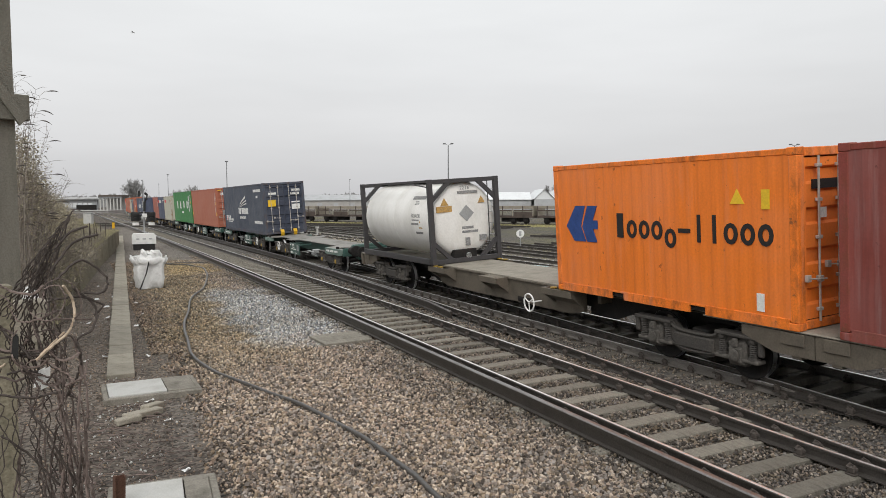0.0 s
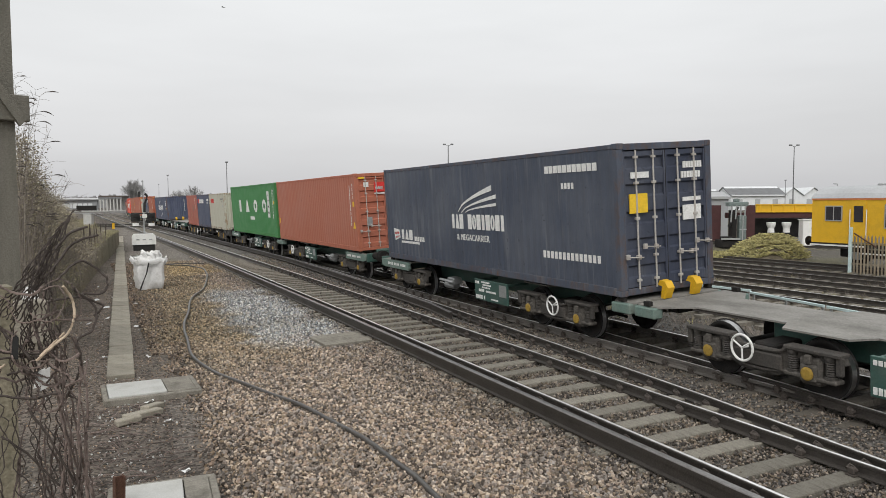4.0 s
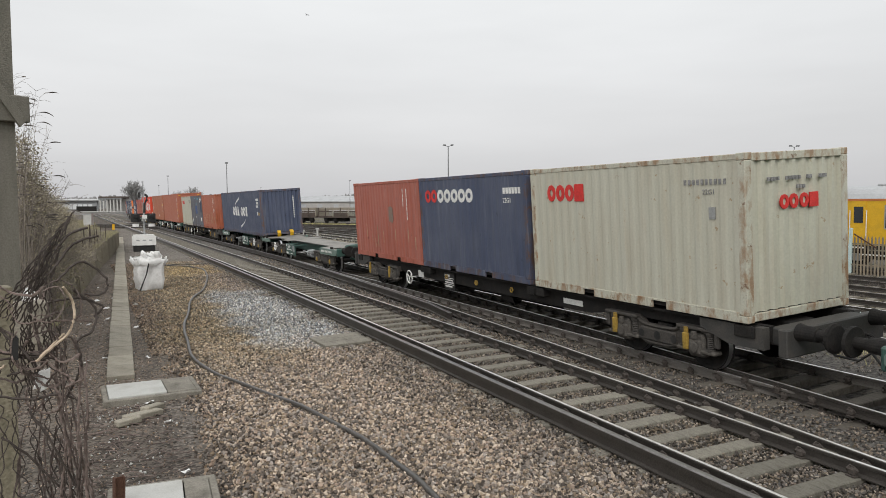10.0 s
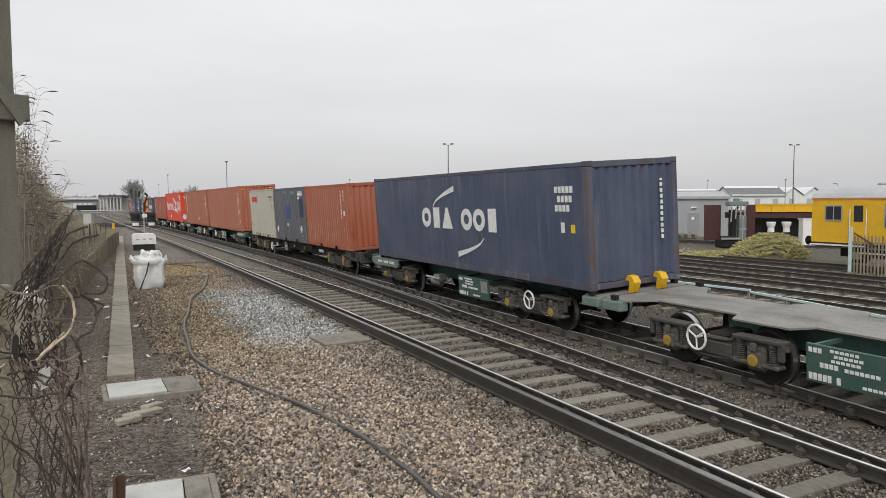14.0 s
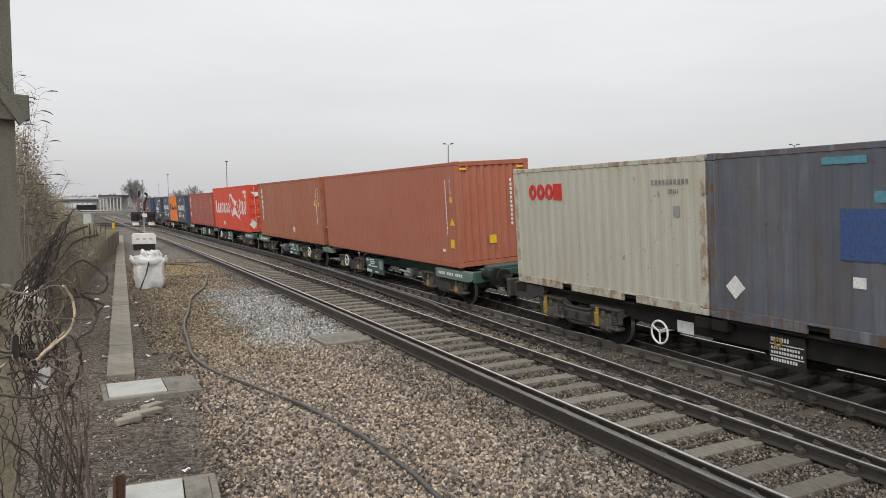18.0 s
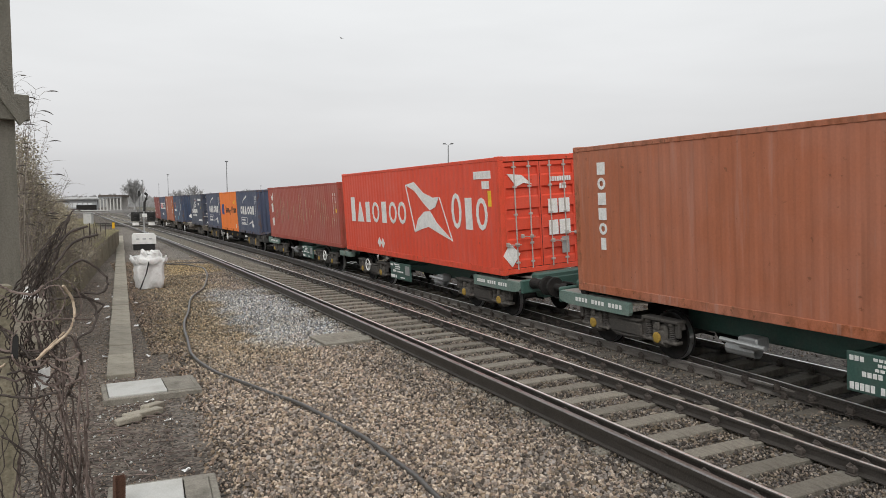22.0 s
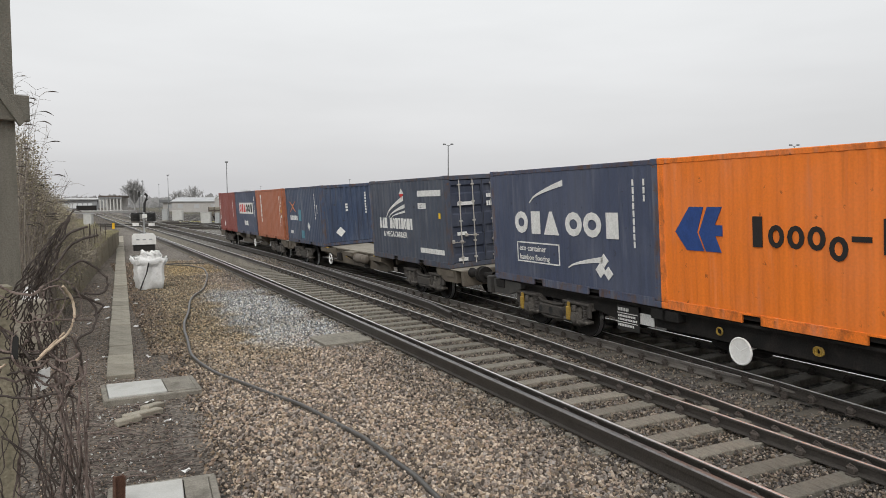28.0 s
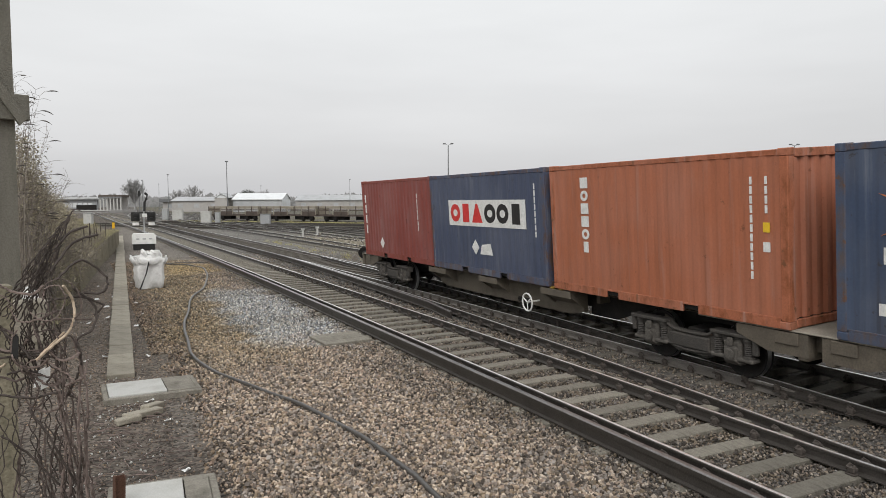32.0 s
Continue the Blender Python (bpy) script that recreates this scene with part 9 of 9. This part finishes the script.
# ---------------- far distance ----------------
def bare_tree(p, h, w, seed, mat=None, dens=1.0):
    r = random.Random(seed)
    t = thing("tree", "bare winter tree on the skyline", "tree", pose(p.x, p.y, -0.3))
    tk, cr = Acc(), Acc()
    tk.tube([(0, 0, 0), (0.1, 0, h * 0.25), (0, 0.1, h * 0.5)], [0.03 * h, 0.024 * h, 0.014 * h], 8)
    for k in range(int(34 * dens)):
        a, e = r.uniform(0, 6.28), r.uniform(0.2, 1.0)
        z0 = h * r.uniform(0.2, 0.5)
        q = Vector((w * 0.5 * e * math.cos(a), w * 0.5 * e * math.sin(a), h * (0.45 + 0.55 * math.sqrt(max(0, 1 - e * e)) * r.uniform(0.7, 1))))
        b = Vector((0, 0, z0))
        mid = b.lerp(q, 0.5) + Vector((0, 0, 0.06 * h))
        tk.tube([b, mid, q], [0.012 * h, 0.007 * h, 0.003 * h], 4)
        for i in range(int(16)):
            f = r.uniform(0.45, 1)
            c = mid.lerp(q, (f - 0.45) / 0.55)
            d = Vector((r.gauss(0, 1), r.gauss(0, 1), r.gauss(0.5, 0.7))).normalized() * h * r.uniform(0.05, 0.13)
            s = h * 0.0065
            n = Vector((r.gauss(0, 1), r.gauss(0, 1), 0)).normalized() * s
            cr.poly([c - n, c + n, c + d])
            cr.poly([c + d * 0.4 - n * 0.7, c + d * 0.4 + n * 0.7, c + d * 0.7 + Vector((r.gauss(0, 1), r.gauss(0, 1), r.random())) * h * 0.05])
    part("trunk", tk, mat or M_FARTREE, t)
    part("crown", cr, mat or M_FARTREE, t)["kind"] = "stuff"


bare_tree(yard(-123.5, 290), 13.0, 10.5, 2, None, 3.4)
for a, d, h, w, s in ((-138, 400, 13, 15, 4), (-148, 405, 11, 12, 5), (-104, 380, 9, 8, 6), (-96, 390, 10.5, 11, 7)):
    bare_tree(yard(a, d), h, w, s, None, 1.6)
M_DTREE = material("dark_far_evergreen", (0.15, 0.16, 0.145), 1, 0, 0.15, 1, 10, 0, island=0.25)
bare_tree(yard(-80.7, 300), 8.8, 9.5, 9, M_DTREE, 3.5)
for k in range(9):
    bare_tree(yard(48 + 3.4 * k + r5.uniform(-0.8, 0.8), 330), 11.5 - 0.35 * k + r5.uniform(-1, 1.2), 4.2, 40 + k)


def far_woods():
    r = random.Random(12)
    a = Acc()
    for k in range(5200):
        px = r.uniform(-380, 460)
        d = r.uniform(560, 640)
        hh = 9.0 + 3.0 * noise.noise(Vector((px * 0.02, 3, 0))) + 1.6 * noise.noise(Vector((px * 0.11, 7, 0)))
        c = yard(px, d, -0.5)
        z = hh * r.random() ** 0.6
        w = r.uniform(0.8, 2.2)
        a.poly([tuple(yard(px - w, d, max(-0.3, z - r.uniform(1, 3)))), tuple(yard(px + w, d, max(-0.3, z - r.uniform(1, 3)))), tuple(yard(px + r.uniform(-1, 1), d, z + 0.8))])
    t = tagged(put("far_woods", a, M_HAZEWOOD), "bare woods along the skyline, greyed for haze", "woods", kind="stuff")
    b = Acc()
    for k in range(60):
        x0, x1 = -700 + 24 * k, -700 + 24 * (k + 1)
        h0, h1 = (6.0 + 2.5 * noise.noise(Vector((q * 0.02, 1, 0))) for q in (x0, x1))
        p0, p1 = yard(x0, 660), yard(x1, 660)
        b.poly([(p0.x, p0.y, -0.5), (p1.x, p1.y, -0.5), (p1.x, p1.y, h1), (p0.x, p0.y, h0)])
    tagged(put("far_hedge", b, M_HAZEWOOD), "distant wooded ridge, greyed for haze", "woods", kind="structure")


# distant haze is mixed into this pale grey
M_HAZEWOOD = material("haze_pale_winter_woods", (0.30, 0.30, 0.30), 1, 0, 0.1, 0.05, 1, 0, island=0.15)
far_woods()

# station far up the line
stn = thing("station_building", "long low pale station building under a flat roof", "station", yard_pose(-128, 262))
part("wall", Acc().box(-22, 1, 4, 5, -0.2, 4.4), M_SHEET, stn)
part("roof", Acc().box(-23, 2.5, 2.6, 10, 4.4, 5.1, 0.05), M_ROOFG, stn, "pale flat roof")
part("fascia", Acc().box(-23, 2.5, 2.45, 2.6, 4.75, 5.15), M_ROOFW, stn)
for k in range(11):
    part("window", shared(("stn_window",), lambda: Acc().box(-0.75, 0.75, 3.88, 4.0, 1.5, 3.2)), M_ROOFW, stn, m=pose(-20.5 + 1.9 * k, 0, 0))
# solid dark slab before the wall paints the shade of an opening
part("dark_entrance", Acc().box(-6.5, 0.8, 3.7, 4.0, -0.2, 2.4), M_DARK, stn, "near-black slab standing in for the shade of an open entrance")
can = thing("platform_canopy", "platform canopy with a dark roof on white columns", "canopy", yard_pose(-124, 256))
part("roof", Acc().box(2.3, 10.6, 0, 6, 5.1, 5.9, 0.05), M_BROWNW, can, "dark canopy roof")
part("valance", Acc().box(2.3, 10.6, -0.15, 0, 4.8, 5.3), M_ROOFD, can)
for k in range(7):
    part("column", shared(("canopy_column",), lambda: Acc().prism([(-0.16, -0.3), (0.16, -0.3), (0.2, 4.2), (0.4, 5.1), (-0.4, 5.1), (-0.2, 4.2)], 0.2, 0.5, "y")), M_CONCRETE_LT, can, m=pose(2.8 + 1.2 * k, 0, 0))
part("back_screen", Acc().box(2.5, 10.4, 5.2, 5.4, -0.3, 5.1), M_WALLG, can)
plat = thing("station_platform", "low far station platform with a pale edge", "platform", yard_pose(-119, 238), kind="structure")
part("platform_body", Acc().box(-14, 9, 0.4, 22, -0.3, 0.62), M_WALLG, plat)
part("platform_edge", Acc().box(-14, 9, 0, 0.4, 0.45, 0.7), M_CONCRETE_LT, plat)
stn2 = thing("depot_building", "long low grey depot building beyond the line", "building", yard_pose(-104, 300))
part("wall", Acc().box(-12, 14, 0, 0.4, -0.2, 3.4), M_WALLG, stn2)
part("roof", Acc().box(-13, 15, -1, 9, 3.4, 4.6, 0.05), M_ROOFD, stn2, "dark flat roof")
for k in range(6):
    part("window", Acc().box(-10 + 4.0 * k, -7.4 + 4.0 * k, -0.06, 0, 1.0, 2.6), M_SHEET, stn2)
wst = thing("relay_cabinet", "tall pale lineside cabinet far up the line", "equipment cabinet", yard_pose(-49, 100, -0.2))
part("body", Acc().box(-0.55, 0.55, -0.35, 0.35, 0, 1.75, 0.03), M_CONCRETE_LT, wst)
part("lid", Acc().box(-0.62, 0.62, -0.42, 0.42, 1.75, 1.85, 0.02), M_STEEL, wst)
pole = thing("signal_post", "thin far signal post beyond the station throat", "railway signal", yard_pose(-100.5, 240, -0.2))
part("mast", Acc().tube([(0, 0, 0), (0, 0, 7.5)], 0.11, 6), M_MAST, pole)
part("head", Acc().box(-0.35, 0.35, -0.2, 0.2, 5.4, 7.2, 0.05), M_BLACK, pole)


# ---------------- movement ----------------
def gone(t):
    """How far the train has come, in metres, t seconds after the start."""
    return 7.7118 * t - 0.002035 * t * t


def gull():
    """A gull seen against the sky, wings held out."""
    t = thing("gull", "small grey gull gliding over the yard", "bird")
    part("body", Acc().lathe([(-0.24, 0.0), (-0.2, 0.03), (-0.05, 0.075), (0.1, 0.07), (0.2, 0.045), (0.27, 0.012), (0.28, 0.0)], "y", (0, 0, 0), 10), M_STEEL, t)
    part("tail", Acc().prism([(-0.03, -0.2), (0.03, -0.2), (0.07, -0.36), (-0.07, -0.36)], -0.008, 0.008, "z"), M_STEEL, t)
    for s in (-1, 1):
        w = Acc()
        for z in (0.03, 0.045):
            w.v += [(s * 0.05, 0.1, z), (s * 0.05, -0.08, z), (s * 0.32, 0.14, z + 0.09), (s * 0.32, -0.03, z + 0.09), (s * 0.62, 0.02, z + 0.04), (s * 0.6, -0.05, z + 0.04)]
        w.f += [(0, 2, 3, 1), (2, 4, 5, 3), (6, 7, 9, 8), (8, 9, 11, 10), (0, 6, 8, 2), (2, 8, 10, 4), (1, 3, 9, 7), (3, 5, 11, 9), (4, 10, 11, 5), (0, 1, 7, 6)]
        part("wing", w, M_GREYW, t, "dark grey wing")
    return t


def gull_place(bearing, rise, far=150.0):
    b, e = radians(bearing), radians(rise)
    return pose(EYE.x + far * math.cos(e) * math.sin(b), EYE.y + far * math.cos(e) * math.cos(b), EYE.z + far * math.sin(e), 20, 25, -60)


GULL = gull()


def motions():
    times = [i * 1.0 for i in range(33)]
    for ob, mid, m in MOVERS:
        walk(ob, [(t, on_line(mid - gone(t)) @ m) for t in times])
    walk(GULL, [(t, gull_place(b, e)) for t, b, e in (
        (0, 2.2, 12.06), (0.5, 3.46, 12.73), (1, 4.94, 13.31), (1.5, 5.96, 13.57), (2, 6.98, 13.45), (2.5, 7.85, 13.04), (3, 8.68, 12.46), (3.5, 9.11, 11.97), (4.5, 5.97, 16.64), (5.2, 1.58, 15.65), (5.5, 1.82, 13.98),
        (6, 2.99, 13.45), (6.5, 4.72, 13.9), (7.5, 10.36, 16.42), (9.5, 17.52, 16.38), (10, 14.62, 14.14), (10.5, 12.19, 14.78), (11, 9.96, 16.58), (17.5, 9.56, 17.12), (18.4, 10.7, 13.13), (19, 12.13, 12.27), (19.5, 13.32, 12.69),
        (20, 15.02, 12.95), (20.5, 16.48, 13.2), (21, 17.47, 13.22), (21.5, 17.6, 13.02), (22.2, 16.59, 12.14), (23, 11.68, 10.43), (24, 7.5, 7.36), (25.5, 1.82, 5.89), (27.2, -8.1, 6.33), (32, -12.18, 7.43))])
    turns = [i / 15 for i in range(481)]
    for w, a in ROLLING:
        walk(w, [(t, pose(0, a, 0.46, math.degrees(gone(t) / 0.46))) for t in turns])


motions()
